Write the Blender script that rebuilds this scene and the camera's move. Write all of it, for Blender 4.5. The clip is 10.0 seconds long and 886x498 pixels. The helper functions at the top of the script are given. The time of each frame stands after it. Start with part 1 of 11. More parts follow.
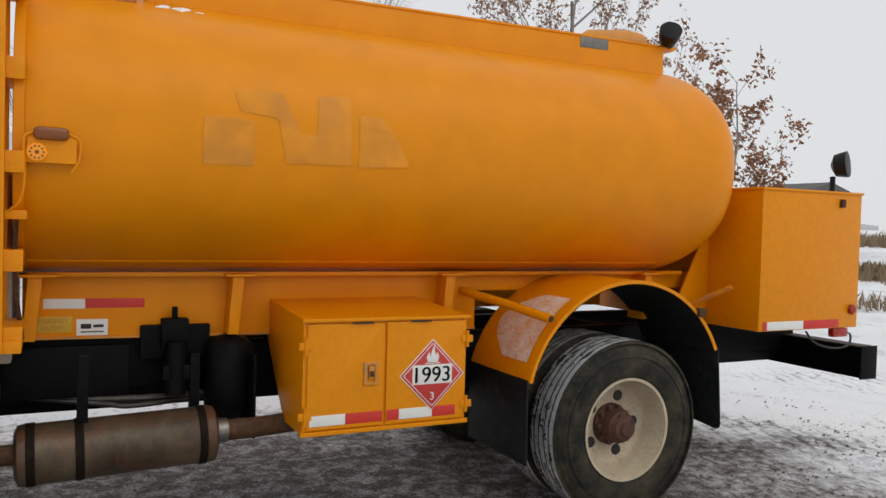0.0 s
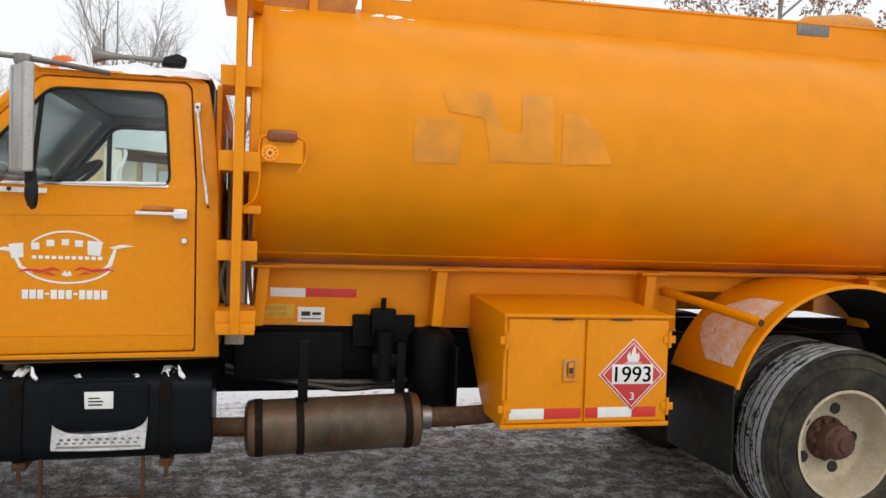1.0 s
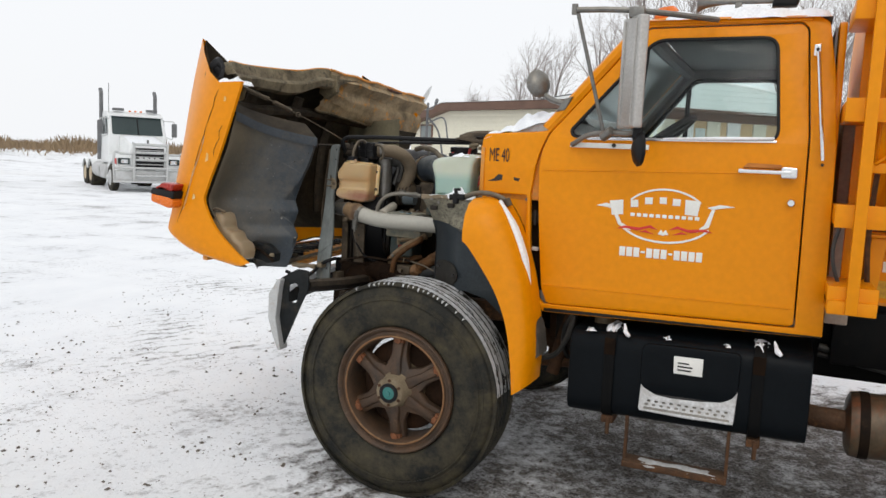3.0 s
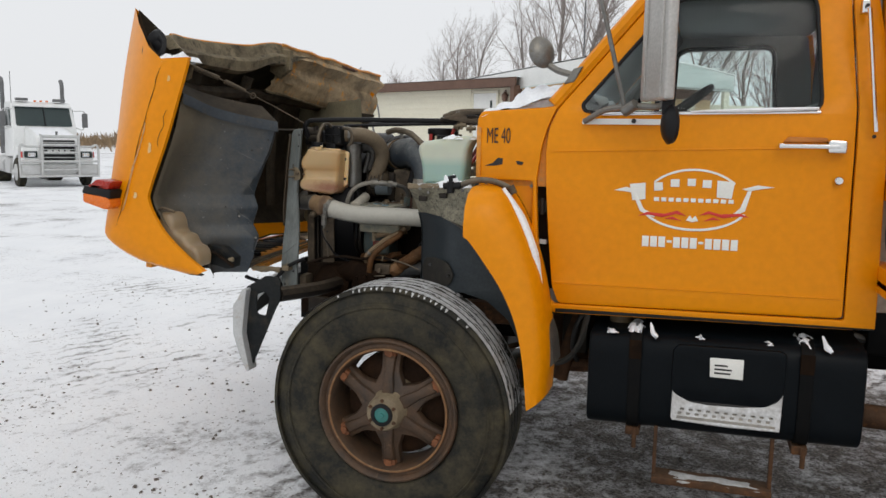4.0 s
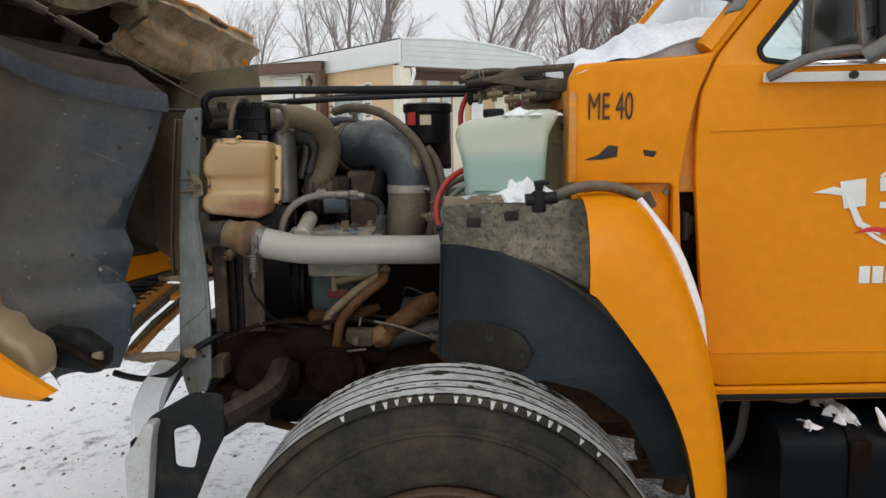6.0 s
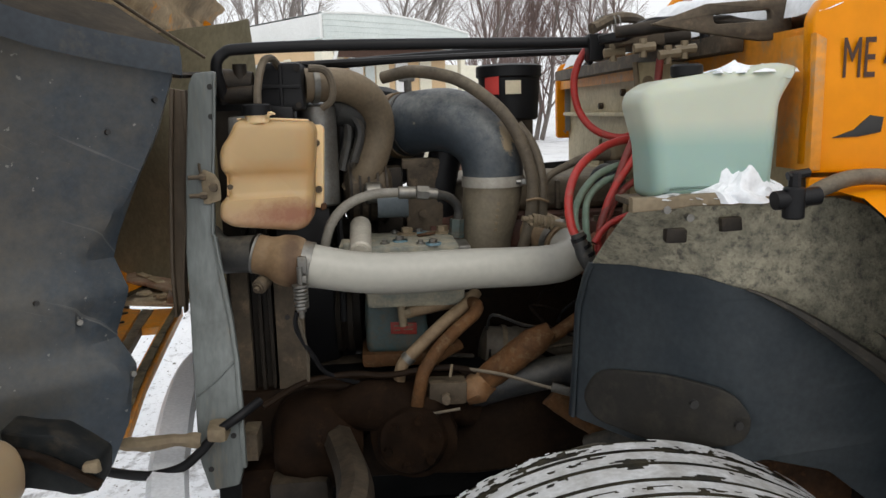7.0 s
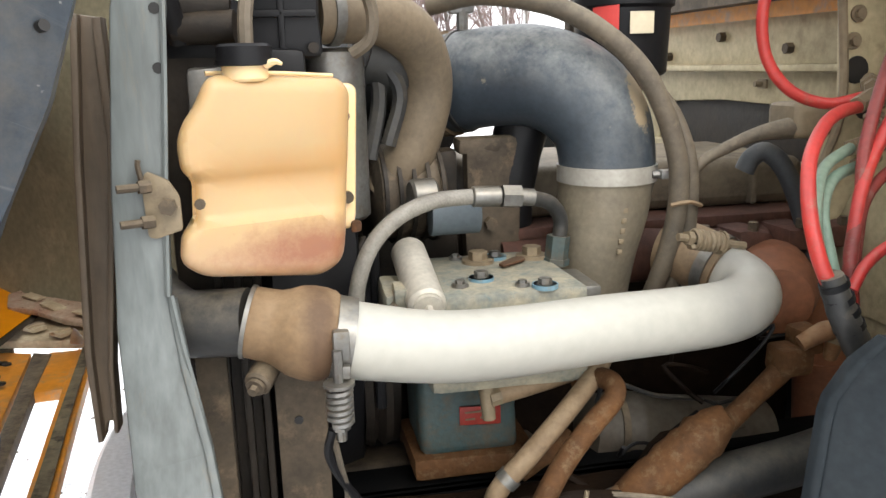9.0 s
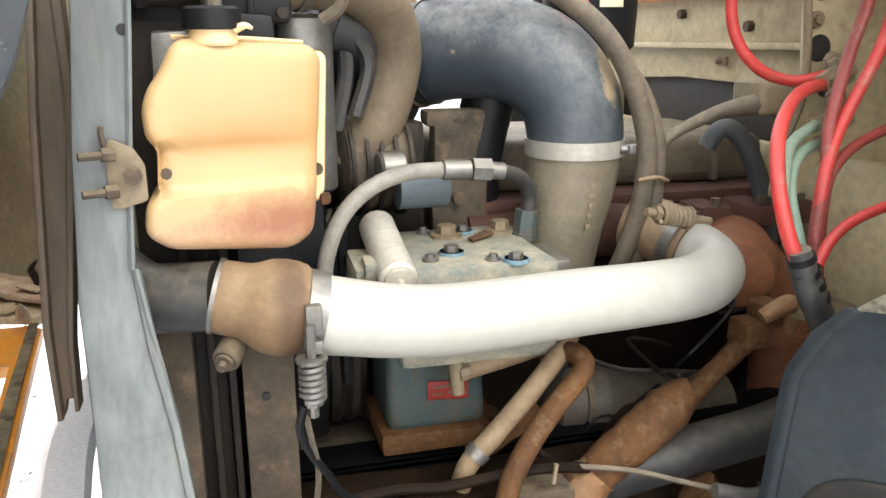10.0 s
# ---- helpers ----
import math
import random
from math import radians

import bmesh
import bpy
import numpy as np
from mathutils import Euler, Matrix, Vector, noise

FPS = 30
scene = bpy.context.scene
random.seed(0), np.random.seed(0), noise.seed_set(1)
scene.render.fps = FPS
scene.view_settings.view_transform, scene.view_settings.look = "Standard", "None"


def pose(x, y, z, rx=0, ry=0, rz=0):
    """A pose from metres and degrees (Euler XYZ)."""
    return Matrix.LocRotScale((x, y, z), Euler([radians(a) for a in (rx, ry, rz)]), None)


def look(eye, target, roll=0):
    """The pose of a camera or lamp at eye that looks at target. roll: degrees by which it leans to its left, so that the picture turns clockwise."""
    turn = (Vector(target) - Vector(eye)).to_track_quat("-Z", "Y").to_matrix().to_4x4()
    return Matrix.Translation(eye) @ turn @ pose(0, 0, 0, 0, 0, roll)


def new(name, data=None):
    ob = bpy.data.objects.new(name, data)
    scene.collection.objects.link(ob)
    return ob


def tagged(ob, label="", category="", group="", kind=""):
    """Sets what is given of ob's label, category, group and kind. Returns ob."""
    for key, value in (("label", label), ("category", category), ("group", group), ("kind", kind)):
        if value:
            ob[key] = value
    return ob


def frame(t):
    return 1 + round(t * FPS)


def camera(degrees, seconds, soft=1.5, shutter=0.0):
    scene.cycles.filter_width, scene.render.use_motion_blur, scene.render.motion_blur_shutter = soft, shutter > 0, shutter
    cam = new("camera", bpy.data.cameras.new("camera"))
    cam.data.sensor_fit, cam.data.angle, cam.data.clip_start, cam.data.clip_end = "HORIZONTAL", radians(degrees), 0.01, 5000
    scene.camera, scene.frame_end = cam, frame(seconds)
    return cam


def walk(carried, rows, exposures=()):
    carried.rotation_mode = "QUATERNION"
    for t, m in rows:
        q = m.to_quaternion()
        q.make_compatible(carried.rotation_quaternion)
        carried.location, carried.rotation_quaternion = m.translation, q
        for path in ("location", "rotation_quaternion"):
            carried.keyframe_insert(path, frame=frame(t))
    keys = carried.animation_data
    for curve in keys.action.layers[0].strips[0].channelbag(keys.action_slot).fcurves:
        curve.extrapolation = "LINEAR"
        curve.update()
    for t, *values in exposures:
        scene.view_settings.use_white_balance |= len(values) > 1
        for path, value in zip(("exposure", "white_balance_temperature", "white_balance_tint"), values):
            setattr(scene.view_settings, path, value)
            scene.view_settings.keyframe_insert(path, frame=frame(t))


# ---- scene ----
cam = camera(58.6, 10.0)
PATH = [
    (0, (1.543, -4.039, 1.784), (2.442, -2.254, 1.722), 1.6),
    (0.5, (1.515, -4.054, 1.764), (2.215, -2.182, 1.709), 1.5),
    (1, (1.456, -4.057, 1.753), (1.915, -2.111, 1.682), 2.0),
    (1.5, (1.423, -4.026, 1.754), (1.552, -2.033, 1.645), 2.1),
    (2, (1.334, -3.976, 1.749), (1.084, -1.997, 1.604), 2.4),
    (2.5, (1.238, -3.872, 1.738), (0.603, -1.984, 1.561), 1.8),
    (3, (1.072, -3.756, 1.739), (0.295, -1.927, 1.51), 2.6),
    (3.2, (0.974, -3.715, 1.729), (0.196, -1.889, 1.481), 2.4),
    (4.3, (0.409, -3.182, 1.736), (-0.147, -1.279, 1.47), 0.7),
    (4.5, (0.286, -3.038, 1.74), (-0.367, -1.16, 1.526), -1.3),
    (5, (-0.003, -2.681, 1.714), (-0.446, -0.749, 1.446), -0.5),
    (5.5, (-0.314, -2.375, 1.731), (-0.562, -0.412, 1.434), -1.2),
    (5.7, (-0.426, -2.231, 1.712), (-0.596, -0.259, 1.428), -0.7),
    (6.8, (-1.004, -1.398, 1.702), (-0.88, 0.57, 1.367), -2.0),
    (7, (-1.078, -1.281, 1.699), (-0.925, 0.683, 1.354), -1.6),
    (7.5, (-1.162, -0.935, 1.702), (-1.123, 1.025, 1.308), -4.0),
    (8, (-1.227, -0.733, 1.674), (-1.058, 1.212, 1.243), -4.2),
    (8.5, (-1.292, -0.585, 1.681), (-0.893, 1.316, 1.205), -4.0),
    (9, (-1.295, -0.493, 1.696), (-0.917, 1.417, 1.241), -1.5),
    (9.5, (-1.293, -0.443, 1.686), (-0.9, 1.455, 1.192), -0.6),
    (10, (-1.323, -0.473, 1.69), (-0.819, 1.392, 1.174), -0.3),
]
walk(cam, [(t, look(eye, target, roll)) for t, eye, target, roll in PATH], [(0, -0.3), (0.5, -0.15), (1, 0.1), (2, 0.15), (3.2, 0.0), (4.5, -0.22), (5.5, -0.17), (7, 0.1), (8, 0.80), (8.5, 1.15), (9, 1.47), (9.5, 1.66), (10, 1.80)])

# ---- sky and light ----
world = bpy.data.worlds.new("overcast_sky")
scene.world = world
world.use_nodes = True
wn, wl = world.node_tree.nodes, world.node_tree.links
sky = wn.new("ShaderNodeTexSky")
sky.sky_type, sky.sun_disc = "NISHITA", False
sky.sun_elevation, sky.sun_rotation = radians(38), radians(160)
sky.air_density, sky.dust_density, sky.ozone_density = 1.0, 6.0, 1.0
cloud = wn.new("ShaderNodeMix")
cloud.data_type = "RGBA"
cloud.inputs[0].default_value = 0.93
cloud.inputs[7].default_value = (9.6, 9.75, 10.0, 1)
wl.new(sky.outputs[0], cloud.inputs[6])
wl.new(cloud.outputs[2], wn["Background"].inputs[0])
wn["Background"].inputs[1].default_value = 0.1
sun = new("sun", bpy.data.lights.new("sun", "SUN"))
sun.data.energy, sun.data.angle, sun.data.color = 0.6, radians(30), (1, 0.96, 0.9)
sun.matrix_world = look((3, -9, 9), (0, 0, 0))


# ---- materials ----
def material(name, color, rough=0.5, metal=0.0, other=None, amount=0.5, scale=6.0, fine=60.0, bump=0.15, dirt=None, dirt_at=0.62, clear=0.0, spec=0.5, stretch=(1, 1, 1), glow=0.0, soft=0.1, dust=None):
    """A surface with two scales of colour change, optional dirt patches and fine relief, in metres."""
    m = bpy.data.materials.new(name)
    m.use_nodes = True
    n, l = m.node_tree.nodes, m.node_tree.links
    b = n["Principled BSDF"]
    co = n.new("ShaderNodeTexCoord")
    geo = n.new("ShaderNodeNewGeometry")
    mp = n.new("ShaderNodeMapping")
    mp.inputs["Scale"].default_value = stretch
    l.new(geo.outputs["Position"], mp.inputs[0])
    big, small = n.new("ShaderNodeTexNoise"), n.new("ShaderNodeTexNoise")
    big.inputs["Scale"].default_value, small.inputs["Scale"].default_value = scale, fine
    big.inputs["Detail"].default_value, small.inputs["Detail"].default_value = 6, 4
    big.inputs["Roughness"].default_value = 0.65
    for t in (big, small):
        l.new(mp.outputs[0], t.inputs["Vector"])
    other = other or tuple(c * 0.75 for c in color)
    ramp = n.new("ShaderNodeValToRGB")
    ramp.color_ramp.elements[0].position, ramp.color_ramp.elements[1].position = 0.35, 0.68
    l.new(big.outputs["Fac"], ramp.inputs[0])
    k = n.new("ShaderNodeMath")
    k.operation = "MULTIPLY"
    k.inputs[1].default_value = amount
    l.new(ramp.outputs[0], k.inputs[0])
    mix = n.new("ShaderNodeMix")
    mix.data_type = "RGBA"
    mix.inputs[6].default_value, mix.inputs[7].default_value = (*color, 1), (*other, 1)
    l.new(k.outputs[0], mix.inputs[0])
    out = mix.outputs[2]
    hsv = n.new("ShaderNodeHueSaturation")
    vr = n.new("ShaderNodeMapRange")
    vr.inputs[3].default_value, vr.inputs[4].default_value = 1 - amount * 0.35, 1 + amount * 0.35
    l.new(small.outputs["Fac"], vr.inputs[0])
    l.new(vr.outputs[0], hsv.inputs["Value"])
    l.new(out, hsv.inputs["Color"])
    out = hsv.outputs[0]
    if dirt:
        third = n.new("ShaderNodeTexNoise")
        third.inputs["Scale"].default_value, third.inputs["Detail"].default_value = scale * 2.3, 10
        third.inputs["Roughness"].default_value = 0.75
        off = n.new("ShaderNodeVectorMath")
        off.inputs[1].default_value = (7.3, 1.7, 4.1)
        l.new(mp.outputs[0], off.inputs[0])
        l.new(off.outputs[0], third.inputs["Vector"])
        r2 = n.new("ShaderNodeValToRGB")
        r2.color_ramp.elements[0].position, r2.color_ramp.elements[1].position = dirt_at - soft, dirt_at + soft
        l.new(third.outputs["Fac"], r2.inputs[0])
        m2 = n.new("ShaderNodeMix")
        m2.data_type = "RGBA"
        m2.inputs[7].default_value = (*dirt, 1)
        l.new(r2.outputs[0], m2.inputs[0])
        l.new(out, m2.inputs[6])
        out = m2.outputs[2]
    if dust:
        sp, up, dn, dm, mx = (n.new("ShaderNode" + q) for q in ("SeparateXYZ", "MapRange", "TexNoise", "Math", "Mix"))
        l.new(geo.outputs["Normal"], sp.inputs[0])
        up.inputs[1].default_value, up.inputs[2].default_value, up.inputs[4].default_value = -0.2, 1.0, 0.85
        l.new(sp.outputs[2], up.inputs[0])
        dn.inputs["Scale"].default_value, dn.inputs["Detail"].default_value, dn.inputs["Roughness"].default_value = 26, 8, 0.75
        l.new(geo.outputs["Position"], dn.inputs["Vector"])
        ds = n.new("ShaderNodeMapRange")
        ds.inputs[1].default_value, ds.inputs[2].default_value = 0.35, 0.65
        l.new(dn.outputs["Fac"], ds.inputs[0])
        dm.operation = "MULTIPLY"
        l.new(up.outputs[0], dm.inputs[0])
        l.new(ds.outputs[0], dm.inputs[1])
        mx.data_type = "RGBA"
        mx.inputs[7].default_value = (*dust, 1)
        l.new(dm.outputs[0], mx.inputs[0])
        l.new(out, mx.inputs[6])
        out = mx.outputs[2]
    l.new(out, b.inputs["Base Color"])
    rr = n.new("ShaderNodeMapRange")
    rr.inputs[3].default_value, rr.inputs[4].default_value = max(0.03, rough - 0.12), min(1, rough + 0.15)
    l.new(big.outputs["Fac"], rr.inputs[0])
    l.new(rr.outputs[0], b.inputs["Roughness"])
    b.inputs["Metallic"].default_value = metal
    b.inputs["Specular IOR Level"].default_value = spec
    b.inputs["Coat Weight"].default_value = clear
    b.inputs["Coat Roughness"].default_value = 0.25
    if glow:
        l.new(out, b.inputs["Emission Color"])
        b.inputs["Emission Strength"].default_value = glow
    if bump:
        bp = n.new("ShaderNodeBump")
        bp.inputs["Strength"].default_value, bp.inputs["Distance"].default_value = bump, 0.004
        l.new(small.outputs["Fac"], bp.inputs["Height"])
        l.new(bp.outputs[0], b.inputs["Normal"])
    return m


def glass(name, tint=(0.9, 0.97, 0.95), rough=0.02, frost=0.0):
    m = bpy.data.materials.new(name)
    m.use_nodes = True
    n, l = m.node_tree.nodes, m.node_tree.links
    b = n["Principled BSDF"]
    clear, mixed = n.new("ShaderNodeBsdfTransparent"), n.new("ShaderNodeMixShader")
    clear.inputs[0].default_value = (*tint, 1)
    b.inputs["Base Color"].default_value = (0.75, 0.8, 0.82, 1)
    b.inputs["Roughness"].default_value = rough
    fre = n.new("ShaderNodeFresnel")
    fre.inputs["IOR"].default_value = 1.3
    add = n.new("ShaderNodeMath")
    add.inputs[1].default_value = frost
    l.new(fre.outputs[0], add.inputs[0])
    gl = n.new("ShaderNodeBsdfGlossy")
    gl.inputs["Roughness"].default_value = rough
    l.new(add.outputs[0], mixed.inputs[0])
    l.new(clear.outputs[0], mixed.inputs[1])
    l.new(b.outputs[0] if frost else gl.outputs[0], mixed.inputs[2])
    l.new(mixed.outputs[0], n["Material Output"].inputs[0])
    return m


YEL = material("truck_paint", (0.75, 0.260, 0.0), 0.34, other=(0.70, 0.232, 0.0), amount=0.35, scale=1.6, fine=30, bump=0.015, dirt=(0.62, 0.20, 0.004), dirt_at=0.72, spec=0.22)
TANKP = material("tank_paint", (0.77, 0.262, 0.0), 0.4, other=(0.73, 0.24, 0.0), amount=0.35, scale=0.8, fine=5, bump=0.0, dirt=(0.68, 0.21, 0.0), dirt_at=0.74, spec=0.22)
YELDIRT = material("worn_paint", (0.70, 0.26, 0.01), 0.5, other=(0.55, 0.22, 0.03), amount=0.8, scale=7, fine=60, bump=0.12, dirt=(0.33, 0.24, 0.14), dirt_at=0.6)
ORANGE = material("aged_orange_paint", (0.5, 0.17, 0.015), 0.55, other=(0.36, 0.11, 0.02), amount=0.8, scale=6, fine=50, bump=0.1)
GHOST = material("faded_paint", (0.70, 0.275, 0.035), 0.45, other=(0.72, 0.262, 0.012), amount=1.0, scale=3, fine=6, bump=0.0, spec=0.22)
BLACKP = material("black_chassis_paint", (0.0035, 0.004, 0.0045), 0.5, other=(0.008, 0.0075, 0.007), amount=0.8, scale=7, fine=80, bump=0.1, dirt=(0.024, 0.02, 0.016), dirt_at=0.72, spec=0.08)
BLACKPL = material("black_plastic", (0.010, 0.010, 0.011), 0.42, amount=0.5, scale=12, fine=140, bump=0.06, dirt=(0.045, 0.04, 0.035), dirt_at=0.72, spec=0.2)
NAVY = material("dark_tank_paint", (0.0025, 0.004, 0.0055), 0.4, other=(0.005, 0.007, 0.009), amount=0.8, scale=5, fine=70, bump=0.04, dirt=(0.016, 0.014, 0.012), dirt_at=0.74, spec=0.10)
SPLASH = material("blue_grey_splash_panel", (0.026, 0.033, 0.041), 0.42, other=(0.050, 0.059, 0.068), amount=0.9, scale=5, fine=90, bump=0.08, dirt=(0.10, 0.082, 0.056), dirt_at=0.66, soft=0.14, spec=0.3)


def mud_spray(m, mud, y0, y1):
    """Dried mud thrown against the panel's wheel side, thinning out inward, and long pale scratches."""
    n, l = m.node_tree.nodes, m.node_tree.links
    b = n["Principled BSDF"]
    src = b.inputs["Base Color"].links[0].from_socket
    geo, sep, r, nz, k, mp = (n.new("ShaderNode" + q) for q in ("NewGeometry", "SeparateXYZ", "MapRange", "TexNoise", "Math", "Mapping"))
    l.new(geo.outputs["Position"], sep.inputs[0])
    nz.inputs["Scale"].default_value, nz.inputs["Detail"].default_value, nz.inputs["Roughness"].default_value = 9, 10, 0.8
    l.new(geo.outputs["Position"], nz.inputs["Vector"])
    k.operation = "MULTIPLY_ADD"
    k.inputs[1].default_value = 0.55
    l.new(nz.outputs["Fac"], k.inputs[0])
    l.new(sep.outputs[1], k.inputs[2])
    r.inputs[1].default_value, r.inputs[2].default_value = y0 + 0.27, y1 + 0.27
    r.inputs[3].default_value, r.inputs[4].default_value = 0.95, 0.0
    l.new(k.outputs[0], r.inputs[0])
    mx, sc, rs, m3 = n.new("ShaderNodeMix"), n.new("ShaderNodeTexNoise"), n.new("ShaderNodeMapRange"), n.new("ShaderNodeMix")
    mx.data_type = m3.data_type = "RGBA"
    mx.inputs[7].default_value = (*mud, 1)
    l.new(r.outputs[0], mx.inputs[0])
    l.new(src, mx.inputs[6])
    mp.vector_type = "TEXTURE"
    mp.inputs["Rotation"].default_value, mp.inputs["Scale"].default_value = (radians(-42), 0, 0), (1, 0.35, 0.009)
    l.new(geo.outputs["Position"], mp.inputs[0])
    l.new(mp.outputs[0], sc.inputs["Vector"])
    sc.inputs["Scale"].default_value, sc.inputs["Detail"].default_value = 1.6, 5
    rs.inputs[1].default_value, rs.inputs[2].default_value, rs.inputs[4].default_value = 0.66, 0.78, 0.5
    l.new(sc.outputs["Fac"], rs.inputs[0])
    l.new(rs.outputs[0], m3.inputs[0])
    l.new(mx.outputs[2], m3.inputs[6])
    m3.inputs[7].default_value = (0.19, 0.19, 0.18, 1)
    sp, rp, m4 = n.new("ShaderNodeTexNoise"), n.new("ShaderNodeMapRange"), n.new("ShaderNodeMix")
    m4.data_type = "RGBA"
    sp.inputs["Scale"].default_value, sp.inputs["Detail"].default_value = 75, 3
    rp.inputs[1].default_value, rp.inputs[2].default_value, rp.inputs[4].default_value = 0.70, 0.74, 0.8
    l.new(geo.outputs["Position"], sp.inputs["Vector"])
    l.new(sp.outputs["Fac"], rp.inputs[0])
    l.new(rp.outputs[0], m4.inputs[0])
    l.new(m3.outputs[2], m4.inputs[6])
    m4.inputs[7].default_value = (0.24, 0.235, 0.215, 1)
    l.new(m4.outputs[2], b.inputs["Base Color"])
    return m


LINER = mud_spray(material("muddy_splash_liner", (0.026, 0.035, 0.046), 0.36, other=(0.055, 0.069, 0.083), amount=0.9, scale=5, fine=90, bump=0.06, spec=0.40, dirt=(0.12, 0.125, 0.125), dirt_at=0.69, soft=0.04), (0.150, 0.125, 0.086), -0.16, 0.20)
DARKIN = material("dirty_black_panel", (0.008, 0.010, 0.0115), 0.5, other=(0.019, 0.020, 0.019), amount=0.9, scale=5, fine=80, bump=0.1, dirt=(0.062, 0.05, 0.035), dirt_at=0.66, soft=0.14, spec=0.15)
GALV = material("grey_painted_steel", (0.175, 0.195, 0.19), 0.45, other=(0.095, 0.105, 0.10), amount=1.0, scale=9, fine=120, bump=0.05, dirt=(0.20, 0.17, 0.12), dirt_at=0.66, stretch=(1, 1, 0.18))
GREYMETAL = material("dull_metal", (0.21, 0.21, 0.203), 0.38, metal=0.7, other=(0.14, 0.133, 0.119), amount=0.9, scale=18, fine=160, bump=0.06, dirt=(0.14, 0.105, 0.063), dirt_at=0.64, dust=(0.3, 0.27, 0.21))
ALU = material("aluminium_pipe", (0.42, 0.408, 0.355), 0.36, other=(0.36, 0.35, 0.315), amount=0.35, scale=5, fine=60, bump=0.0, dirt=(0.28, 0.24, 0.18), dirt_at=0.73)
CHROME = material("chrome", (0.75, 0.76, 0.77), 0.16, metal=1.0, other=(0.6, 0.6, 0.6), amount=0.4, scale=20, fine=150, bump=0.02)
SILVER = material("brushed_mirror_back", (0.46, 0.45, 0.43), 0.4, metal=0.4, other=(0.38, 0.37, 0.35), amount=0.7, scale=10, fine=90, bump=0.04)
RUST = material("rusty_steel", (0.095, 0.045, 0.022), 0.75, other=(0.045, 0.026, 0.016), amount=0.9, scale=12, fine=110, bump=0.3, dirt=(0.20, 0.088, 0.034), dirt_at=0.63, spec=0.2, dust=(0.12, 0.08, 0.05))
RUSTRED = material("red_rust", (0.105, 0.040, 0.024), 0.75, other=(0.05, 0.024, 0.017), amount=0.9, scale=14, fine=120, bump=0.35)
SCALE = material("heat_scaled_pipe", (0.1364, 0.062, 0.0248), 0.75, other=(0.2232, 0.1054, 0.0372), amount=0.9, scale=16, fine=110, bump=0.3, dirt=(0.2604, 0.1674, 0.0806), dirt_at=0.62, dust=(0.26, 0.17, 0.09))
MUFF = material("muffler_steel", (0.125, 0.09, 0.055), 0.42, metal=0.25, other=(0.03, 0.022, 0.015), amount=1.0, scale=3.5, fine=60, bump=0.1, dirt=(0.14, 0.05, 0.02), dirt_at=0.6, spec=0.35, stretch=(1, 1, 0.6))
DIRTMETAL = material("oil_dusted_iron", (0.085, 0.064, 0.043), 0.7, other=(0.035, 0.028, 0.021), amount=1.0, scale=10, fine=110, bump=0.25, dirt=(0.18, 0.13, 0.082), dirt_at=0.63, spec=0.3, dust=(0.24, 0.19, 0.125))
DARKIRON = material("oily_dark_iron", (0.009, 0.0075, 0.006), 0.55, other=(0.024, 0.018, 0.013), amount=1.0, scale=9, fine=90, bump=0.2, dirt=(0.065, 0.046, 0.029), dirt_at=0.68, spec=0.25, dust=(0.085, 0.064, 0.042))
TAN = material("dusty_tan_metal", (0.216, 0.1692, 0.1044), 0.62, other=(0.1584, 0.1188, 0.072), amount=0.9, scale=8, fine=90, bump=0.1, dirt=(0.1008, 0.072, 0.0432), dirt_at=0.64)
FIREW = material("dusty_firewall_paint", (0.48, 0.405, 0.245), 0.6, other=(0.34, 0.285, 0.175), amount=0.9, scale=5, fine=70, bump=0.08, dirt=(0.20, 0.155, 0.09), dirt_at=0.66, soft=0.12)
HOODIN = material("raw_hood_underside", (0.075, 0.058, 0.038), 0.8, other=(0.026, 0.021, 0.015), amount=1.0, scale=4, fine=60, bump=0.25, dirt=(0.022, 0.019, 0.015), dirt_at=0.56, soft=0.18, spec=0.2)
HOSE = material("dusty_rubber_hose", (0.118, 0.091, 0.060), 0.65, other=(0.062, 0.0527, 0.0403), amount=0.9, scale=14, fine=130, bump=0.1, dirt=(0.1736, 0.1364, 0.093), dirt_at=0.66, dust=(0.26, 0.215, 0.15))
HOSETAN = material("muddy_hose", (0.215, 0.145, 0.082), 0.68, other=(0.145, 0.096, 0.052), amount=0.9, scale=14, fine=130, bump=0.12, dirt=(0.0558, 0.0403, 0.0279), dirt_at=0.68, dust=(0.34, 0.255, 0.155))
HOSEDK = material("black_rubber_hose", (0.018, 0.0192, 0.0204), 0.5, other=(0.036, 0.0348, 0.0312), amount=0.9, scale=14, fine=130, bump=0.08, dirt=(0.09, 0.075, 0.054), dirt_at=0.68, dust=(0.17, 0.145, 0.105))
BRAID = material("braided_grey_hose", (0.27, 0.255, 0.2175), 0.55, other=(0.165, 0.15, 0.1275), amount=0.9, scale=22, fine=300, bump=0.25, dirt=(0.12, 0.0975, 0.0675), dirt_at=0.66)
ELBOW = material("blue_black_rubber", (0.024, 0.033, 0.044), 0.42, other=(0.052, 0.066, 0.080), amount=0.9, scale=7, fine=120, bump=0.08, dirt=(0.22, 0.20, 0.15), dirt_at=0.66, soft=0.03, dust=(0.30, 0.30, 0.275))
REDH = material("red_air_hose", (0.45, 0.03375, 0.02625), 0.42, other=(0.315, 0.03, 0.02625), amount=0.8, scale=12, fine=100, bump=0.04, dirt=(0.255, 0.1425, 0.0975), dirt_at=0.66)
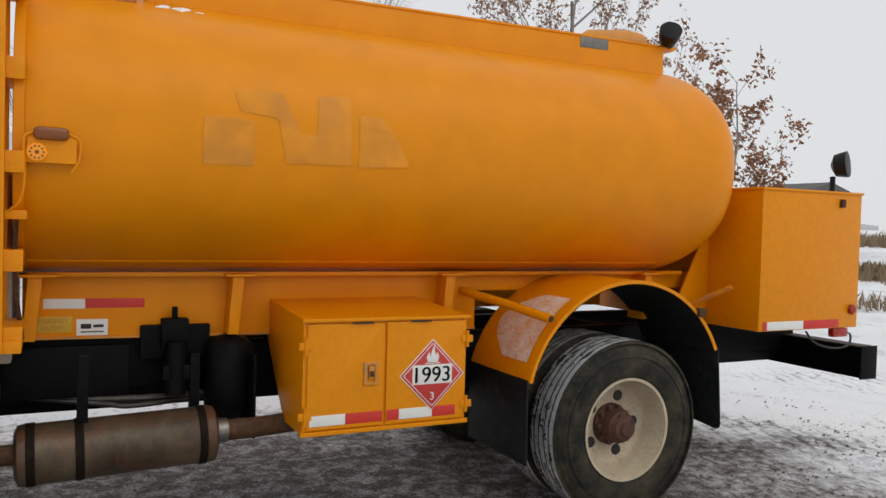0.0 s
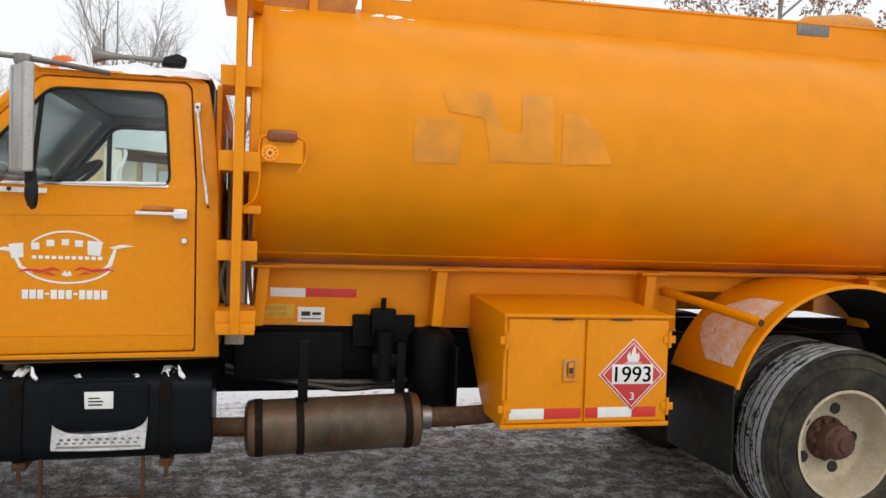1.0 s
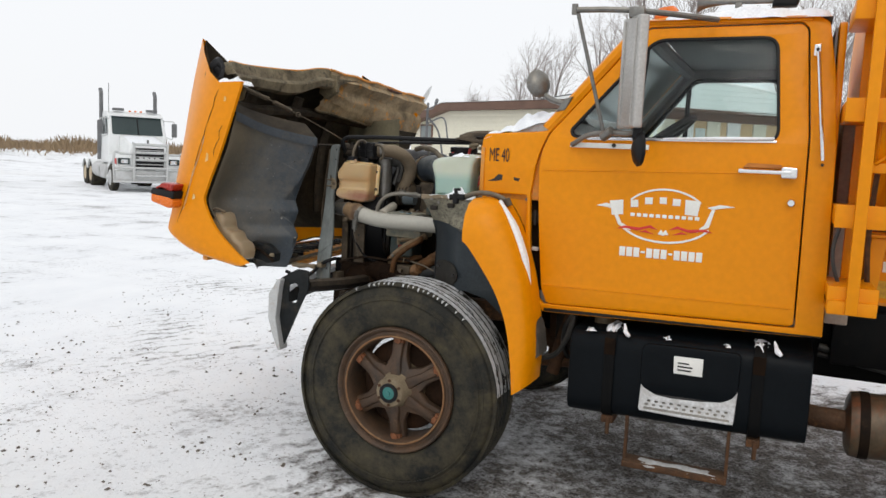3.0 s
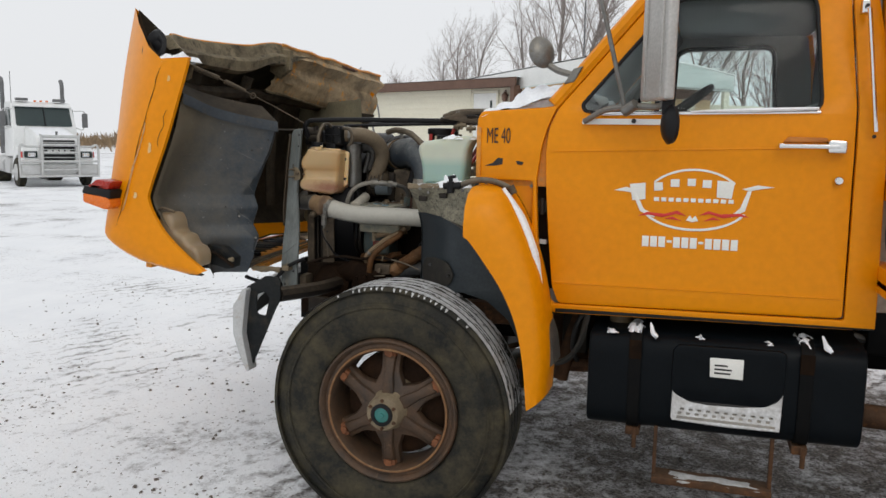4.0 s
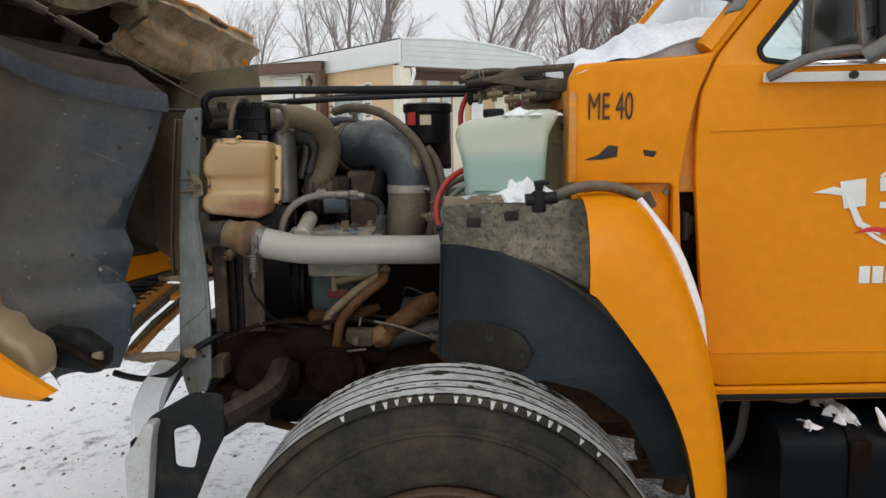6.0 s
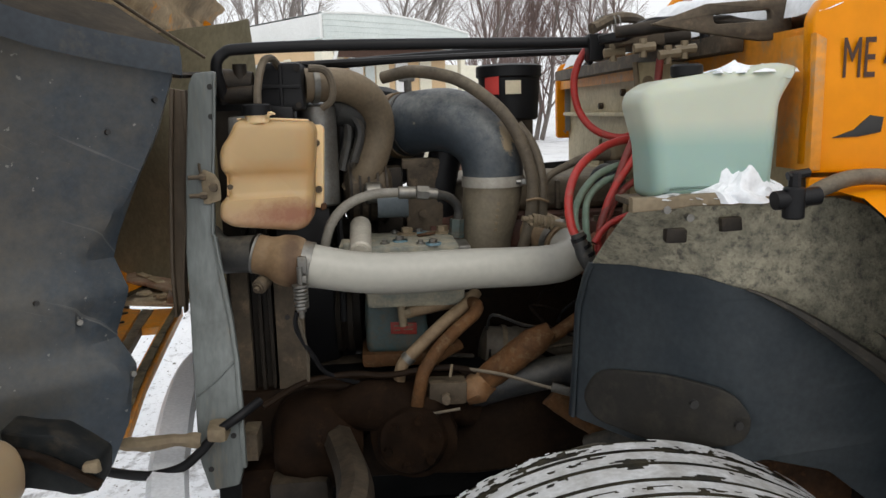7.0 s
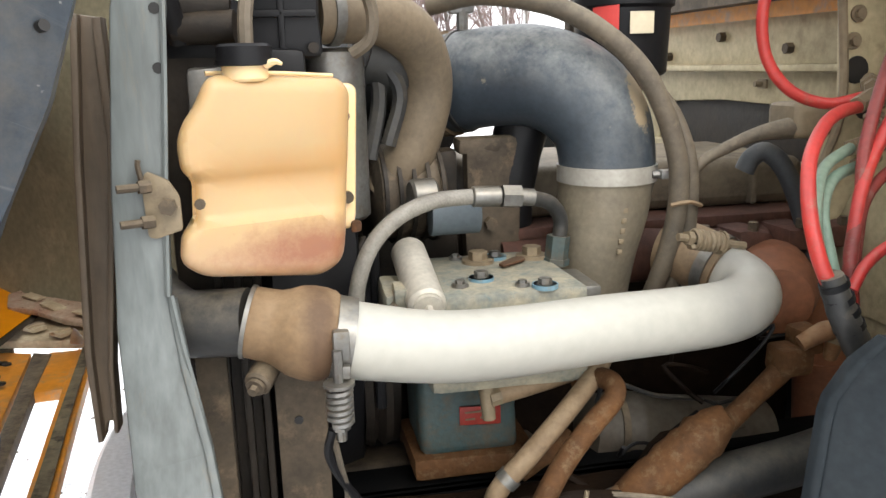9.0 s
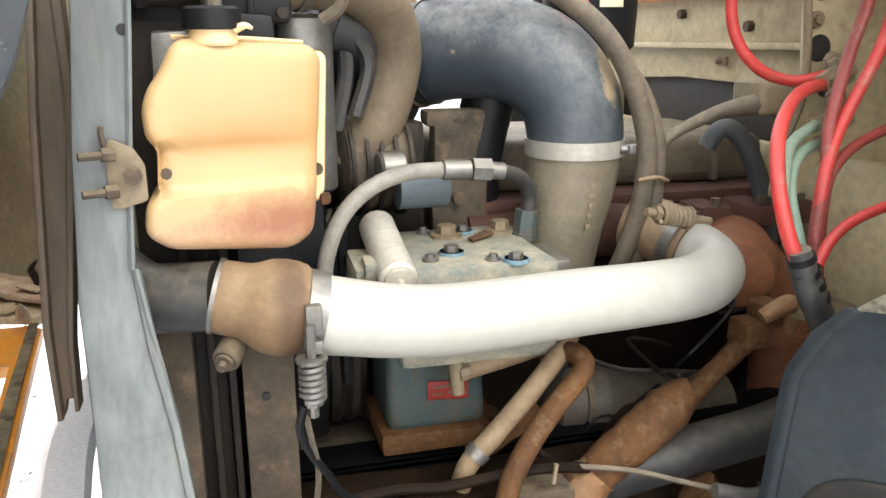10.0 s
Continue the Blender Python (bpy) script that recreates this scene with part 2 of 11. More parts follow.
GREENH = material("green_air_hose", (0.16, 0.24, 0.18), 0.45, other=(0.22, 0.27, 0.2), amount=0.8, scale=14, fine=100, bump=0.05)
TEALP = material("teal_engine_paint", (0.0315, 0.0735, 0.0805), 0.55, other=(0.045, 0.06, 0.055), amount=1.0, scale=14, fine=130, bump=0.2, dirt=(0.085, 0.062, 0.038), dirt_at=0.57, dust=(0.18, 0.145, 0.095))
COMPTOP = material("dusty_compressor_head", (0.34, 0.30, 0.21), 0.65, other=(0.14, 0.155, 0.14), amount=1.0, scale=22, fine=160, bump=0.3, dirt=(0.06, 0.13, 0.15), dirt_at=0.66)
REDPL = material("red_plate", (0.30, 0.03, 0.02), 0.5, amount=0.7, scale=20, fine=120, bump=0.1, dirt=(0.22, 0.12, 0.08), dirt_at=0.62)
REDLAB = material("red_label", (0.62, 0.06, 0.05), 0.5, amount=0.3, scale=20, fine=120, bump=0.02)
CREAML = material("cream_label", (0.62, 0.54, 0.38), 0.55, amount=0.4, scale=20, fine=120, bump=0.02)
CREAMRIM = material("cream_wheel_paint", (0.55, 0.47, 0.34), 0.5, other=(0.42, 0.33, 0.22), amount=0.9, scale=8, fine=90, bump=0.12, dirt=(0.2, 0.11, 0.06), dirt_at=0.68)
RIMBR = material("muddy_rim_steel", (0.034, 0.022, 0.014), 0.62, other=(0.095, 0.050, 0.024), amount=1.0, scale=8, fine=100, bump=0.25, dirt=(0.21, 0.135, 0.08), dirt_at=0.69)
WHITE = material("white_marking", (0.78, 0.78, 0.74), 0.5, amount=0.25, scale=14, fine=120, bump=0.02)
REDT = material("red_marking", (0.62, 0.03, 0.02), 0.45, amount=0.3, scale=14, fine=120, bump=0.02)
PLACARD = material("placard_red", (0.55, 0.04, 0.035), 0.45, amount=0.3, scale=8, fine=90, bump=0.02)
BLACKM = material("black_marking", (0.015, 0.014, 0.013), 0.55, amount=0.4, scale=20, fine=90, bump=0.02)
DKBROWN = material("dark_lettering", (0.05, 0.018, 0.008), 0.55, amount=0.4, scale=20, fine=90, bump=0.02)
YELLAB = material("yellow_label", (0.62, 0.36, 0.02), 0.5, amount=0.4, scale=12, fine=90, bump=0.02)
YELTXT = material("yellow_label_text", (0.42, 0.20, 0.012), 0.5, amount=0.4, scale=12, fine=90, bump=0.02)
AMBER = material("amber_lens", (0.85, 0.30, 0.01), 0.2, amount=0.5, scale=40, fine=200, bump=0.1, glow=0.25)
AMBERDK = material("brown_lens", (0.22, 0.06, 0.01), 0.25, amount=0.6, scale=30, fine=120, bump=0.05)
REDLENS = material("red_lens", (0.35, 0.02, 0.01), 0.25, amount=0.4, scale=30, fine=120, bump=0.03)
ORLENS = material("orange_lens", (0.75, 0.17, 0.015), 0.25, amount=0.4, scale=30, fine=120, bump=0.03)
SNOW = material("snow", (0.88, 0.90, 0.92), 0.75, other=(0.74, 0.77, 0.82), amount=0.6, scale=9, fine=90, bump=0.5, spec=0.2)
SNOWD = material("thin_dirty_snow", (0.60, 0.61, 0.62), 0.75, other=(0.36, 0.35, 0.33), amount=0.9, scale=20, fine=90, bump=0.5, spec=0.2)
GLASS = glass("cab_glass", (0.92, 0.96, 0.955))
WSHIELD = glass("frosted_windscreen", (0.78, 0.88, 0.87), 0.15, 0.28)
INTER = material("grey_cab_trim", (0.25, 0.25, 0.25), 0.6, other=(0.30, 0.295, 0.28), amount=0.6, scale=8, fine=90, bump=0.08)


def plastic(name, color, other, level=None, fluid=None):
    """Translucent tank plastic, with the fluid seen through its lower part when a level is given."""
    m = material(name, color, 0.38, other=other, amount=0.4, scale=7, fine=14, bump=0.0, spec=0.5)
    n, l = m.node_tree.nodes, m.node_tree.links
    b = n["Principled BSDF"]
    b.inputs["Subsurface Weight"].default_value = 0.35
    b.inputs["Subsurface Radius"].default_value = (0.03, 0.02, 0.01)
    if fluid:
        src = b.inputs["Base Color"].links[0].from_socket
        geo, sep, r, mx = n.new("ShaderNodeNewGeometry"), n.new("ShaderNodeSeparateXYZ"), n.new("ShaderNodeMapRange"), n.new("ShaderNodeMix")
        r.inputs[1].default_value, r.inputs[2].default_value = level - 0.022, level + 0.022
        r.inputs[3].default_value, r.inputs[4].default_value = 1, 0
        mx.data_type = "RGBA"
        mx.inputs[7].default_value = (*fluid, 1)
        l.new(geo.outputs["Position"], sep.inputs[0])
        l.new(sep.outputs[2], r.inputs[0])
        l.new(r.outputs[0], mx.inputs[0])
        l.new(src, mx.inputs[6])
        l.new(mx.outputs[2], b.inputs["Base Color"])
    return m


def stain(m, color, centre, radii, wobble=0.5, strength=0.9, soft=0.2):
    """One worn or dirty patch with a ragged edge at a place on the thing."""
    n, l = m.node_tree.nodes, m.node_tree.links
    b = n["Principled BSDF"]
    src = b.inputs["Base Color"].links[0].from_socket
    geo, sub, div, ln, nz, k, r, mx = (n.new("ShaderNode" + q) for q in ("NewGeometry", "VectorMath", "VectorMath", "VectorMath", "TexNoise", "Math", "MapRange", "Mix"))
    sub.operation, div.operation, ln.operation = "SUBTRACT", "DIVIDE", "LENGTH"
    sub.inputs[1].default_value, div.inputs[1].default_value = centre, radii
    l.new(geo.outputs["Position"], sub.inputs[0])
    l.new(sub.outputs[0], div.inputs[0])
    l.new(div.outputs[0], ln.inputs[0])
    nz.inputs["Scale"].default_value, nz.inputs["Detail"].default_value, nz.inputs["Roughness"].default_value = 38, 8, 0.75
    l.new(geo.outputs["Position"], nz.inputs["Vector"])
    k.operation = "MULTIPLY_ADD"
    k.inputs[1].default_value = wobble * 4
    l.new(nz.outputs["Fac"], k.inputs[0])
    l.new(ln.outputs["Value"], k.inputs[2])
    r.inputs[1].default_value, r.inputs[2].default_value = 1 - soft + wobble * 2, 1 + soft + wobble * 2
    r.inputs[3].default_value, r.inputs[4].default_value = strength, 0
    l.new(k.outputs[0], r.inputs[0])
    mx.data_type = "RGBA"
    mx.inputs[7].default_value = (*color, 1)
    l.new(r.outputs[0], mx.inputs[0])
    l.new(src, mx.inputs[6])
    l.new(mx.outputs[2], b.inputs["Base Color"])
    return m


SHAFTR = material("rusted_shaft", (0.075, 0.036, 0.015), 0.75, other=(0.125, 0.058, 0.022), amount=1.0, scale=22, fine=130, bump=0.45, dirt=(0.17, 0.115, 0.062), dirt_at=0.63, spec=0.2)
# Base colours lowered so that these grimy, rusty parts also carry their shade.
GEARR = material("shade_dark_oily_rust", (0.008, 0.0045, 0.0027), 0.8, other=(0.020, 0.0105, 0.0053), amount=1.0, scale=11, fine=90, bump=0.5, dirt=(0.048, 0.026, 0.012), dirt_at=0.67, spec=0.08)
GRIMESHADE = material("shade_dark_oil_grime", (0.009, 0.006, 0.0042), 0.6, other=(0.022, 0.013, 0.0075), amount=1.0, scale=7, fine=80, bump=0.3, dirt=(0.036, 0.021, 0.011), dirt_at=0.66, spec=0.08)
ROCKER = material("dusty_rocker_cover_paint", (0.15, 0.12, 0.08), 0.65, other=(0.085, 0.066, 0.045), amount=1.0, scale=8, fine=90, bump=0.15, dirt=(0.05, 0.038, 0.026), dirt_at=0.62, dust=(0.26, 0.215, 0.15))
JAR = plastic("yellowed_jar_plastic", (0.80, 0.60, 0.34), (0.72, 0.48, 0.22))
BOTTLE = plastic("washer_bottle_plastic", (0.51, 0.54, 0.44), (0.43, 0.47, 0.37), 1.650, (0.30, 0.43, 0.375))
MUDJAR = plastic("muddy_bottle_plastic", (0.34, 0.25, 0.15), (0.24, 0.17, 0.10))


def rubber(name):
    m = material(name, (0.012, 0.013, 0.0135), 0.62, other=(0.030, 0.029, 0.024), amount=1.0, scale=2.6, fine=110, bump=0.3, dirt=(0.074, 0.063, 0.039), dirt_at=0.545, soft=0.12, spec=0.12)
    return m


TYRE = rubber("tyre_rubber")


# ---- mesh helpers ----
def thing(name, label, category, group="", kind="", at=(0, 0, 0)):
    e = new(name)
    e.location = at
    e.empty_display_size = 0.2
    return tagged(e, label, category, group, kind)


ORIGIN = Vector((0, 0, 0))  # where the assembly that is being built has its origin


def part(name, bm, mat, parent=None, label="", smooth=True, angle=40):
    if ORIGIN.length:
        bmesh.ops.translate(bm, vec=ORIGIN, verts=bm.verts[:])
    bmesh.ops.recalc_face_normals(bm, faces=bm.faces[:])
    me = bpy.data.meshes.new(name)
    for f in bm.faces:
        f.smooth = smooth
    if smooth:
        lim = radians(angle)
        for e in bm.edges:
            if len(e.link_faces) == 2 and e.calc_face_angle(0) > lim:
                e.smooth = False
    bm.to_mesh(me)
    bm.free()
    me.materials.append(mat)
    ob = new(name, me)
    if parent:
        ob.parent = parent
        if not parent.parent:
            ob.matrix_parent_inverse = Matrix.Translation(parent.location).inverted()
    return tagged(ob, label)


def blank():
    return bmesh.new()


def add(a, b):
    """Joins the bmesh b into a."""
    me = bpy.data.meshes.new("x")
    b.to_mesh(me)
    b.free()
    a.from_mesh(me)
    bpy.data.meshes.remove(me)
    return a


def box(x0, x1, y0, y1, z0, z1, r=0.006, seg=2):
    bm = bmesh.new()
    bmesh.ops.create_cube(bm, size=1, matrix=Matrix.LocRotScale(((x0 + x1) / 2, (y0 + y1) / 2, (z0 + z1) / 2), None, (abs(x1 - x0), abs(y1 - y0), abs(z1 - z0))))
    r = min(r, 0.45 * min(abs(x1 - x0), abs(y1 - y0), abs(z1 - z0)))
    if r > 0:
        bmesh.ops.bevel(bm, geom=bm.edges[:], offset=r, segments=seg, profile=0.6, affect="EDGES")
    return bm


def moved(bm, m):
    bmesh.ops.transform(bm, matrix=m, verts=bm.verts[:])
    return bm


def mapped(bm, fn):
    for v in bm.verts:
        v.co = Vector(fn(*v.co))
    return bm


def grid_mesh(rows, close_u=False, close_v=False, caps=False):
    """A skin over rows of points."""
    bm = bmesh.new()
    vs = [[bm.verts.new(p) for p in row] for row in rows]
    nu, nv = len(vs), len(vs[0])
    for i in range(nu if close_u else nu - 1):
        for j in range(nv if close_v else nv - 1):
            q = [vs[i][j], vs[(i + 1) % nu][j], vs[(i + 1) % nu][(j + 1) % nv], vs[i][(j + 1) % nv]]
            q = [v for k, v in enumerate(q) if v not in q[:k]]
            try:
                bm.faces.new(q)
            except ValueError:
                pass
    if caps:
        for row in (vs[0], vs[-1]):
            try:
                bm.faces.new(row)
            except ValueError:
                pass
    return bm


def smoothed(pts, n=6):
    """A Catmull-Rom curve through the points."""
    p = [Vector(q) for q in pts]
    if len(p) < 3:
        return p
    p = [2 * p[0] - p[1]] + p + [2 * p[-1] - p[-2]]
    out = []
    for i in range(1, len(p) - 2):
        a, b, c, d = p[i - 1 : i + 3]
        for k in range(n):
            t = k / n
            out.append(0.5 * ((2 * b) + (c - a) * t + (2 * a - 5 * b + 4 * c - d) * t * t + (3 * b - a - 3 * c + d) * t**3))
    out.append(p[-2])
    return out


def tube(pts, r, seg=12, n=6, flat=1.0, caps=True):
    """A round tube along a smooth curve; r is one radius or one for each point given."""
    path = smoothed(pts, n)
    rs = [r] * len(path) if isinstance(r, (int, float)) else [float(q) for q in np.interp(np.linspace(0, len(r) - 1, len(path)), range(len(r)), r)]
    rows, up = [], None
    for i, p in enumerate(path):
        d = (path[min(i + 1, len(path) - 1)] - path[max(i - 1, 0)]).normalized()
        if up is None:
            up = Vector((0, 0, 1)) if abs(d.z) < 0.9 else Vector((1, 0, 0))
        side = d.cross(up).normalized()
        up = side.cross(d).normalized()
        rows.append([p + rs[i] * (math.cos(a) * side + flat * math.sin(a) * up) for a in (2 * math.pi * k / seg for k in range(seg))])
    return grid_mesh(rows, close_v=True, caps=caps)


def lathe(profile, origin, axis, seg=32, closed=False):
    """Turns a profile of (along, radius) round an axis."""
    o, d = Vector(origin), Vector(axis).normalized()
    s = d.orthogonal().normalized()
    u = d.cross(s)
    rows = [[o + a * d + r * (math.cos(t) * s + math.sin(t) * u) for t in (2 * math.pi * k / seg for k in range(seg))] for a, r in profile]
    bm = grid_mesh(rows, close_u=closed, close_v=True, caps=not closed)
    bmesh.ops.remove_doubles(bm, verts=bm.verts[:], dist=1e-5)
    return bm


def cyl(p, q, r, r2=None, seg=20, bev=0.0):
    p, q = Vector(p), Vector(q)
    h, r2 = (q - p).length, r if r2 is None else r2
    prof = [(0, r - bev), (bev, r), (h - bev, r2), (h, r2 - bev)] if bev else [(0, r), (h, r2)]
    return lathe(prof, p, q - p, seg)


def rounded(pts, r, n=4):
    """The outline with its corners rounded."""
    out, m = [], len(pts)
    rs = r if isinstance(r, (list, tuple)) else [r] * m
    for i in range(m):
        a, b, c = Vector(pts[i - 1]), Vector(pts[i]), Vector(pts[(i + 1) % m])
        k = min(rs[i], 0.45 * (a - b).length, 0.45 * (c - b).length)
        if k < 1e-4:
            out.append(tuple(b))
            continue
        s, e = b + (a - b).normalized() * k, b + (c - b).normalized() * k
        for j in range(n + 1):
            t = j / n
            out.append(tuple((1 - t) ** 2 * s + 2 * t * (1 - t) * b + t * t * e))
    return out


def flat(outline, holes=(), depth=0.02, bevel=0.003, res=1):
    """A plate of the outline (u, v), with holes, as thick as depth, round its middle plane w = 0."""
    cu = bpy.data.curves.new("x", "CURVE")
    cu.dimensions, cu.fill_mode = "2D", "BOTH"
    cu.extrude, cu.bevel_depth, cu.bevel_resolution, cu.offset = max(depth / 2 - bevel, 0), bevel, res, -bevel
    for loop in (outline, *holes):
        sp = cu.splines.new("POLY")
        sp.points.add(len(loop) - 1)
        for q, (u, v) in zip(sp.points, loop):
            q.co = (u, v, 0, 1)
        sp.use_cyclic_u = True
    ob = bpy.data.objects.new("x", cu)
    me = bpy.data.meshes.new_from_object(ob)
    bm = bmesh.new()
    bm.from_mesh(me)
    bpy.data.objects.remove(ob)
    bpy.data.curves.remove(cu)
    bpy.data.meshes.remove(me)
    bmesh.ops.remove_doubles(bm, verts=bm.verts[:], dist=1e-5)
    return bm


def sliced(bm, axis, places):
    """Cuts the mesh at the places along an axis, so that it can bend there."""
    n = [Vector((1, 0, 0)), Vector((0, 1, 0)), Vector((0, 0, 1))][axis]
    for p in places:
        bmesh.ops.bisect_plane(bm, geom=bm.verts[:] + bm.edges[:] + bm.faces[:], plane_co=n * p, plane_no=n)
    return bm


def xz(bm, y=0.0):
    """(u, v, w) becomes (x, z) on a plane of that y; w goes towards -y."""
    return mapped(bm, lambda u, v, w: (u, y - w, v))


def yz(bm, x=0.0):
    return mapped(bm, lambda u, v, w: (x - w, u, v))


def xy(bm, z=0.0):
    return mapped(bm, lambda u, v, w: (u, v, z + w))


def letters(text, size, width=None, bold=0.0):
    """The text as flat shapes, its lower left at 0, 0 and its capitals as high as size."""
    cu = bpy.data.curves.new("x", "FONT")
    cu.body, cu.size, cu.extrude, cu.offset = text, size / 0.69, 0.0006, bold * size
    ob = bpy.data.objects.new("x", cu)
    me = bpy.data.meshes.new_from_object(ob)
    bm = bmesh.new()
    bm.from_mesh(me)
    bpy.data.objects.remove(ob)
    bpy.data.curves.remove(cu)
    bpy.data.meshes.remove(me)
    if width:
        x0, x1 = min(v.co.x for v in bm.verts), max(v.co.x for v in bm.verts)
        mapped(bm, lambda u, v, w: ((u - x0) * width / (x1 - x0), v, w))
    return bm


def rough(bm, amp, scale, keep=None):
    """Pushes the mesh in and out by noise."""
    for v in bm.verts:
        if keep is None or keep(v.co):
            v.co += amp * noise.noise_vector(v.co * scale)
    return bm


def mound(x0, x1, y0, y1, z, height, seed=0.0, nx=24, ny=16, slope=(0, 0), edge=0.3):
    """A low heap of snow."""
    rows = []
    for i in range(nx + 1):
        row = []
        for j in range(ny + 1):
            u, v = i / nx, j / ny
            e = min(1, min(u, 1 - u, v, 1 - v) / edge)
            h = (e * (2 - e)) ** 0.7 * height * (0.65 + 0.6 * noise.noise(Vector((u * 3 + seed, v * 3, seed))) + 0.25 * noise.noise(Vector((u * 11, v * 11 + seed, 3))))
            w = 0.04 * (1 - e)
            x = x0 + (x1 - x0) * u + w * noise.noise(Vector((v * 7, seed, u)))
            y = y0 + (y1 - y0) * v + w * noise.noise(Vector((u * 7, seed + 4, v)))
            row.append((x, y, z + slope[0] * (x - x0) + slope[1] * (y - y0) + max(h, 0) - 0.004))
        rows.append(row)
    return grid_mesh(rows)


# ---- the yellow tank truck: frame, cab, tank ----
MID = 1.0  # the truck's centre line, y
truck = thing("tank_truck", "old orange-yellow fuel tank truck with its hood tilted open", "truck", at=(2.2, MID, 0))


def mirror_y(bm):
    for v in bm.verts:
        v.co.y = 2 * MID - v.co.y
    bmesh.ops.reverse_faces(bm, faces=bm.faces[:])
    return bm


def cab_y(z):
    """How far inward the cab's side stands at a height."""
    return 0.21 * max(0, z - 1.86) + 0.35 * max(0, 1.14 - z) ** 1.5 - 0.007 * math.exp(-(((z - 1.72) / 0.05) ** 2))


def nose_in(x):
    """The cowl curves inward ahead of the door."""
    return 0.028 * (max(0, -0.06 - x) / 0.28) ** 1.3


def on_side(bm, y=0.0):
    sliced(bm, 0, [-0.3, -0.25, -0.2, -0.15, -0.1])
    sliced(bm, 1, [1.08, 1.14, 1.2, 1.6, 1.66, 1.69, 1.72, 1.75, 1.78, 1.86, 1.95, 2.1, 2.25])
    return mapped(bm, lambda u, v, w: (u, y + 0.0165 + nose_in(u) + cab_y(v) - w, v))


door_line = [(0.040, 1.045), (0.012, 1.12), (-0.012, 1.35), (-0.030, 1.58), (-0.033, 1.70), (-0.022, 1.80), (0.015, 1.885), (0.41, 2.365), (0.44, 2.385), (1.09, 2.395), (1.115, 2.37), (1.155, 1.9), (1.165, 1.07)]
window_line = rounded([(0.125, 1.875), (0.20, 1.865), (1.035, 1.88), (0.995, 2.335), (0.47, 2.33), (0.115, 1.90)], [0.02, 0.01, 0.05, 0.06, 0.05, 0.02])


def grown(loop, d):
    """The outline moved outward by d."""
    m, out = len(loop), []
    area = sum(loop[i - 1][0] * loop[i][1] - loop[i][0] * loop[i - 1][1] for i in range(m))
    s = 1 if area > 0 else -1
    for i in range(m):
        a, b, c = Vector(loop[i - 1]), Vector(loop[i]), Vector(loop[(i + 1) % m])
        e, f = (b - a).normalized(), (c - b).normalized()
        nrm = Vector((e.y + f.y, -e.x - f.x)).normalized() * s
        out.append(tuple(b + nrm * d / max(0.5, nrm.dot(Vector((e.y, -e.x)) * s))))
    return out


side_line = [(-0.345, 1.575), (-0.345, 1.84), (-0.325, 1.872), (-0.05, 1.888), (0.0, 1.895), (0.37, 2.355), (0.44, 2.42), (0.52, 2.435), (1.15, 2.43), (1.20, 2.40), (1.235, 2.2), (1.265, 1.88), (1.285, 1.03), (1.17, 1.025), (0.03, 1.0), (-0.045, 1.02), (-0.084, 1.3), (-0.086, 1.575)]
jamb_line = [(0.020, 1.042), (-0.028, 1.12), (-0.058, 1.35), (-0.070, 1.58), (-0.050, 1.72), (-0.030, 1.80)]
cab = part("cab", on_side(flat(rounded(side_line, 0.015), [rounded(jamb_line + grown(door_line, 0.007)[6:], 0.012)], 0.035, 0.006)), YEL, truck, "faded orange-yellow steel truck cab")
far_side = on_side(flat(rounded(side_line, 0.015), [grown(window_line, 0.01)], 0.035, 0.006))
part("far_side_panel", mirror_y(far_side), YEL, cab)
# roof
rows = []
for i in range(13):
    u = i / 12
    x = 0.40 + 0.80 * u
    rows.append([(x, 0.09 + 1.82 * v, 2.418 + 0.085 * (1 - (2 * v - 1) ** 4) * min(1, 5 * min(u + 0.08, 1 - u + 0.12)) ** 0.6) for v in (k / 16 for k in range(17))])
part("roof", grid_mesh(rows), YEL, cab)
part("roof_lining", box(0.45, 1.18, 0.14, 1.86, 2.395, 2.41, 0.004), INTER, cab)
part("drip_rail", on_side(flat([(0.42, 2.405), (1.13, 2.405), (1.13, 2.418), (0.42, 2.422)], (), 0.03, 0.003), -0.012), YEL, cab)
# back wall, floor, firewall
back = flat(rounded([(0.03, 1.03), (1.97, 1.03), (1.97, 1.88), (1.86, 2.41), (0.14, 2.41), (0.03, 1.88)], 0.05), [rounded([(0.40, 1.90), (1.60, 1.90), (1.56, 2.26), (0.44, 2.26)], 0.06)], 0.03, 0.006)
part("back_wall", yz(back, 1.255), YEL, cab)
part("rear_window", yz(flat([(0.38, 1.88), (1.62, 1.88), (1.58, 2.28), (0.42, 2.28)], (), 0.006, 0.001), 1.262), GLASS, cab).visible_shadow = False
part("cab_floor", box(-0.05, 1.26, 0.05, 1.95, 1.04, 1.10), INTER, cab)
# windscreen and its frame
ws = [(-0.01, 0.06, 1.90), (-0.01, 1.94, 1.90), (0.40, 1.85, 2.40), (0.40, 0.15, 2.40)]
bm = grid_mesh([[Vector(ws[0]).lerp(Vector(ws[1]), t) + Vector((-0.07 * (1 - (2 * t - 1) ** 2), 0, 0)) for t in (k / 12 for k in range(13))], [Vector(ws[3]).lerp(Vector(ws[2]), t) + Vector((-0.06 * (1 - (2 * t - 1) ** 2), 0, 0)) for t in (k / 12 for k in range(13))]])
part("windscreen", bm, WSHIELD, cab).visible_shadow = False
part("windscreen_header", tube([(0.40, 0.11, 2.40), (0.35, 0.5, 2.425), (0.33, 1, 2.435), (0.35, 1.5, 2.425), (0.40, 1.89, 2.40)], 0.035, 8), YEL, cab)
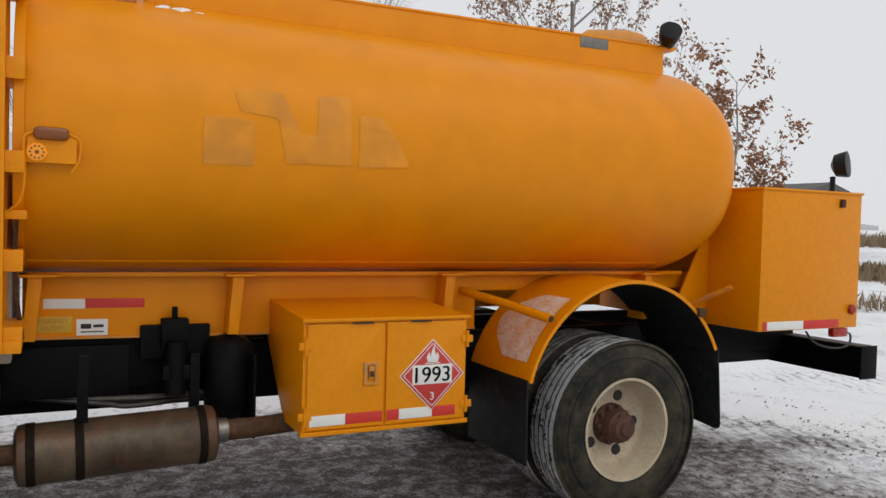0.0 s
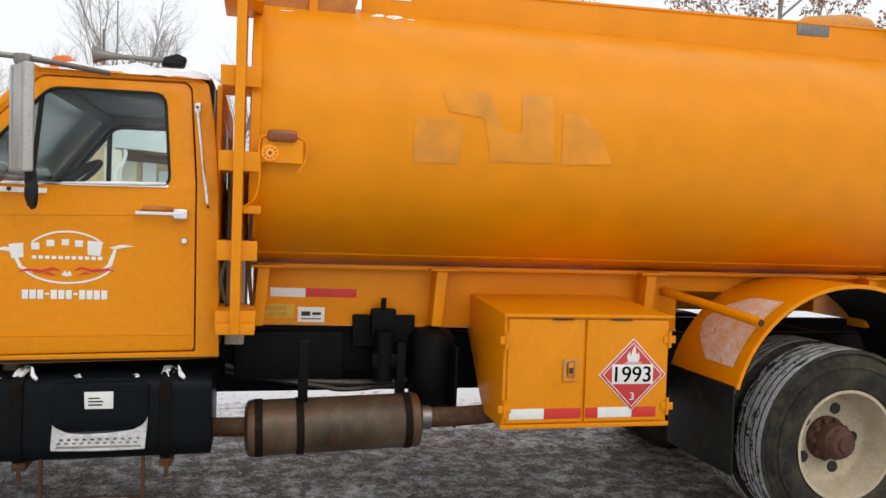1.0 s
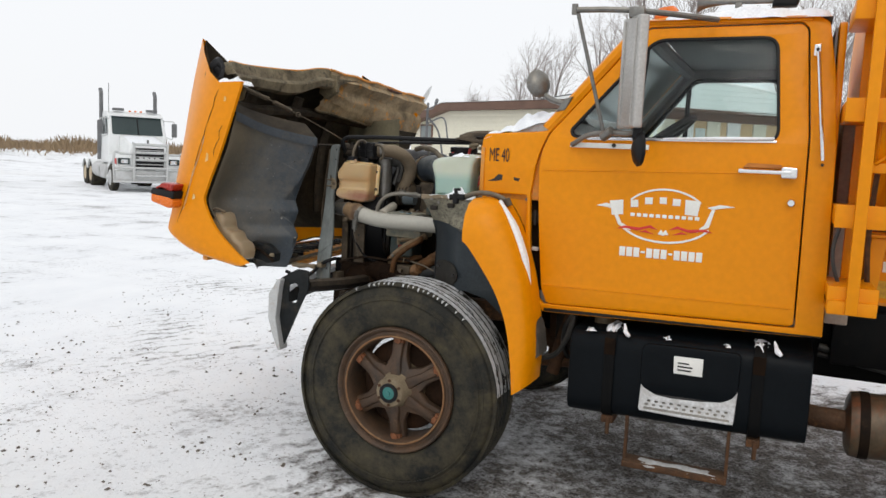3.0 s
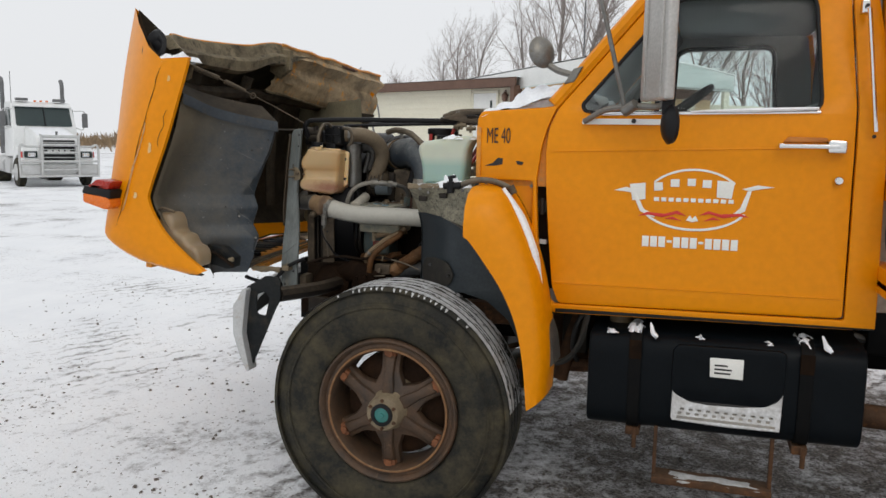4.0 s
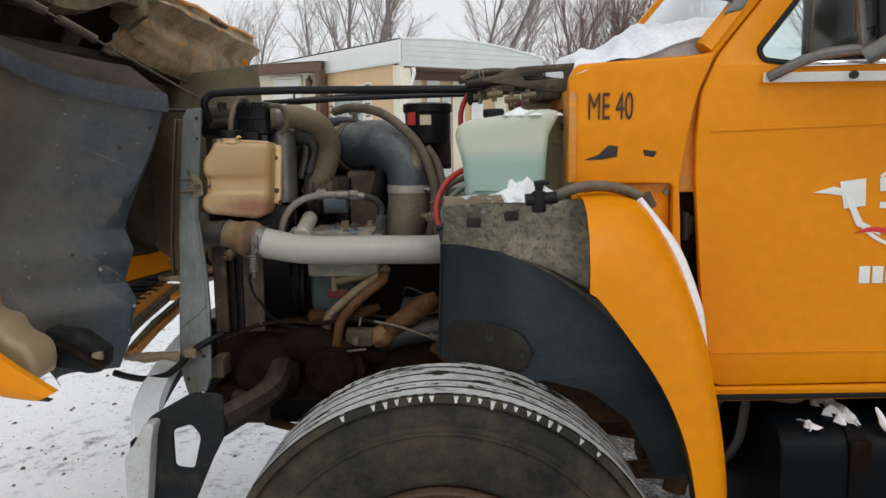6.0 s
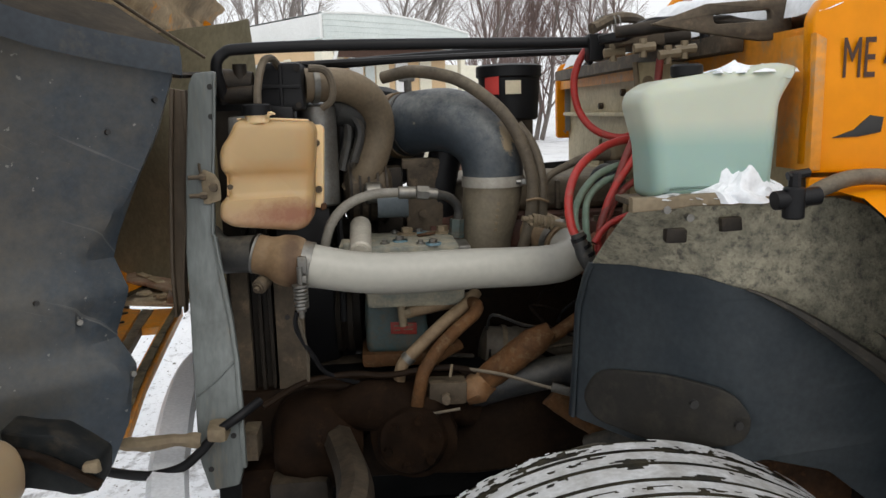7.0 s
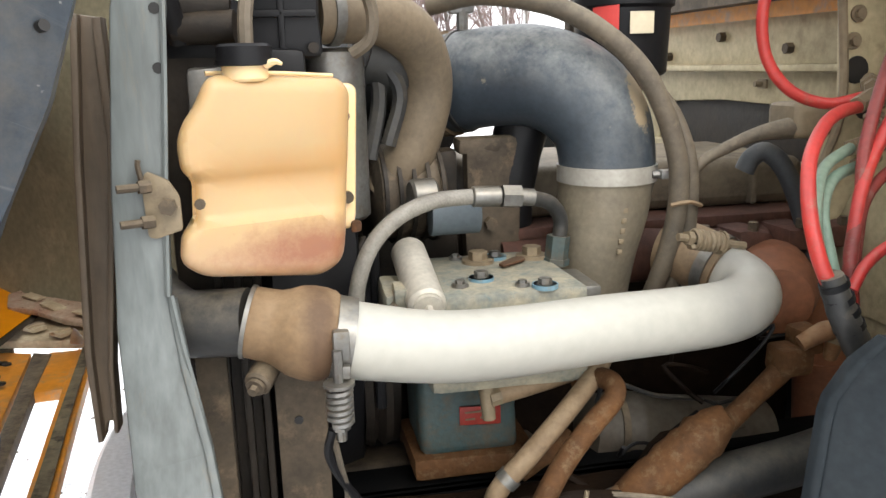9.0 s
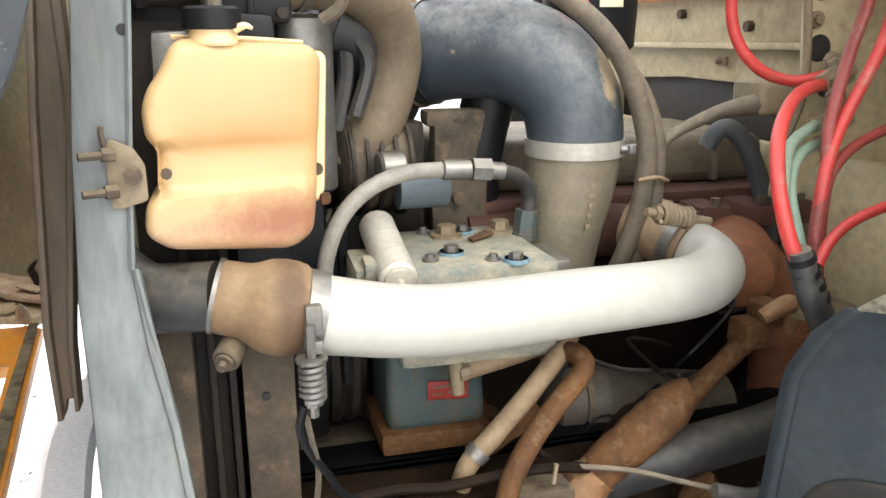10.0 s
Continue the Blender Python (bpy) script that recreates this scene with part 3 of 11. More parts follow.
for name, y0, y1 in (("pillar", 0.03, 0.125), ("pillar", 1.97, 1.875)):
    part(name, tube([(-0.01, y0, 1.90), (0.4, y1, 2.40)], 0.03, 8), YEL, cab)
# cowl across the engine's rear, latch gear and vent
cowl = flat([(-0.33, 1.825), (-0.05, 1.87), (0.03, 1.91), (0.03, 1.55), (-0.26, 1.55), (-0.26, 1.78), (-0.33, 1.77)], (), 1.94, 0.006)
part("cowl", xz(cowl, 1.0), YELDIRT, cab, "dusty yellow cowl behind the engine")
fw = flat(rounded([(0.15, 1.05), (1.95, 1.05), (1.95, 1.80), (0.15, 1.80)], 0.02), [rounded([(0.66, 1.42), (1.5, 1.42), (1.5, 1.585), (1.2, 1.60), (0.66, 1.592)], 0.02)], 0.02, 0.004)
part("firewall", yz(fw, -0.285), FIREW, cab, "dust-covered tan firewall")
part("firewall_ledge", box(-0.33, -0.28, 0.55, 1.9, 1.665, 1.68, 0.006), FIREW, cab)
# Dark sheet added behind the firewall opening to stand in for its shade.
part("opening_shade_sheet", box(-0.272, -0.264, 0.60, 1.56, 1.36, 1.64, 0.002), DARKIRON, cab)
part("firewall_step", box(-0.31, -0.28, 0.45, 1.9, 1.24, 1.49, 0.02), FIREW, cab)
for k, (y, z) in enumerate(((0.5, 1.72), (0.7, 1.75), (0.95, 1.71), (1.2, 1.74), (0.62, 1.67), (1.45, 1.70))):
    part("bolt", cyl((-0.295, y, z), (-0.31, y, z), 0.011, seg=6), DIRTMETAL, cab)
part("cowl_edge", xz(flat([(-0.345, 1.58), (-0.325, 1.58), (-0.325, 1.80), (-0.345, 1.81)], (), 0.12, 0.004), 0.075), YELDIRT, cab)
part("cowl_bracket", xz(flat([(-0.34, 1.60), (-0.26, 1.58), (-0.24, 1.75), (-0.32, 1.79)], [rounded([(-0.31, 1.64), (-0.27, 1.64), (-0.28, 1.72), (-0.31, 1.73)], 0.01)], 0.012, 0.003), 0.13), YELDIRT, cab)
part("kick_panel", xz(flat(rounded([(-0.335, 1.567), (-0.088, 1.567), (-0.080, 1.34), (-0.045, 1.05), (-0.10, 1.05), (-0.335, 1.28)], 0.006), (), 0.012, 0.003), 0.040), YEL, cab, "yellow lower cowl panel")
for x, z in ((-0.095, 1.552), (-0.30, 1.552)):
    part("bolt", cyl((x, 0.034, z), (x, 0.026, z), 0.008, seg=6), GREYMETAL, cab)
part("door_jamb", xz(flat([(-0.10, 1.03), (0.05, 1.03), (0.02, 1.40), (0.0, 1.80), (-0.10, 1.80)], (), 0.012, 0.002), 0.065), GEARR, cab, "dirty door jamb with the gap's shade in its colour")
part("jamb_hinge", add(box(-0.070, -0.022, 0.03, 0.058, 1.44, 1.49, 0.006), cyl((-0.045, 0.026, 1.43), (-0.045, 0.026, 1.50), 0.010, seg=10)), DARKIRON, cab)
part("jamb_snow", rough(box(-0.060, -0.024, 0.035, 0.056, 1.30, 1.318, 0.005), 0.004, 50), SNOWD, cab)
# dark trim inside the cab
part("side_trim", mirror_y(on_side(flat(grown(rounded(side_line, 0.015), -0.03), [grown(window_line, 0.012)], 0.006, 0.001), 0.042)), INTER, cab)
part("back_trim", yz(flat(rounded([(0.06, 1.06), (1.94, 1.06), (1.94, 1.88), (1.84, 2.39), (0.16, 2.39), (0.06, 1.88)], 0.05), [rounded([(0.39, 1.89), (1.61, 1.89), (1.57, 2.27), (0.43, 2.27)], 0.06)], 0.01, 0.002), 1.23), INTER, cab)
part("header_trim", tube([(0.43, 0.13, 2.375), (0.40, 0.5, 2.39), (0.39, 1, 2.395), (0.40, 1.5, 2.39), (0.43, 1.87, 2.375)], 0.04, 8), INTER, cab)
for y0, y1 in ((0.075, 0.155), (1.925, 1.845)):
    part("pillar_trim", tube([(0.025, y0, 1.89), (0.43, y1, 2.38)], 0.032, 8), INTER, cab)
# door
door = part("door", on_side(flat(rounded(door_line, 0.02), [window_line], 0.03, 0.005), 0.001), YEL, cab, "orange-yellow cab door with a white emblem")
part("window_seal", on_side(flat(grown(window_line, 0.008), [grown(window_line, -0.006)], 0.03, 0.004), -0.004), BLACKPL, door)
part("door_glass", on_side(flat(grown(window_line, 0.004), (), 0.006, 0.001), 0.01), GLASS, door).visible_shadow = False
part("window_trim", on_side(flat([(0.19, 1.855), (1.03, 1.868), (1.03, 1.880), (0.19, 1.869)], (), 0.03, 0.003), -0.008), CHROME, door)
part("vent_divider", on_side(flat([(0.405, 1.87), (0.425, 1.87), (0.445, 2.33), (0.425, 2.33)], (), 0.02, 0.002), 0.0), BLACKPL, door)
for q in ([(0.0, 1.70), (1.12, 1.735), (1.12, 1.742), (0.0, 1.708)], [(0.02, 1.135), (1.15, 1.145), (1.15, 1.152), (0.02, 1.142)]):
    part("body_crease", on_side(flat(q, (), 0.012, 0.003), -0.012), YEL, door)
part("door_sill", xz(flat([(0.03, 1.005), (1.28, 1.03), (1.28, 1.04), (0.03, 1.022)], (), 0.04, 0.003), 0.03), BLACKPL, cab)
handle = part("door_handle", add(box(0.885, 1.10, -0.052, -0.034, 1.733, 1.75, 0.006), box(0.885, 0.905, -0.05, 0.0, 1.732, 1.752, 0.005)), CHROME, door, "chrome pull handle")
part("lock_housing", xz(flat(rounded([(1.058, 1.716), (1.125, 1.716), (1.125, 1.765), (1.058, 1.768)], 0.012), (), 0.05, 0.008), -0.025), CHROME, handle)
part("handle_cup", xz(flat(rounded([(0.90, 1.755), (1.06, 1.757), (1.06, 1.775), (0.92, 1.778)], 0.008), (), 0.02, 0.004), -0.004), ORANGE, door)
part("lock_barrel", cyl((1.11, 0.0, 1.612), (1.11, -0.022, 1.612), 0.016, seg=20, bev=0.003), CHROME, door)
part("inner_door_trim", on_side(flat([(0.03, 1.1), (1.13, 1.1), (1.12, 1.84), (0.03, 1.83)], (), 0.02, 0.004), 0.05), INTER, door)
# far door window and trim
part("far_door_glass", mirror_y(on_side(flat(grown(window_line, 0.012), (), 0.006, 0.001), 0.0)), GLASS, cab).visible_shadow = False
part("far_window_seal", mirror_y(on_side(flat(grown(window_line, 0.014), [grown(window_line, -0.012)], 0.05, 0.004), 0.0)), BLACKPL, cab)
part("far_vent_divider", mirror_y(on_side(flat([(0.40, 1.87), (0.43, 1.87), (0.45, 2.33), (0.42, 2.33)], (), 0.03, 0.002), 0.0)), BLACKPL, cab)
part("far_door_trim", mirror_y(on_side(flat([(0.03, 1.1), (1.2, 1.1), (1.2, 1.86), (0.03, 1.85)], (), 0.02, 0.004), 0.05)), INTER, cab)
# cab inside
part("dashboard", xz(flat(rounded([(0.0, 1.55), (0.27, 1.55), (0.30, 1.74), (0.22, 1.84), (-0.02, 1.87)], 0.04), (), 1.8, 0.01), 1.0), INTER, cab)
wheel = part("steering_wheel", moved(lathe([(0.014 * math.cos(a), 0.215 + 0.014 * math.sin(a)) for a in (2 * math.pi * k / 10 for k in range(10))], (0, 0, 0), (0, 0, 1), 32, closed=True), pose(0.46, 0.47, 1.87, 0, -38, 0)), BLACKPL, cab)
part("steering_spoke", moved(add(box(-0.2, 0.2, -0.015, 0.015, -0.012, 0.012), cyl((0, 0, -0.4), (0, 0, 0.03), 0.03)), pose(0.46, 0.47, 1.87, 0, -38, 0)), BLACKPL, wheel)
part("bench_seat", add(box(0.62, 1.12, 0.15, 1.85, 1.35, 1.52, 0.05, 3), moved(box(-0.07, 0.07, 0.15, 1.85, 0, 0.52, 0.05, 3), pose(1.12, 0, 1.45, 0, 9, 0))), INTER, cab)
# grab bar on the rear pillar
bar = part("grab_bar", tube([(1.16, -0.045, 2.25), (1.188, -0.05, 2.02), (1.215, -0.045, 1.80)], 0.012, 8, flat=0.7), CHROME, cab, "polished steel grab bar")
for z, x in ((2.265, 1.157), (1.782, 1.217)):
    part("bar_foot", xz(flat(rounded([(x - 0.014, z - 0.025), (x + 0.014, z - 0.025), (x + 0.014, z + 0.025), (x - 0.014, z + 0.025)], 0.006), (), 0.05, 0.004), 0.03), CHROME, bar)
    part("bolt", cyl((x, -0.01, z), (x, -0.02, z), 0.007, seg=8), BLACKM, bar)
# mirrors
west = part("side_mirror", moved(box(-0.022, 0.022, -0.09, 0.09, 1.905, 2.385, 0.012, 3), Matrix.Translation((0.425, -0.20, 0)) @ Matrix.Rotation(radians(35), 4, "Z")), SILVER, cab, "tall silver truck mirror seen from behind")
for y in (-0.055, 0.055):
    part("mirror_rib", moved(box(-0.029, -0.02, y - 0.006, y + 0.006, 1.92, 2.37, 0.003), Matrix.Translation((0.425, -0.20, 0)) @ Matrix.Rotation(radians(35), 4, "Z")), SILVER, west)
part("upper_arm", tube([(0.17, -0.24, 2.415), (0.42, -0.19, 2.415), (0.74, 0.06, 2.41)], 0.013, 8, n=2), GREYMETAL, west)
part("arm_joint", cyl((0.16, -0.24, 2.395), (0.16, -0.24, 2.44), 0.014, seg=10), GREYMETAL, west)
part("mirror_knuckle", box(0.39, 0.46, -0.215, -0.16, 2.38, 2.43, 0.012), GREYMETAL, west)
part("long_brace", tube([(0.17, -0.235, 2.415), (0.30, -0.13, 1.885)], 0.009, 8), GREYMETAL, west)
part("lower_arm", tube([(0.13, -0.02, 1.83), (0.22, -0.08, 1.875), (0.34, -0.15, 1.885), (0.44, -0.20, 1.885), (0.452, -0.21, 1.93)], 0.013, 8), GREYMETAL, west)
part("arm_clamp", cyl((0.30, -0.14, 1.865), (0.345, -0.17, 1.895), 0.022, seg=10), GREYMETAL, west)
part("arm_plate", xz(flat(rounded([(0.12, 1.818), (0.49, 1.818), (0.49, 1.842), (0.12, 1.842)], 0.004), (), 0.012, 0.003), -0.015), WHITE, west)
for x in (0.135, 0.33):
    part("bolt", cyl((x, -0.02, 1.833), (x, -0.032, 1.833), 0.01, seg=8), BLACKM, west)
spot = part("round_mirror", moved(lathe([(0, 0.004), (0.0, 0.062), (0.015, 0.066), (0.03, 0.05), (0.042, 0.02)], (0, 0, 0), (0, 0, 1), 24), pose(0.49, -0.215, 1.815, 90, 0, -64) @ Matrix.Diagonal((0.95, 1.15, 1, 1))), BLACKPL, west, "round black convex mirror")
part("mirror_foot", box(0.445, 0.49, -0.225, -0.185, 1.85, 1.915, 0.01), BLACKPL, spot)
dome = part("hood_mirror", moved(lathe([(0, 0.004), (0, 0.050), (0.005, 0.054), (0.012, 0.052), (0.026, 0.036), (0.034, 0.016), (0.036, 0.004)], (0, 0, 0), (0, 0, 1), 28), pose(-0.075, 0.04, 2.12, 78, 0, 40) @ Matrix.Diagonal((1.15, 1.3, 1, 1))), GREYMETAL, cab, "round silver convex mirror on the windscreen pillar")
part("mirror_arm", tube([(-0.05, 0.05, 2.075), (0.0, 0.04, 2.045), (0.065, 0.03, 2.025)], 0.014, 8), GREYMETAL, dome)
part("mirror_foot", xz(flat(rounded([(0.03, 1.985), (0.075, 1.995), (0.11, 2.06), (0.07, 2.05)], 0.006), (), 0.03, 0.004), 0.03), GREYMETAL, dome)
# air horns and roof marker lamps
horn = part("air_horn", lathe([(0, 0.012), (0.25, 0.014), (0.30, 0.02), (0.345, 0.03), (0.375, 0.046), (0.38, 0.048)], (1.0, 0.32, 2.535), (-1, 0, 0.015), 20), GREYMETAL, cab, "slim dull chrome air horn on the snowy roof")
part("horn_body", xz(flat(rounded([(0.95, 2.505), (1.06, 2.505), (1.075, 2.555), (1.03, 2.575), (0.96, 2.55)], 0.01), (), 0.07, 0.012, 2), 0.32), BLACKPL, horn)
part("horn_stay", box(0.79, 0.82, 0.30, 0.34, 2.46, 2.53, 0.004), GREYMETAL, horn)
for y in (0.3, 0.75, 1.0, 1.25, 1.7):
    part("marker_lamp", xz(flat(rounded([(0.42, 2.45), (0.56, 2.46), (0.52, 2.52), (0.44, 2.51)], 0.02), (), 0.09, 0.012), y), ORLENS, cab)
# writing on the cowl, emblem and number bars on the door
part("fleet_letters", mapped(moved(letters("ME 40", 0.066, 0.108, 0.0016), Matrix.Translation((-0.297, 1.735, 0))), lambda u, v, w: (u, nose_in(u) - 0.0095 - w, v)), DKBROWN, cab, "dark stencilled letters")
for q in ([(-0.305, 1.635), (-0.27, 1.648), (-0.245, 1.672), (-0.222, 1.668), (-0.225, 1.643), (-0.262, 1.636)], [(-0.162, 1.66), (-0.128, 1.655), (-0.135, 1.641), (-0.158, 1.645)]):
    part("paint_chip", mapped(flat(q, (), 0.004, 0.0005), lambda u, v, w: (u, nose_in(u) - 0.0025 - w, v)), BLACKM, cab)


def bars(name, mat, pieces, parent, y=-0.0165):
    bm = blank()
    for q in pieces:
        add(bm, flat(q, (), 0.0016, 0.0003))
    return part(name, on_side(bm, y), mat, parent)


def arc(cx, cz, rx, rz, a0, a1, w, n=16):
    o = [(cx + rx * math.cos(radians(a0 + (a1 - a0) * k / n)), cz + rz * math.sin(radians(a0 + (a1 - a0) * k / n))) for k in range(n + 1)]
    i = [(cx + (rx - w) * math.cos(radians(a0 + (a1 - a0) * k / n)), cz + (rz - w) * math.sin(radians(a0 + (a1 - a0) * k / n))) for k in range(n + 1)]
    return o + i[::-1]


emblem = []
emblem.append(arc(0.58, 1.475, 0.215, 0.17, 42, 138, 0.009))
emblem.append(arc(0.58, 1.505, 0.215, 0.115, 200, 340, 0.010))
for k, (x, z, w, h) in enumerate(((0.36, 1.545, 0.07, 0.085), (0.44, 1.567, 0.050, 0.052), (0.505, 1.583, 0.050, 0.048), (0.57, 1.588, 0.046, 0.046), (0.63, 1.583, 0.050, 0.048), (0.70, 1.563, 0.075, 0.085))):
    a = (0.58 - x) * 0.55
    block = ((0.12, 0.1), (0.88, 0.1), (0.95, 0.9), (0.05, 0.9)) if k in (0, 5) else ((0.15, 0.2), (0.85, 0.2), (0.85, 0.85), (0.15, 0.85))
    emblem.append([(x - w / 2 + dx * w - a * (dz - 0.5) * h, z - h / 2 + dz * h + a * (dx - 0.5) * w) for dx, dz in block])
emblem.append([(0.26, 1.548), (0.31, 1.563), (0.345, 1.555), (0.33, 1.54), (0.30, 1.545)])
emblem.append([(0.885, 1.578), (0.82, 1.585), (0.765, 1.568), (0.79, 1.56), (0.835, 1.57)])
swoosh = []
swoosh.append([(0.335, 1.545), (0.35, 1.545), (0.385, 1.475), (0.43, 1.45), (0.43, 1.44), (0.37, 1.465)])
swoosh.append([(0.80, 1.56), (0.785, 1.56), (0.76, 1.49), (0.73, 1.462), (0.73, 1.452), (0.78, 1.48)])
for k in range(11):
    emblem.append([(0.425 + 0.029 * k, 1.508), (0.445 + 0.029 * k, 1.508), (0.445 + 0.029 * k, 1.524), (0.425 + 0.029 * k, 1.524)])
emblem.append([(0.555, 1.432), (0.57, 1.455), (0.58, 1.44), (0.59, 1.455), (0.605, 1.432), (0.59, 1.43), (0.58, 1.425), (0.57, 1.43)])
bars("door_emblem", WHITE, emblem, door)
for q in swoosh:
    bars("emblem_tail", WHITE, [q], door, -0.0178)
bars("emblem_flames", REDT, [[(0.555, 1.452), (0.52, 1.472), (0.47, 1.457), (0.40, 1.462), (0.365, 1.445), (0.41, 1.45), (0.46, 1.442), (0.515, 1.458)], [(0.605, 1.455), (0.64, 1.475), (0.69, 1.463), (0.76, 1.47), (0.80, 1.455), (0.75, 1.458), (0.70, 1.448), (0.645, 1.463)], [(0.54, 1.43), (0.50, 1.447), (0.47, 1.437), (0.50, 1.436)], [(0.62, 1.432), (0.66, 1.45), (0.69, 1.44), (0.66, 1.44)]], door, -0.0185)
digits, x = [], 0.385
for k in range(12):
    w = 0.020 if k in (3, 7) else 0.027
    z0, z1 = (1.338, 1.348) if k in (3, 7) else (1.318, 1.362)
    digits.append([(x, z0), (x + w, z0), (x + w, z1), (x, z1)])
    x += w + 0.006
for q in digits:
    bars("number_bar", WHITE, [q], door)
# snow on the cab
part("roof_snow", mound(0.50, 1.21, 0.105, 1.89, 2.425, 0.075, 2.0, 30, 40, edge=0.06), SNOW, cab, "thin crust of snow")
part("cowl_snow", rough(mound(-0.33, 0.07, 0.03, 1.9, 1.856, 0.085, 5.0, 40, 90, slope=(0.27, 0), edge=0.10), 0.016, 9), SNOW, cab, "snow heaped below the windscreen")
part("snow_bank", xz(flat(rounded([(-0.30, 1.855), (0.05, 1.86), (0.05, 1.965), (-0.05, 1.935), (-0.2, 1.890)], 0.02), (), 1.84, 0.02, 2), 0.98), SNOW, cab)
part("sill_snow", tube([(0.55, -0.012, 1.872), (0.8, -0.014, 1.88), (1.02, -0.012, 1.887)], [0.004, 0.009, 0.006], 6), SNOW, door)

# ---- rear part of the left front fender ----
arch = [(-0.325, 1.345), (-0.30, 1.325), (-0.235, 1.24), (-0.155, 1.12), (-0.095, 0.98), (-0.062, 0.82), (-0.042, 0.62)]
outer = [(-0.325, 1.552), (-0.25, 1.556), (-0.17, 1.53), (-0.09, 1.40), (-0.02, 1.20), (0.022, 0.98), (0.036, 0.82), (0.03, 0.67)]
ai, oi = smoothed([(a, b, 0) for a, b in arch], 4), smoothed([(a, b, 0) for a, b in outer], 4)
n = 24


def along(path, t):
    f = t * (len(path) - 1)
    i = min(int(f), len(path) - 2)
    return path[i].lerp(path[i + 1], f - i)


rows = []
for k in range(n + 1):
    a, o = along(ai, k / n), along(oi, k / n)
    d = -0.025 * (1 - k / n)
    row = [(a.x, -0.165, a.y), (a.x - 0.0, -0.215 + d, a.y)]
    for t, y in ((0.25, -0.222), (0.6, -0.21), (0.85, -0.17), (0.97, -0.11), (1.0, 0.01)):
        row.append((a.x + (o.x - a.x) * t, y + d * (1 - t), a.y + (o.y - a.y) * t))
    rows.append(row)
fender = part("fender_rear", grid_mesh(rows), YEL, truck, "yellow rear piece of the front fender with snow on its ledge")
rows2 = [[(p[0], p[1] + 0.012, p[2]) for p in r] for r in rows]
part("fender_inner_face", grid_mesh(rows2), DARKIN, fender)
part("fender_snow", tube([(-0.19, -0.10, 1.545), (-0.11, -0.105, 1.42), (-0.05, -0.10, 1.27), (-0.01, -0.09, 1.12)], [0.012, 0.03, 0.03, 0.004], 8, flat=0.7), SNOW, fender)
hk = part("hood_stop_hose", tube([(-0.405, -0.07, 1.54), (-0.36, -0.065, 1.562), (-0.311, -0.06, 1.574), (-0.25, -0.06, 1.572), (-0.198, -0.06, 1.556), (-0.165, -0.06, 1.535)], 0.0135, 10), HOSE, fender)
part("hose_end", cyl((-0.172, -0.06, 1.553), (-0.155, -0.06, 1.52), 0.018, seg=12), DIRTMETAL, hk)
part("hose_end", add(cyl((-0.428, -0.09, 1.515), (-0.428, -0.09, 1.566), 0.017, seg=14, bev=0.003), add(cyl((-0.428, -0.09, 1.566), (-0.428, -0.09, 1.588), 0.010, seg=8), add(cyl((-0.44, -0.09, 1.583), (-0.405, -0.09, 1.588), 0.007, seg=8), cyl((-0.46, -0.09, 1.545), (-0.385, -0.085, 1.55), 0.015, seg=12)))), BLACKPL, hk)

# ---- chassis ----
for name, y0, y1 in (("frame_rail", 0.56, 0.64), ("frame_rail", 1.36, 1.44)):
    w = part(name, add(add(box(-1.5, 7.15, y0 if y0 < 1 else y1 - 0.012, y0 + 0.012 if y0 < 1 else y1, 0.74, 1.08, 0.003), box(-1.5, 7.15, y0, y1, 1.068, 1.08, 0.003)), box(-1.5, 7.15, y0, y1, 0.74, 0.752, 0.003)), BLACKP, truck, "black steel frame rail")
for x in (-1.3, -0.1, 1.5, 3.2, 4.2, 5.4, 6.9):
    part("cross_member", box(x - 0.04, x + 0.04, 0.62, 1.38, 0.84, 1.05, 0.008), BLACKP, truck)
part("front_axle", tube([(-0.66, 0.05, 0.53), (-0.66, 0.35, 0.50), (-0.66, 1.0, 0.47), (-0.66, 1.65, 0.50), (-0.66, 1.95, 0.53)], 0.06, 8), DARKIRON, truck)
part("rear_axle", add(tube([(4.76, 0.0, 0.52), (4.76, 2.0, 0.52)], 0.085, 12), moved(lathe([(-0.18, 0.05), (-0.12, 0.19), (0.0, 0.23), (0.12, 0.19), (0.18, 0.05)], (0, 0, 0), (1, 0, 0), 20), pose(4.76, 1.0, 0.53))), DARKIRON, truck)
part("drive_shaft", cyl((0.4, 1.0, 0.85), (4.55, 1.0, 0.6), 0.05, seg=12), DARKIRON, truck)
part("transmission", lathe([(0, 0.28), (0.25, 0.22), (0.5, 0.16), (0.75, 0.14), (0.8, 0.06)], (-0.1, 1.0, 0.9), (1, 0, -0.03), 16), DARKIRON, truck)
for y in (0.52, 1.40):
    for k in range(5):
        L = 0.62 - 0.09 * k
        part("spring_leaf", tube([(-0.66 - L, y, 0.70 + 0.06 - 0.02 * k), (-0.66, y, 0.62 - 0.02 * k), (-0.66 + L, y, 0.70 + 0.06 - 0.02 * k)], 0.035, 6, flat=0.25), RUST, truck)
        part("spring_leaf", tube([(4.76 - L, y, 0.78 - 0.02 * k), (4.76, y, 0.68 - 0.02 * k), (4.76 + L, y, 0.78 - 0.02 * k)], 0.035, 6, flat=0.25), BLACKP, truck)
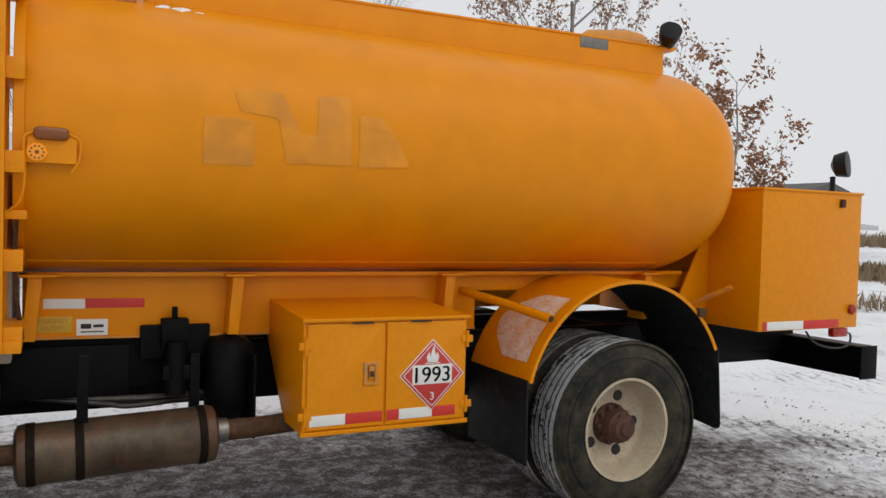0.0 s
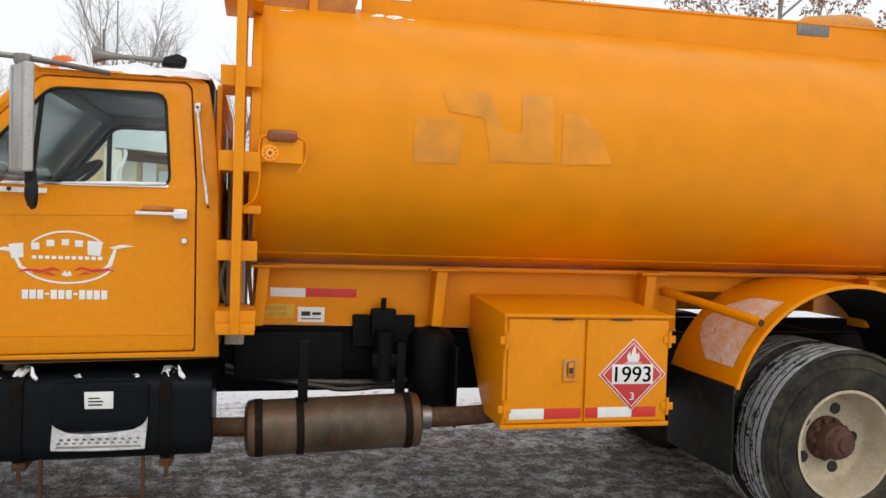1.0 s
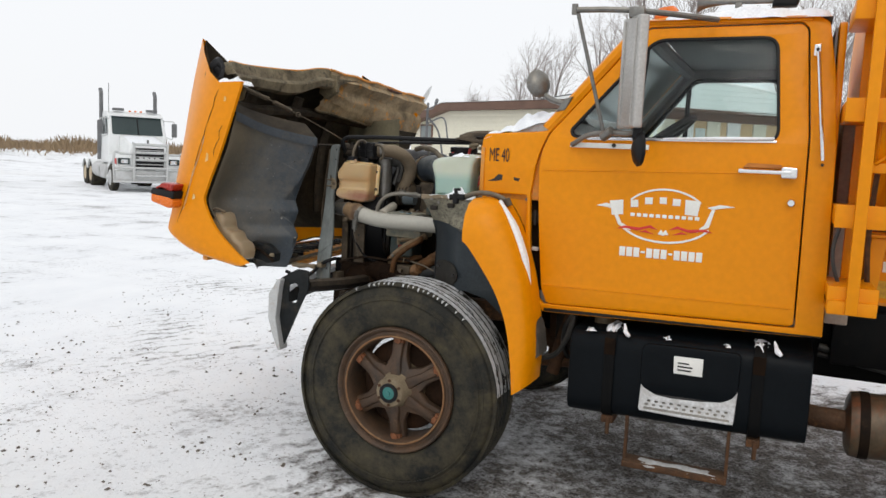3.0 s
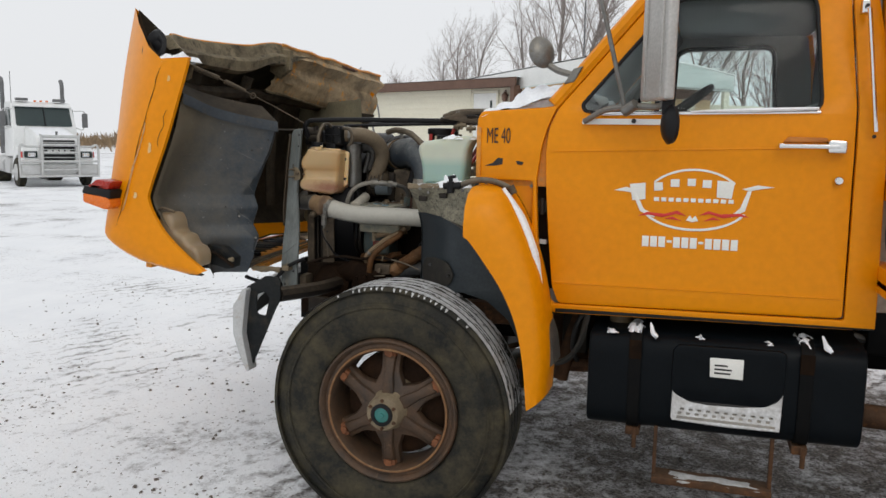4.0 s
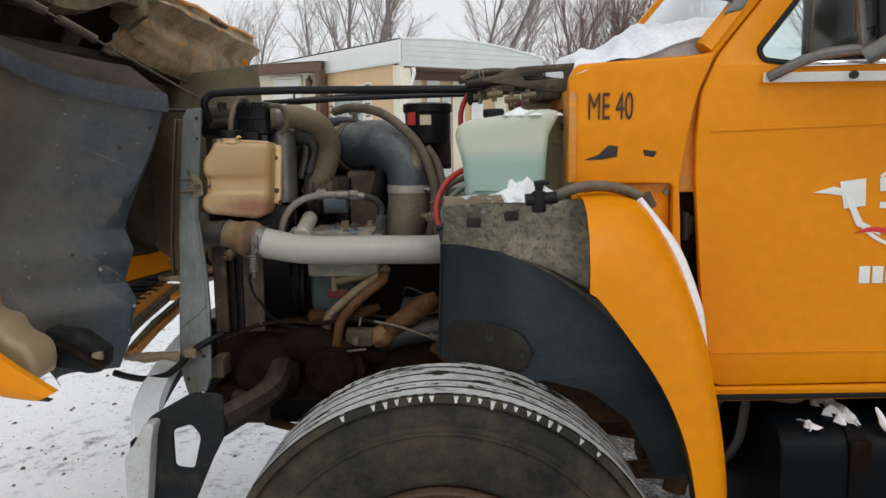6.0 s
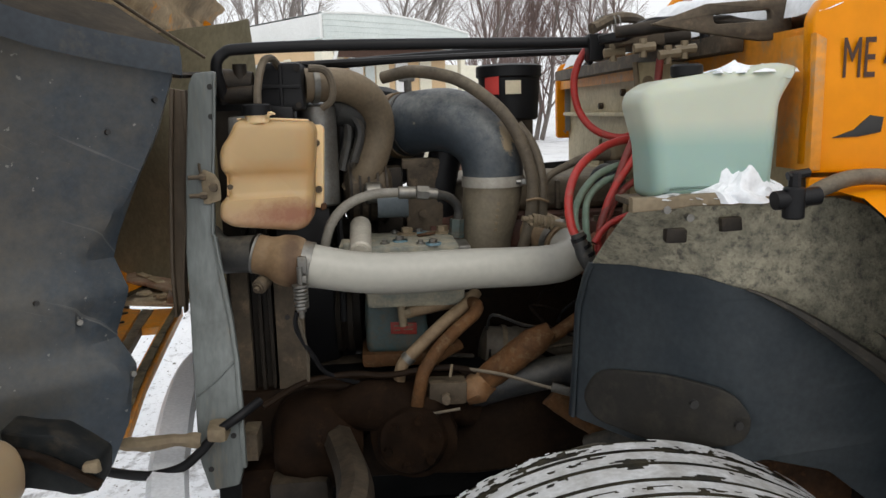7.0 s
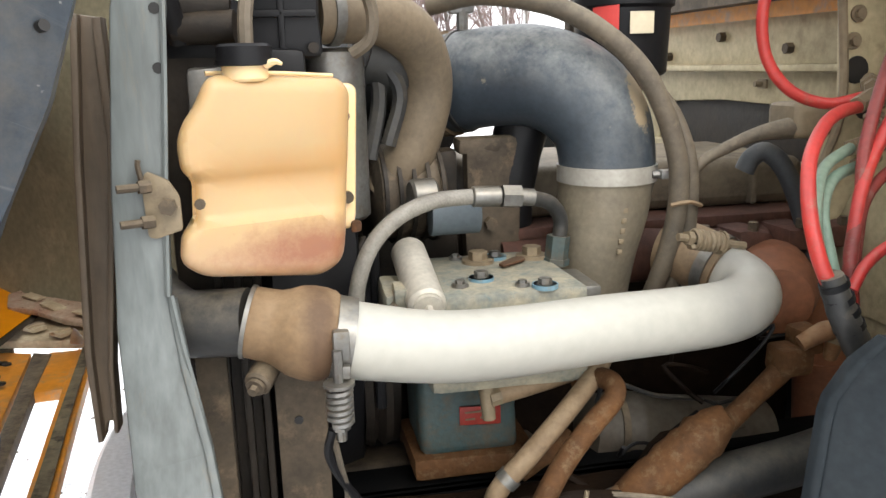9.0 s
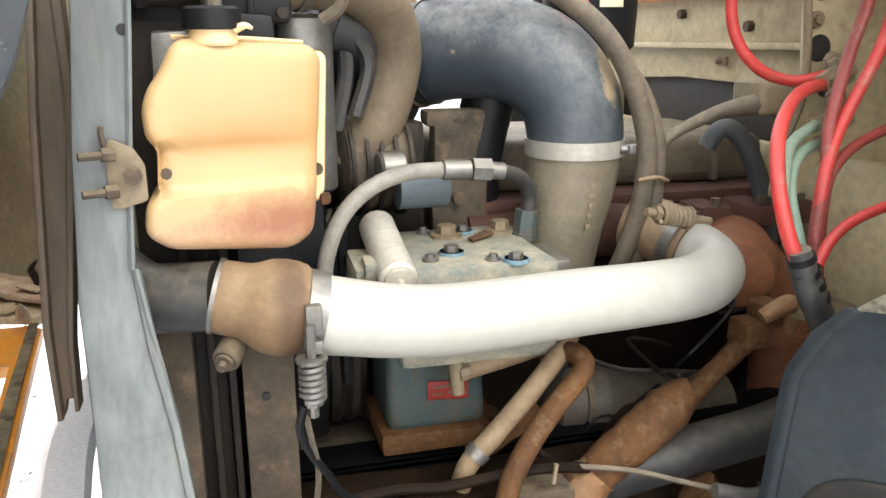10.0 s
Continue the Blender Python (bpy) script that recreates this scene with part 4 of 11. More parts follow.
sub = part("tank_sill", xz(flat([(1.44, 1.15), (4.05, 1.12), (4.05, 1.36), (5.9, 1.36), (5.9, 1.47), (1.44, 1.47)], (), 0.03, 0.004), 0.47), TANKP, truck, "yellow sill below the tank with reflective tape")
part("far_sill", xz(flat([(1.44, 1.15), (5.9, 1.12), (5.9, 1.47), (1.44, 1.47)], (), 0.03, 0.004), 1.53), TANKP, truck)
part("sill_edge", xz(flat([(1.44, 1.14), (4.05, 1.108), (4.05, 1.122), (1.44, 1.154)], (), 0.05, 0.003), 0.47), YELDIRT, sub)
for name, mat, x0, x1 in (("white_tape", WHITE, 1.535, 1.73), ("red_tape", REDT, 1.731, 2.02)):
    part(name, xz(flat([(x0, 1.298), (x1, 1.295), (x1, 1.345), (x0, 1.348)], (), 0.002, 0.0004), 0.4535), mat, sub)
part("shutoff_label", xz(flat([(1.49, 1.175), (1.67, 1.173), (1.67, 1.255), (1.49, 1.257)], (), 0.002, 0.0004), 0.4535), YELLAB, sub, "small yellow warning label")
part("label_text", xz(add(moved(letters("EMERGENCY", 0.023, 0.145), Matrix.Translation((1.507, 1.222, 0))), moved(letters("SHUTOFF", 0.023, 0.105), Matrix.Translation((1.525, 1.186, 0)))), 0.4517), YELTXT, sub)
part("maker_plate", xz(flat([(1.69, 1.155), (1.84, 1.153), (1.84, 1.238), (1.69, 1.24)], (), 0.003, 0.0006), 0.453), WHITE, sub, "white maker's plate with dark lettering bars")
bm = blank()
for a, b, c, d in ((1.71, 1.76, 1.19, 1.215), (1.77, 1.82, 1.195, 1.21), (1.71, 1.82, 1.17, 1.176)):
    add(bm, flat([(a, c), (b, c), (b, d), (a, d)], (), 0.001, 0.0002))
part("plate_bars", xz(bm, 0.4505), BLACKM, sub)
for x in (1.455, 2.45, 3.76, 5.35):
    part("tank_bracket", xz(flat([(x - 0.012, 1.15), (x + 0.045, 1.15), (x + 0.075, 1.47), (x + 0.01, 1.47)], (), 0.16, 0.004), 0.40), TANKP, sub)
    part("bracket_foot", box(x - 0.03, x + 0.14, 0.30, 0.48, 1.468, 1.482, 0.003), TANKP, sub)

# ---- the tank ----
TW, TH, TZ, TN = 1.2, 0.775, 2.215, 2.3


def tank_ring(x, s=1.0, k=64):
    out = []
    for i in range(k):
        a = 2 * math.pi * i / k
        c, d = math.cos(a), math.sin(a)
        out.append((x, MID + s * TW * math.copysign(abs(c) ** (2 / TN), c), TZ + s * TH * math.copysign(abs(d) ** (2 / TN), d)))
    return out


def tank_y(z):
    return MID - TW * max(0, 1 - abs((z - TZ) / TH) ** TN) ** (1 / TN)


rows = [tank_ring(1.40, 0.3), tank_ring(1.405, 0.8), tank_ring(1.41, 0.985), tank_ring(1.435, 1.0)]
rows += [tank_ring(1.435 + (5.50 - 1.435) * k / 40) for k in range(1, 41)]
rows += [tank_ring(5.50 + 0.48 * math.sin(a), math.cos(a) ** 0.62 if a < 1.56 else 0.05) for a in (math.pi / 2 * k / 16 for k in range(1, 17))]
tank = part("tank", grid_mesh(rows, close_v=True, caps=True), TANKP, truck, "long oval fuel tank in faded orange-yellow paint")
part("front_flange", grid_mesh([tank_ring(1.415, 1.008), tank_ring(1.455, 1.008), tank_ring(1.455, 0.998), tank_ring(1.415, 0.998)], close_u=True, close_v=True), TANKP, tank)
part("lower_seam", tube([(1.46, tank_y(1.555) - 0.002, 1.555), (3.3, tank_y(1.555) - 0.002, 1.555), (5.4, tank_y(1.555) - 0.002, 1.555)], 0.006, 6), TANKP, tank)
part("bottom_lip", xz(flat([(1.46, 1.465), (5.75, 1.465), (5.75, 1.49), (1.46, 1.49)], (), 0.05, 0.004), 0.40), TANKP, tank)


def on_tank(q, parent, mat, name, off=0.0015):
    bm = flat(q, (), 0.0006, 0.0001)
    sliced(bm, 1, [1.9 + 0.05 * k for k in range(20)])
    part(name, mapped(bm, lambda u, v, w: (u, tank_y(v) - off - w, v)), mat, parent)


for q in ([(2.20, 2.04), (2.44, 2.04), (2.44, 2.26), (2.20, 2.27)], [(2.34, 2.41), (2.58, 2.41), (2.67, 2.21), (2.755, 2.21), (2.76, 2.41), (2.93, 2.42), (2.94, 2.07), (2.60, 2.06), (2.555, 2.28), (2.37, 2.30)], [(2.98, 2.06), (3.27, 2.08), (3.18, 2.24), (3.10, 2.33), (2.98, 2.33)]):
    on_tank(rounded(q, 0.012), tank, GHOST, "faded_letter_patch")
mk = part("marker_bracket", xz(flat(rounded([(1.455, 2.0), (1.66, 2.0), (1.66, 2.115), (1.47, 2.115)], 0.01), (), 0.03, 0.004), -0.205), TANKP, tank, "lamp bracket on the tank's side")
part("amber_lamp", lathe([(0, 0.04), (0.012, 0.042), (0.022, 0.036), (0.026, 0.004)], (1.505, -0.215, 2.045), (0, -1, 0), 24), AMBER, mk, "round amber marker lamp")
bm = blank()
for k in range(10):
    a = 2 * math.pi * k / 10
    add(bm, cyl((1.505 + 0.026 * math.cos(a), -0.239, 2.045 + 0.026 * math.sin(a)), (1.505 + 0.026 * math.cos(a), -0.2415, 2.045 + 0.026 * math.sin(a)), 0.005, seg=6))
part("lens_dots", add(bm, cyl((1.505, -0.24, 2.045), (1.505, -0.2425, 2.045), 0.009, seg=10)), AMBERDK, mk)
part("brown_lamp", xz(flat(rounded([(1.49, 2.10), (1.63, 2.10), (1.63, 2.155), (1.49, 2.155)], 0.025), (), 0.06, 0.015), -0.22), AMBERDK, mk)
part("lamp_wire", tube([(1.49, -0.22, 2.13), (1.455, -0.23, 2.10), (1.46, -0.225, 1.95), (1.445, -0.22, 1.84), (1.40, -0.2, 1.79)], 0.006, 6), TANKP, mk)
part("lamp_wire", tube([(1.63, -0.22, 2.13), (1.675, -0.22, 2.10), (1.67, -0.215, 2.02), (1.64, -0.21, 1.96)], 0.006, 6), TANKP, mk)
# catwalk coaming on top
wall = part("catwalk_wall", xz(flat([(1.98, 2.72), (5.42, 2.72), (5.42, 3.075), (1.98, 3.03)], (), 0.025, 0.004), 0.30), TANKP, tank, "yellow coaming wall along the tank top")
part("far_catwalk_wall", xz(flat([(1.98, 2.72), (5.42, 2.72), (5.42, 3.075), (1.98, 3.03)], (), 0.025, 0.004), 1.70), TANKP, tank)
part("catwalk_end", box(5.40, 5.42, 0.3, 1.7, 2.75, 3.07, 0.003), TANKP, tank)
part("wall_lip", xz(flat([(1.98, 3.025), (5.43, 3.07), (5.43, 3.085), (1.98, 3.04)], (), 0.06, 0.003), 0.31), TANKP, wall)
for x in (2.02, 4.70):
    part("grey_patch", xz(flat([(x, 2.955 + 0.013 * (x - 2)), (x + 0.23, 2.958 + 0.013 * (x - 2)), (x + 0.23, 3.04 + 0.013 * (x - 2)), (x, 3.037 + 0.013 * (x - 2))], (), 0.003, 0.0006), 0.285), WHITE if x < 3 else GREYMETAL, wall)
hatch = part("hatch_box", xz(flat(rounded([(1.44, 2.80), (1.93, 2.80), (1.99, 3.2), (1.44, 3.2)], [0.02, 0.10, 0.05, 0.05]), (), 0.9, 0.01), 0.66), ORANGE, tank, "dull orange hatch box at the tank's front top")
part("hatch_brace", xz(flat([(1.69, 2.70), (1.735, 2.70), (1.735, 3.2), (1.69, 3.2)], (), 0.02, 0.003), 0.19), TANKP, hatch)
part("hatch_snow", mound(1.44, 1.98, 0.14, 0.24, 2.795, 0.03, 9, 20, 6), SNOW, hatch)
part("tank_snow", mound(1.98, 2.32, 0.17, 0.30, 2.815, 0.03, 11, 20, 6, slope=(0, 0.35)), SNOW, tank)
part("tank_snow", mound(4.55, 5.42, 0.17, 0.30, 2.80, 0.03, 13, 30, 6, slope=(0, 0.3)), SNOW, tank)
part("work_lamp", moved(lathe([(0, 0.02), (0.03, 0.055), (0.11, 0.075), (0.16, 0.078), (0.165, 0.06)], (0, 0, 0), (0, 0, 1), 18), pose(5.48, 0.33, 3.10, 60, 0, -30)), BLACKPL, tank, "black work lamp on the coaming's end")
part("lamp_shelf", box(5.36, 5.52, 0.28, 0.42, 3.06, 3.085, 0.004), YEL, tank)
part("hose_reel_cover", moved(lathe([(-0.3, 0.02), (-0.2, 0.09), (0.1, 0.13), (0.25, 0.12), (0.32, 0.03)], (0, 0, 0), (1, 0, 0), 16), pose(5.15, 0.55, 3.10)), YELDIRT, tank)
# ladder between cab and tank
ladder = part("ladder", add(box(1.340, 1.385, -0.275, -0.235, 1.19, 3.06, 0.004), box(1.340, 1.385, 0.14, 0.18, 1.19, 3.06, 0.004)), YEL, truck, "narrow yellow steel ladder ahead of the tank")
for z in (1.255, 1.585, 1.775, 2.005, 2.40, 2.80):
    part("tread", box(1.275, 1.455, -0.225, 0.15, z - 0.045, z + 0.035, 0.005) if z != 1.775 else box(1.385, 1.47, -0.2, 0.1, 1.755, 1.795, 0.005), YEL, ladder)
    if z != 1.775:
        part("tread_end", box(1.272, 1.458, -0.236, -0.222, z - 0.052, z + 0.042, 0.004), YEL, ladder)
part("ladder_foot", box(1.275, 1.455, -0.255, 0.15, 1.185, 1.24, 0.005), YEL, ladder)
part("air_line", tube([(1.33, 0.0, 1.6), (1.29, -0.02, 1.42), (1.33, 0.0, 1.27), (1.40, 0.1, 1.2)], 0.009, 6), HOSEDK, truck)
part("electric_line", tube([(1.43, -0.05, 1.9), (1.42, 0.0, 1.5), (1.45, 0.1, 1.2)], 0.012, 6), RUST, truck)
# Added board that stands in for the pale house wall beyond the gap.
part("house_wall_stand_in", box(1.30, 1.40, 0.3, 1.7, 1.05, 2.05, 0.01), material("pale_house_tone", (0.42, 0.35, 0.29), 0.7, other=(0.32, 0.26, 0.21), amount=0.9, scale=4, fine=50, bump=0.08), truck)


# ---- wheels ----
def tread_ring(x, y0, y1, z, r, seg=96):
    """Five ribs round the tyre with grooves between them."""
    w = y1 - y0
    prof = [(0.02 * w, r - 0.02)]
    for a, b in ((0.04, 0.20), (0.23, 0.38), (0.41, 0.59), (0.62, 0.77), (0.80, 0.96)):
        c = 0.004 * (abs((a + b) / 2 - 0.5) * 2) ** 2
        prof += [(a * w, r - 0.013), (a * w + 0.002, r - c), (b * w - 0.002, r - c), (b * w, r - 0.013)]
    prof += [(0.98 * w, r - 0.02), (0.5 * w, r - 0.03)]
    return lathe(prof, (x, y0, z), (0, 1, 0), seg, closed=True)


def tyre_profile(w, r, rim):
    """(along the axle from the outer face, radius), a closed loop."""
    return [(0.03, rim), (0.012, rim + 0.012), (0.006, rim + 0.03), (-0.006, rim + 0.09), (-0.008, rim + 0.13), (0.002, r - 0.075), (0.012, r - 0.045), (0.022, r - 0.02), (0.035, r - 0.012), (w / 2, r - 0.008), (w - 0.035, r - 0.012), (w - 0.012, r - 0.04), (w + 0.004, r - 0.10), (w + 0.006, rim + 0.10), (w - 0.006, rim + 0.03), (w - 0.03, rim)]


def make_tyre(name, x, y, z, r, w, rim, parent, label, snow_arc, into=1, heavy=0.12, teeth=False):
    """A tyre whose outer face stands at y and which reaches inward."""
    t = part(name, lathe(tyre_profile(w, r, rim), (x, y, z), (0, into, 0), 72, closed=True), TYRE, parent, label, angle=60)
    y0, y1 = (y, y + w) if into > 0 else (y - w, y)
    part("tread", tread_ring(x, y0, y1, z, r), TYRE, t)
    rr = rim + 0.145
    part("sidewall_ring", lathe([(-0.010 + 0.003 * math.cos(a), rr + 0.004 * math.sin(a)) for a in (2 * math.pi * k / 6 for k in range(6))], (x, y, z), (0, into, 0), 72, closed=True), TYRE, t)
    part("sidewall_ring", lathe([(0.004 + 0.003 * math.cos(a), r - 0.07 + 0.005 * math.sin(a)) for a in (2 * math.pi * k / 6 for k in range(6))], (x, y, z), (0, into, 0), 72, closed=True), TYRE, t)
    a0, a1 = snow_arc
    if label == "":
        return t
    verts, faces = [], []
    n, m = int((a1 - a0) * 4.5), 10
    sd = Vector((x * 3, y * 5, 1))
    for ri, (fa, fb) in enumerate(((0.05, 0.195), (0.235, 0.375), (0.415, 0.585), (0.625, 0.765), (0.805, 0.95))):
        for i in range(n):
            for k in range(m):
                ang = (a0 + (a1 - a0) * (i + 0.5) / n)
                e = min(ang - a0, a1 - ang) / (a1 - a0)
                q = noise.noise(Vector((i * 0.022, ri * 3 + k * 0.22, 0)) + sd) + 0.6 * noise.noise(Vector((i * 0.11, ri * 7 + k * 0.5, 4)) + sd)
                if q < heavy - min(0.25, e * 1.2) + 0.25 * (ri == 4) - (0.55 * (m - k) / m if ri == (0 if into > 0 else 4) else 0):
                    continue
                base = len(verts)
                for di, dk in ((0, 0), (1, 0), (1, 1), (0, 1)):
                    t2 = radians(a0 + (a1 - a0) * (i + di) / n)
                    yy = y0 + (fa + (fb - fa) * (k + dk) / m) * w
                    rr = r + 0.0015 + 0.0012 * noise.noise(Vector((i + di, k + dk, ri)))
                    verts.append((x + rr * math.cos(t2), yy, z + rr * math.sin(t2)))
                faces.append(tuple(range(base, base + 4)))
    for k in range(int((a1 - a0) / 2.9) if teeth else 0):  # snow wedged in the notches of the shoulder
        t0 = a0 + 2.9 * k + 0.8 * noise.noise(Vector((k * 2.3, x, 7)))
        fade = max(0, 1 - abs(t0 - 82) / 48)
        q = 0.7 * fade * (0.45 + 1.3 * noise.noise(Vector((k * 1.7, x, 2))))
        if q < 0.12:
            continue
        h = 0.55 + 0.4 * q
        ya = y0 if into > 0 else y1
        base = len(verts)
        for rr, dy, da in ((r + 0.0015, 0.03, 0.95), (r + 0.0015, 0.03, -0.95), (r - 0.006, 0.0085, -0.8 * h), (r - 0.010 - 0.024 * q, 0.004, -0.35 * h), (r - 0.010 - 0.024 * q, 0.004, 0.3 * h), (r - 0.006, 0.0085, 0.8 * h)):
            t2 = radians(t0 + da)
            verts.append((x + rr * math.cos(t2), ya + into * dy, z + rr * math.sin(t2)))
        faces += [(base, base + 1, base + 2, base + 5), (base + 5, base + 2, base + 3, base + 4)]
    me = bpy.data.meshes.new("packed_snow")
    me.from_pydata(verts, [], faces)
    me.materials.append(SNOWD)
    ob = new("packed_snow", me)
    ob.parent = t
    tagged(ob, "thin packed snow", kind="stuff")
    return t


FX, FZ, FR = -0.664, 0.549, 0.560
RIM_K = 1.065  # the spoke wheel against the drawing below


LUGO = material("orange_rust_lug", (0.24, 0.085, 0.030), 0.75, other=(0.12, 0.045, 0.02), amount=1.0, scale=22, fine=140, bump=0.4, dirt=(0.30, 0.15, 0.07), dirt_at=0.66)
DRUM = material("rusty_brake_drum", (0.045, 0.022, 0.011), 0.8, other=(0.020, 0.012, 0.008), amount=1.0, scale=9, fine=110, bump=0.3, spec=0.15)


def spoke_rim(x, y, z, parent, into=1):
    """Cast spoke wheel: outer rim ring, six spokes with clamps, hub with cap."""
    def radial(bm):
        return mapped(bm, lambda a, b, c: (x + (a - x) * RIM_K, b, z + (c - z) * RIM_K))

    rim = part("rim", radial(lathe([(-0.006, 0.292), (-0.011, 0.298), (-0.010, 0.303), (-0.002, 0.308), (0.02, 0.308), (0.05, 0.295), (0.12, 0.285), (0.2, 0.295), (0.2, 0.25), (0.05, 0.246), (0.016, 0.252), (0.004, 0.259), (0.002, 0.265), (0.010, 0.270), (0.012, 0.282)], (x, y - into * 0.008, z), (0, into, 0), 64, closed=True)), RIMBR, parent, "muddy rusty steel rim")
    part("rim_edge", radial(lathe([(0.001 + 0.004 * math.cos(q), 0.262 + 0.005 * math.sin(q)) for q in (2 * math.pi * k / 8 for k in range(8))], (x, y - into * 0.009, z), (0, into, 0), 64, closed=True)), SCALE, rim)
    for k in range(6):
        a = radians(90 + 60 * k)
        m = Matrix.Translation((x, y, z)) @ Matrix.Rotation(-a + math.pi / 2, 4, (0, 1, 0))
        sp = flat(rounded([(-0.085, 0.045), (0.085, 0.045), (0.062, 0.11), (0.040, 0.16), (0.046, 0.27), (-0.046, 0.27), (-0.040, 0.16), (-0.062, 0.11)], 0.02, 3), (), 0.050, 0.012)
        mapped(sp, lambda u, v, w: (u, into * (0.085 - 0.06 * (1 - v / 0.27) - w), v))
        part("spoke", radial(moved(sp, m)), RIMBR, rim)
        ridge = flat([(-0.030, 0.06), (0.030, 0.06), (0.020, 0.15), (0.026, 0.23), (-0.026, 0.23), (-0.020, 0.15)], (), 0.05, 0.014)
        mapped(ridge, lambda u, v, w: (u, into * (0.06 - 0.05 * (1 - v / 0.27) - w), v))
        part("spoke_ridge", radial(moved(ridge, m)), RIMBR, rim)
        lug = add(moved(box(-0.028, 0.028, -0.02, 0.04, 0.222, 0.275, 0.012), Matrix.Scale(1, 4)), cyl((0, -0.03, 0.24), (0, 0.02, 0.24), 0.017, seg=6))
        part("clamp_lug", radial(moved(mapped(lug, lambda u, v, w: (u, into * (v + 0.05), w)), m)), LUGO, rim)
    hub = part("hub", lathe([(0.13, 0.13), (0.06, 0.12), (0.03, 0.10), (0.0, 0.082), (-0.045, 0.078), (-0.055, 0.07), (-0.06, 0.045), (-0.05, 0.04)], (x, y, z), (0, into, 0), 32), TAN, rim, "dusty hub")
    for k in range(6):
        a = radians(30 + 60 * k)
        part("hub_bolt", cyl((x + 0.063 * math.cos(a), y - into * 0.052, z + 0.063 * math.sin(a)), (x + 0.063 * math.cos(a), y - into * 0.064, z + 0.063 * math.sin(a)), 0.008, seg=6), RUST, hub)
    part("hub_cap_ring", lathe([(-0.045, 0.05), (-0.068, 0.05), (-0.07, 0.034), (-0.05, 0.032)], (x, y, z), (0, into, 0), 28, closed=True), BLACKPL, hub)
    part("hub_cap", lathe([(-0.05, 0.034), (-0.066, 0.033), (-0.069, 0.012), (-0.074, 0.010), (-0.075, 0.002)], (x, y, z), (0, into, 0), 28), material("green_hub_cap", (0.03, 0.17, 0.155), 0.45, amount=0.6, scale=30, fine=150, bump=0.05) if into > 0 else GREENH, hub, "small green hub cap")
    return rim


fw = part("front_wheel_drum", lathe([(-0.03, 0.05), (-0.02, 0.215), (0.0, 0.242), (0.16, 0.245), (0.17, 0.18)], (FX, -0.09, FZ), (0, 1, 0), 36), DRUM, truck, "front wheel with a worn muddy tyre and cast spokes")
make_tyre("tyre", FX, -0.245, FZ, FR, 0.28, 0.326, fw, "worn black tyre caked with mud", (5, 152), heavy=-0.12, teeth=True)
spoke_rim(FX, -0.225, FZ, fw)
fw2 = part("front_wheel_drum", cyl((FX, 2.05, FZ), (FX, 1.9, FZ), 0.20, seg=28), DARKIRON, truck)
make_tyre("tyre", FX, 2.245, FZ, FR, 0.28, 0.318, fw2, "", (25, 155), -1)


def dish_rim(x, y, z, parent):
    """Deep dished disc wheel with hand holes."""
    rim = part("rim", lathe([(0.03, 0.314), (-0.002, 0.324), (0.0, 0.306), (0.03, 0.298), (0.10, 0.276), (0.16, 0.262), (0.175, 0.245), (0.18, 0.13), (0.185, 0.12), (0.22, 0.12), (0.22, 0.27), (0.1, 0.302)], (x, y, z), (0, 1, 0), 56, closed=True), CREAMRIM, parent, "cream painted disc rim with rust streaks")
    for k in range(5):
        a = radians(-72 + 72 * k)
        part("hand_hole", lathe([(0.172, 0.034), (0.179, 0.036), (0.185, 0.03), (0.186, 0.002)], (x + 0.185 * math.cos(a), y, z + 0.185 * math.sin(a)), (0, 1, 0), 18), BLACKM, rim)
    hub = part("hub", lathe([(0.2, 0.135), (0.16, 0.13), (0.15, 0.105), (0.06, 0.10), (0.05, 0.085), (0.02, 0.075), (0.015, 0.045), (0.0, 0.04), (-0.002, 0.004)], (x, y, z), (0, 1, 0), 28), RUSTRED, rim, "rusty red axle hub")
    for k in range(10):
        a = 2 * math.pi * k / 10
        part("wheel_nut", cyl((x + 0.115 * math.cos(a), y + 0.175, z + 0.115 * math.sin(a)), (x + 0.115 * math.cos(a), y + 0.125, z + 0.115 * math.sin(a)), 0.017, seg=6), RUSTRED, hub)
    for k in range(8):
        a = 2 * math.pi * (k + 0.5) / 8
        part("flange_bolt", cyl((x + 0.08 * math.cos(a), y + 0.06, z + 0.08 * math.sin(a)), (x + 0.08 * math.cos(a), y + 0.035, z + 0.08 * math.sin(a)), 0.010, seg=6), RUSTRED, hub)
    return rim


RX, RZ, RR = 4.79, 0.540, 0.556
rw = part("rear_wheel_drum", cyl((RX, 0.02, RZ), (RX, 0.35, RZ), 0.21, seg=28), DARKIRON, truck, "dual rear wheel with snowy tread")
make_tyre("tyre", RX, -0.22, RZ, RR, 0.27, 0.312, rw, "black outer tyre with snow packed in its tread", (50, 235), heavy=-0.02)
make_tyre("tyre", RX, 0.12, RZ, RR, 0.27, 0.312, rw, "inner dual tyre", (50, 235), heavy=-0.02)
dish_rim(RX, -0.215, RZ, rw)
rw2 = part("rear_wheel_drum", cyl((RX, 1.98, RZ), (RX, 1.65, RZ), 0.21, seg=28), DARKIRON, truck)
make_tyre("tyre", RX, 2.22, RZ, RR, 0.27, 0.312, rw2, "", (60, 120), -1)
make_tyre("tyre", RX, 1.88, RZ, RR, 0.27, 0.312, rw2, "", (60, 120), -1)

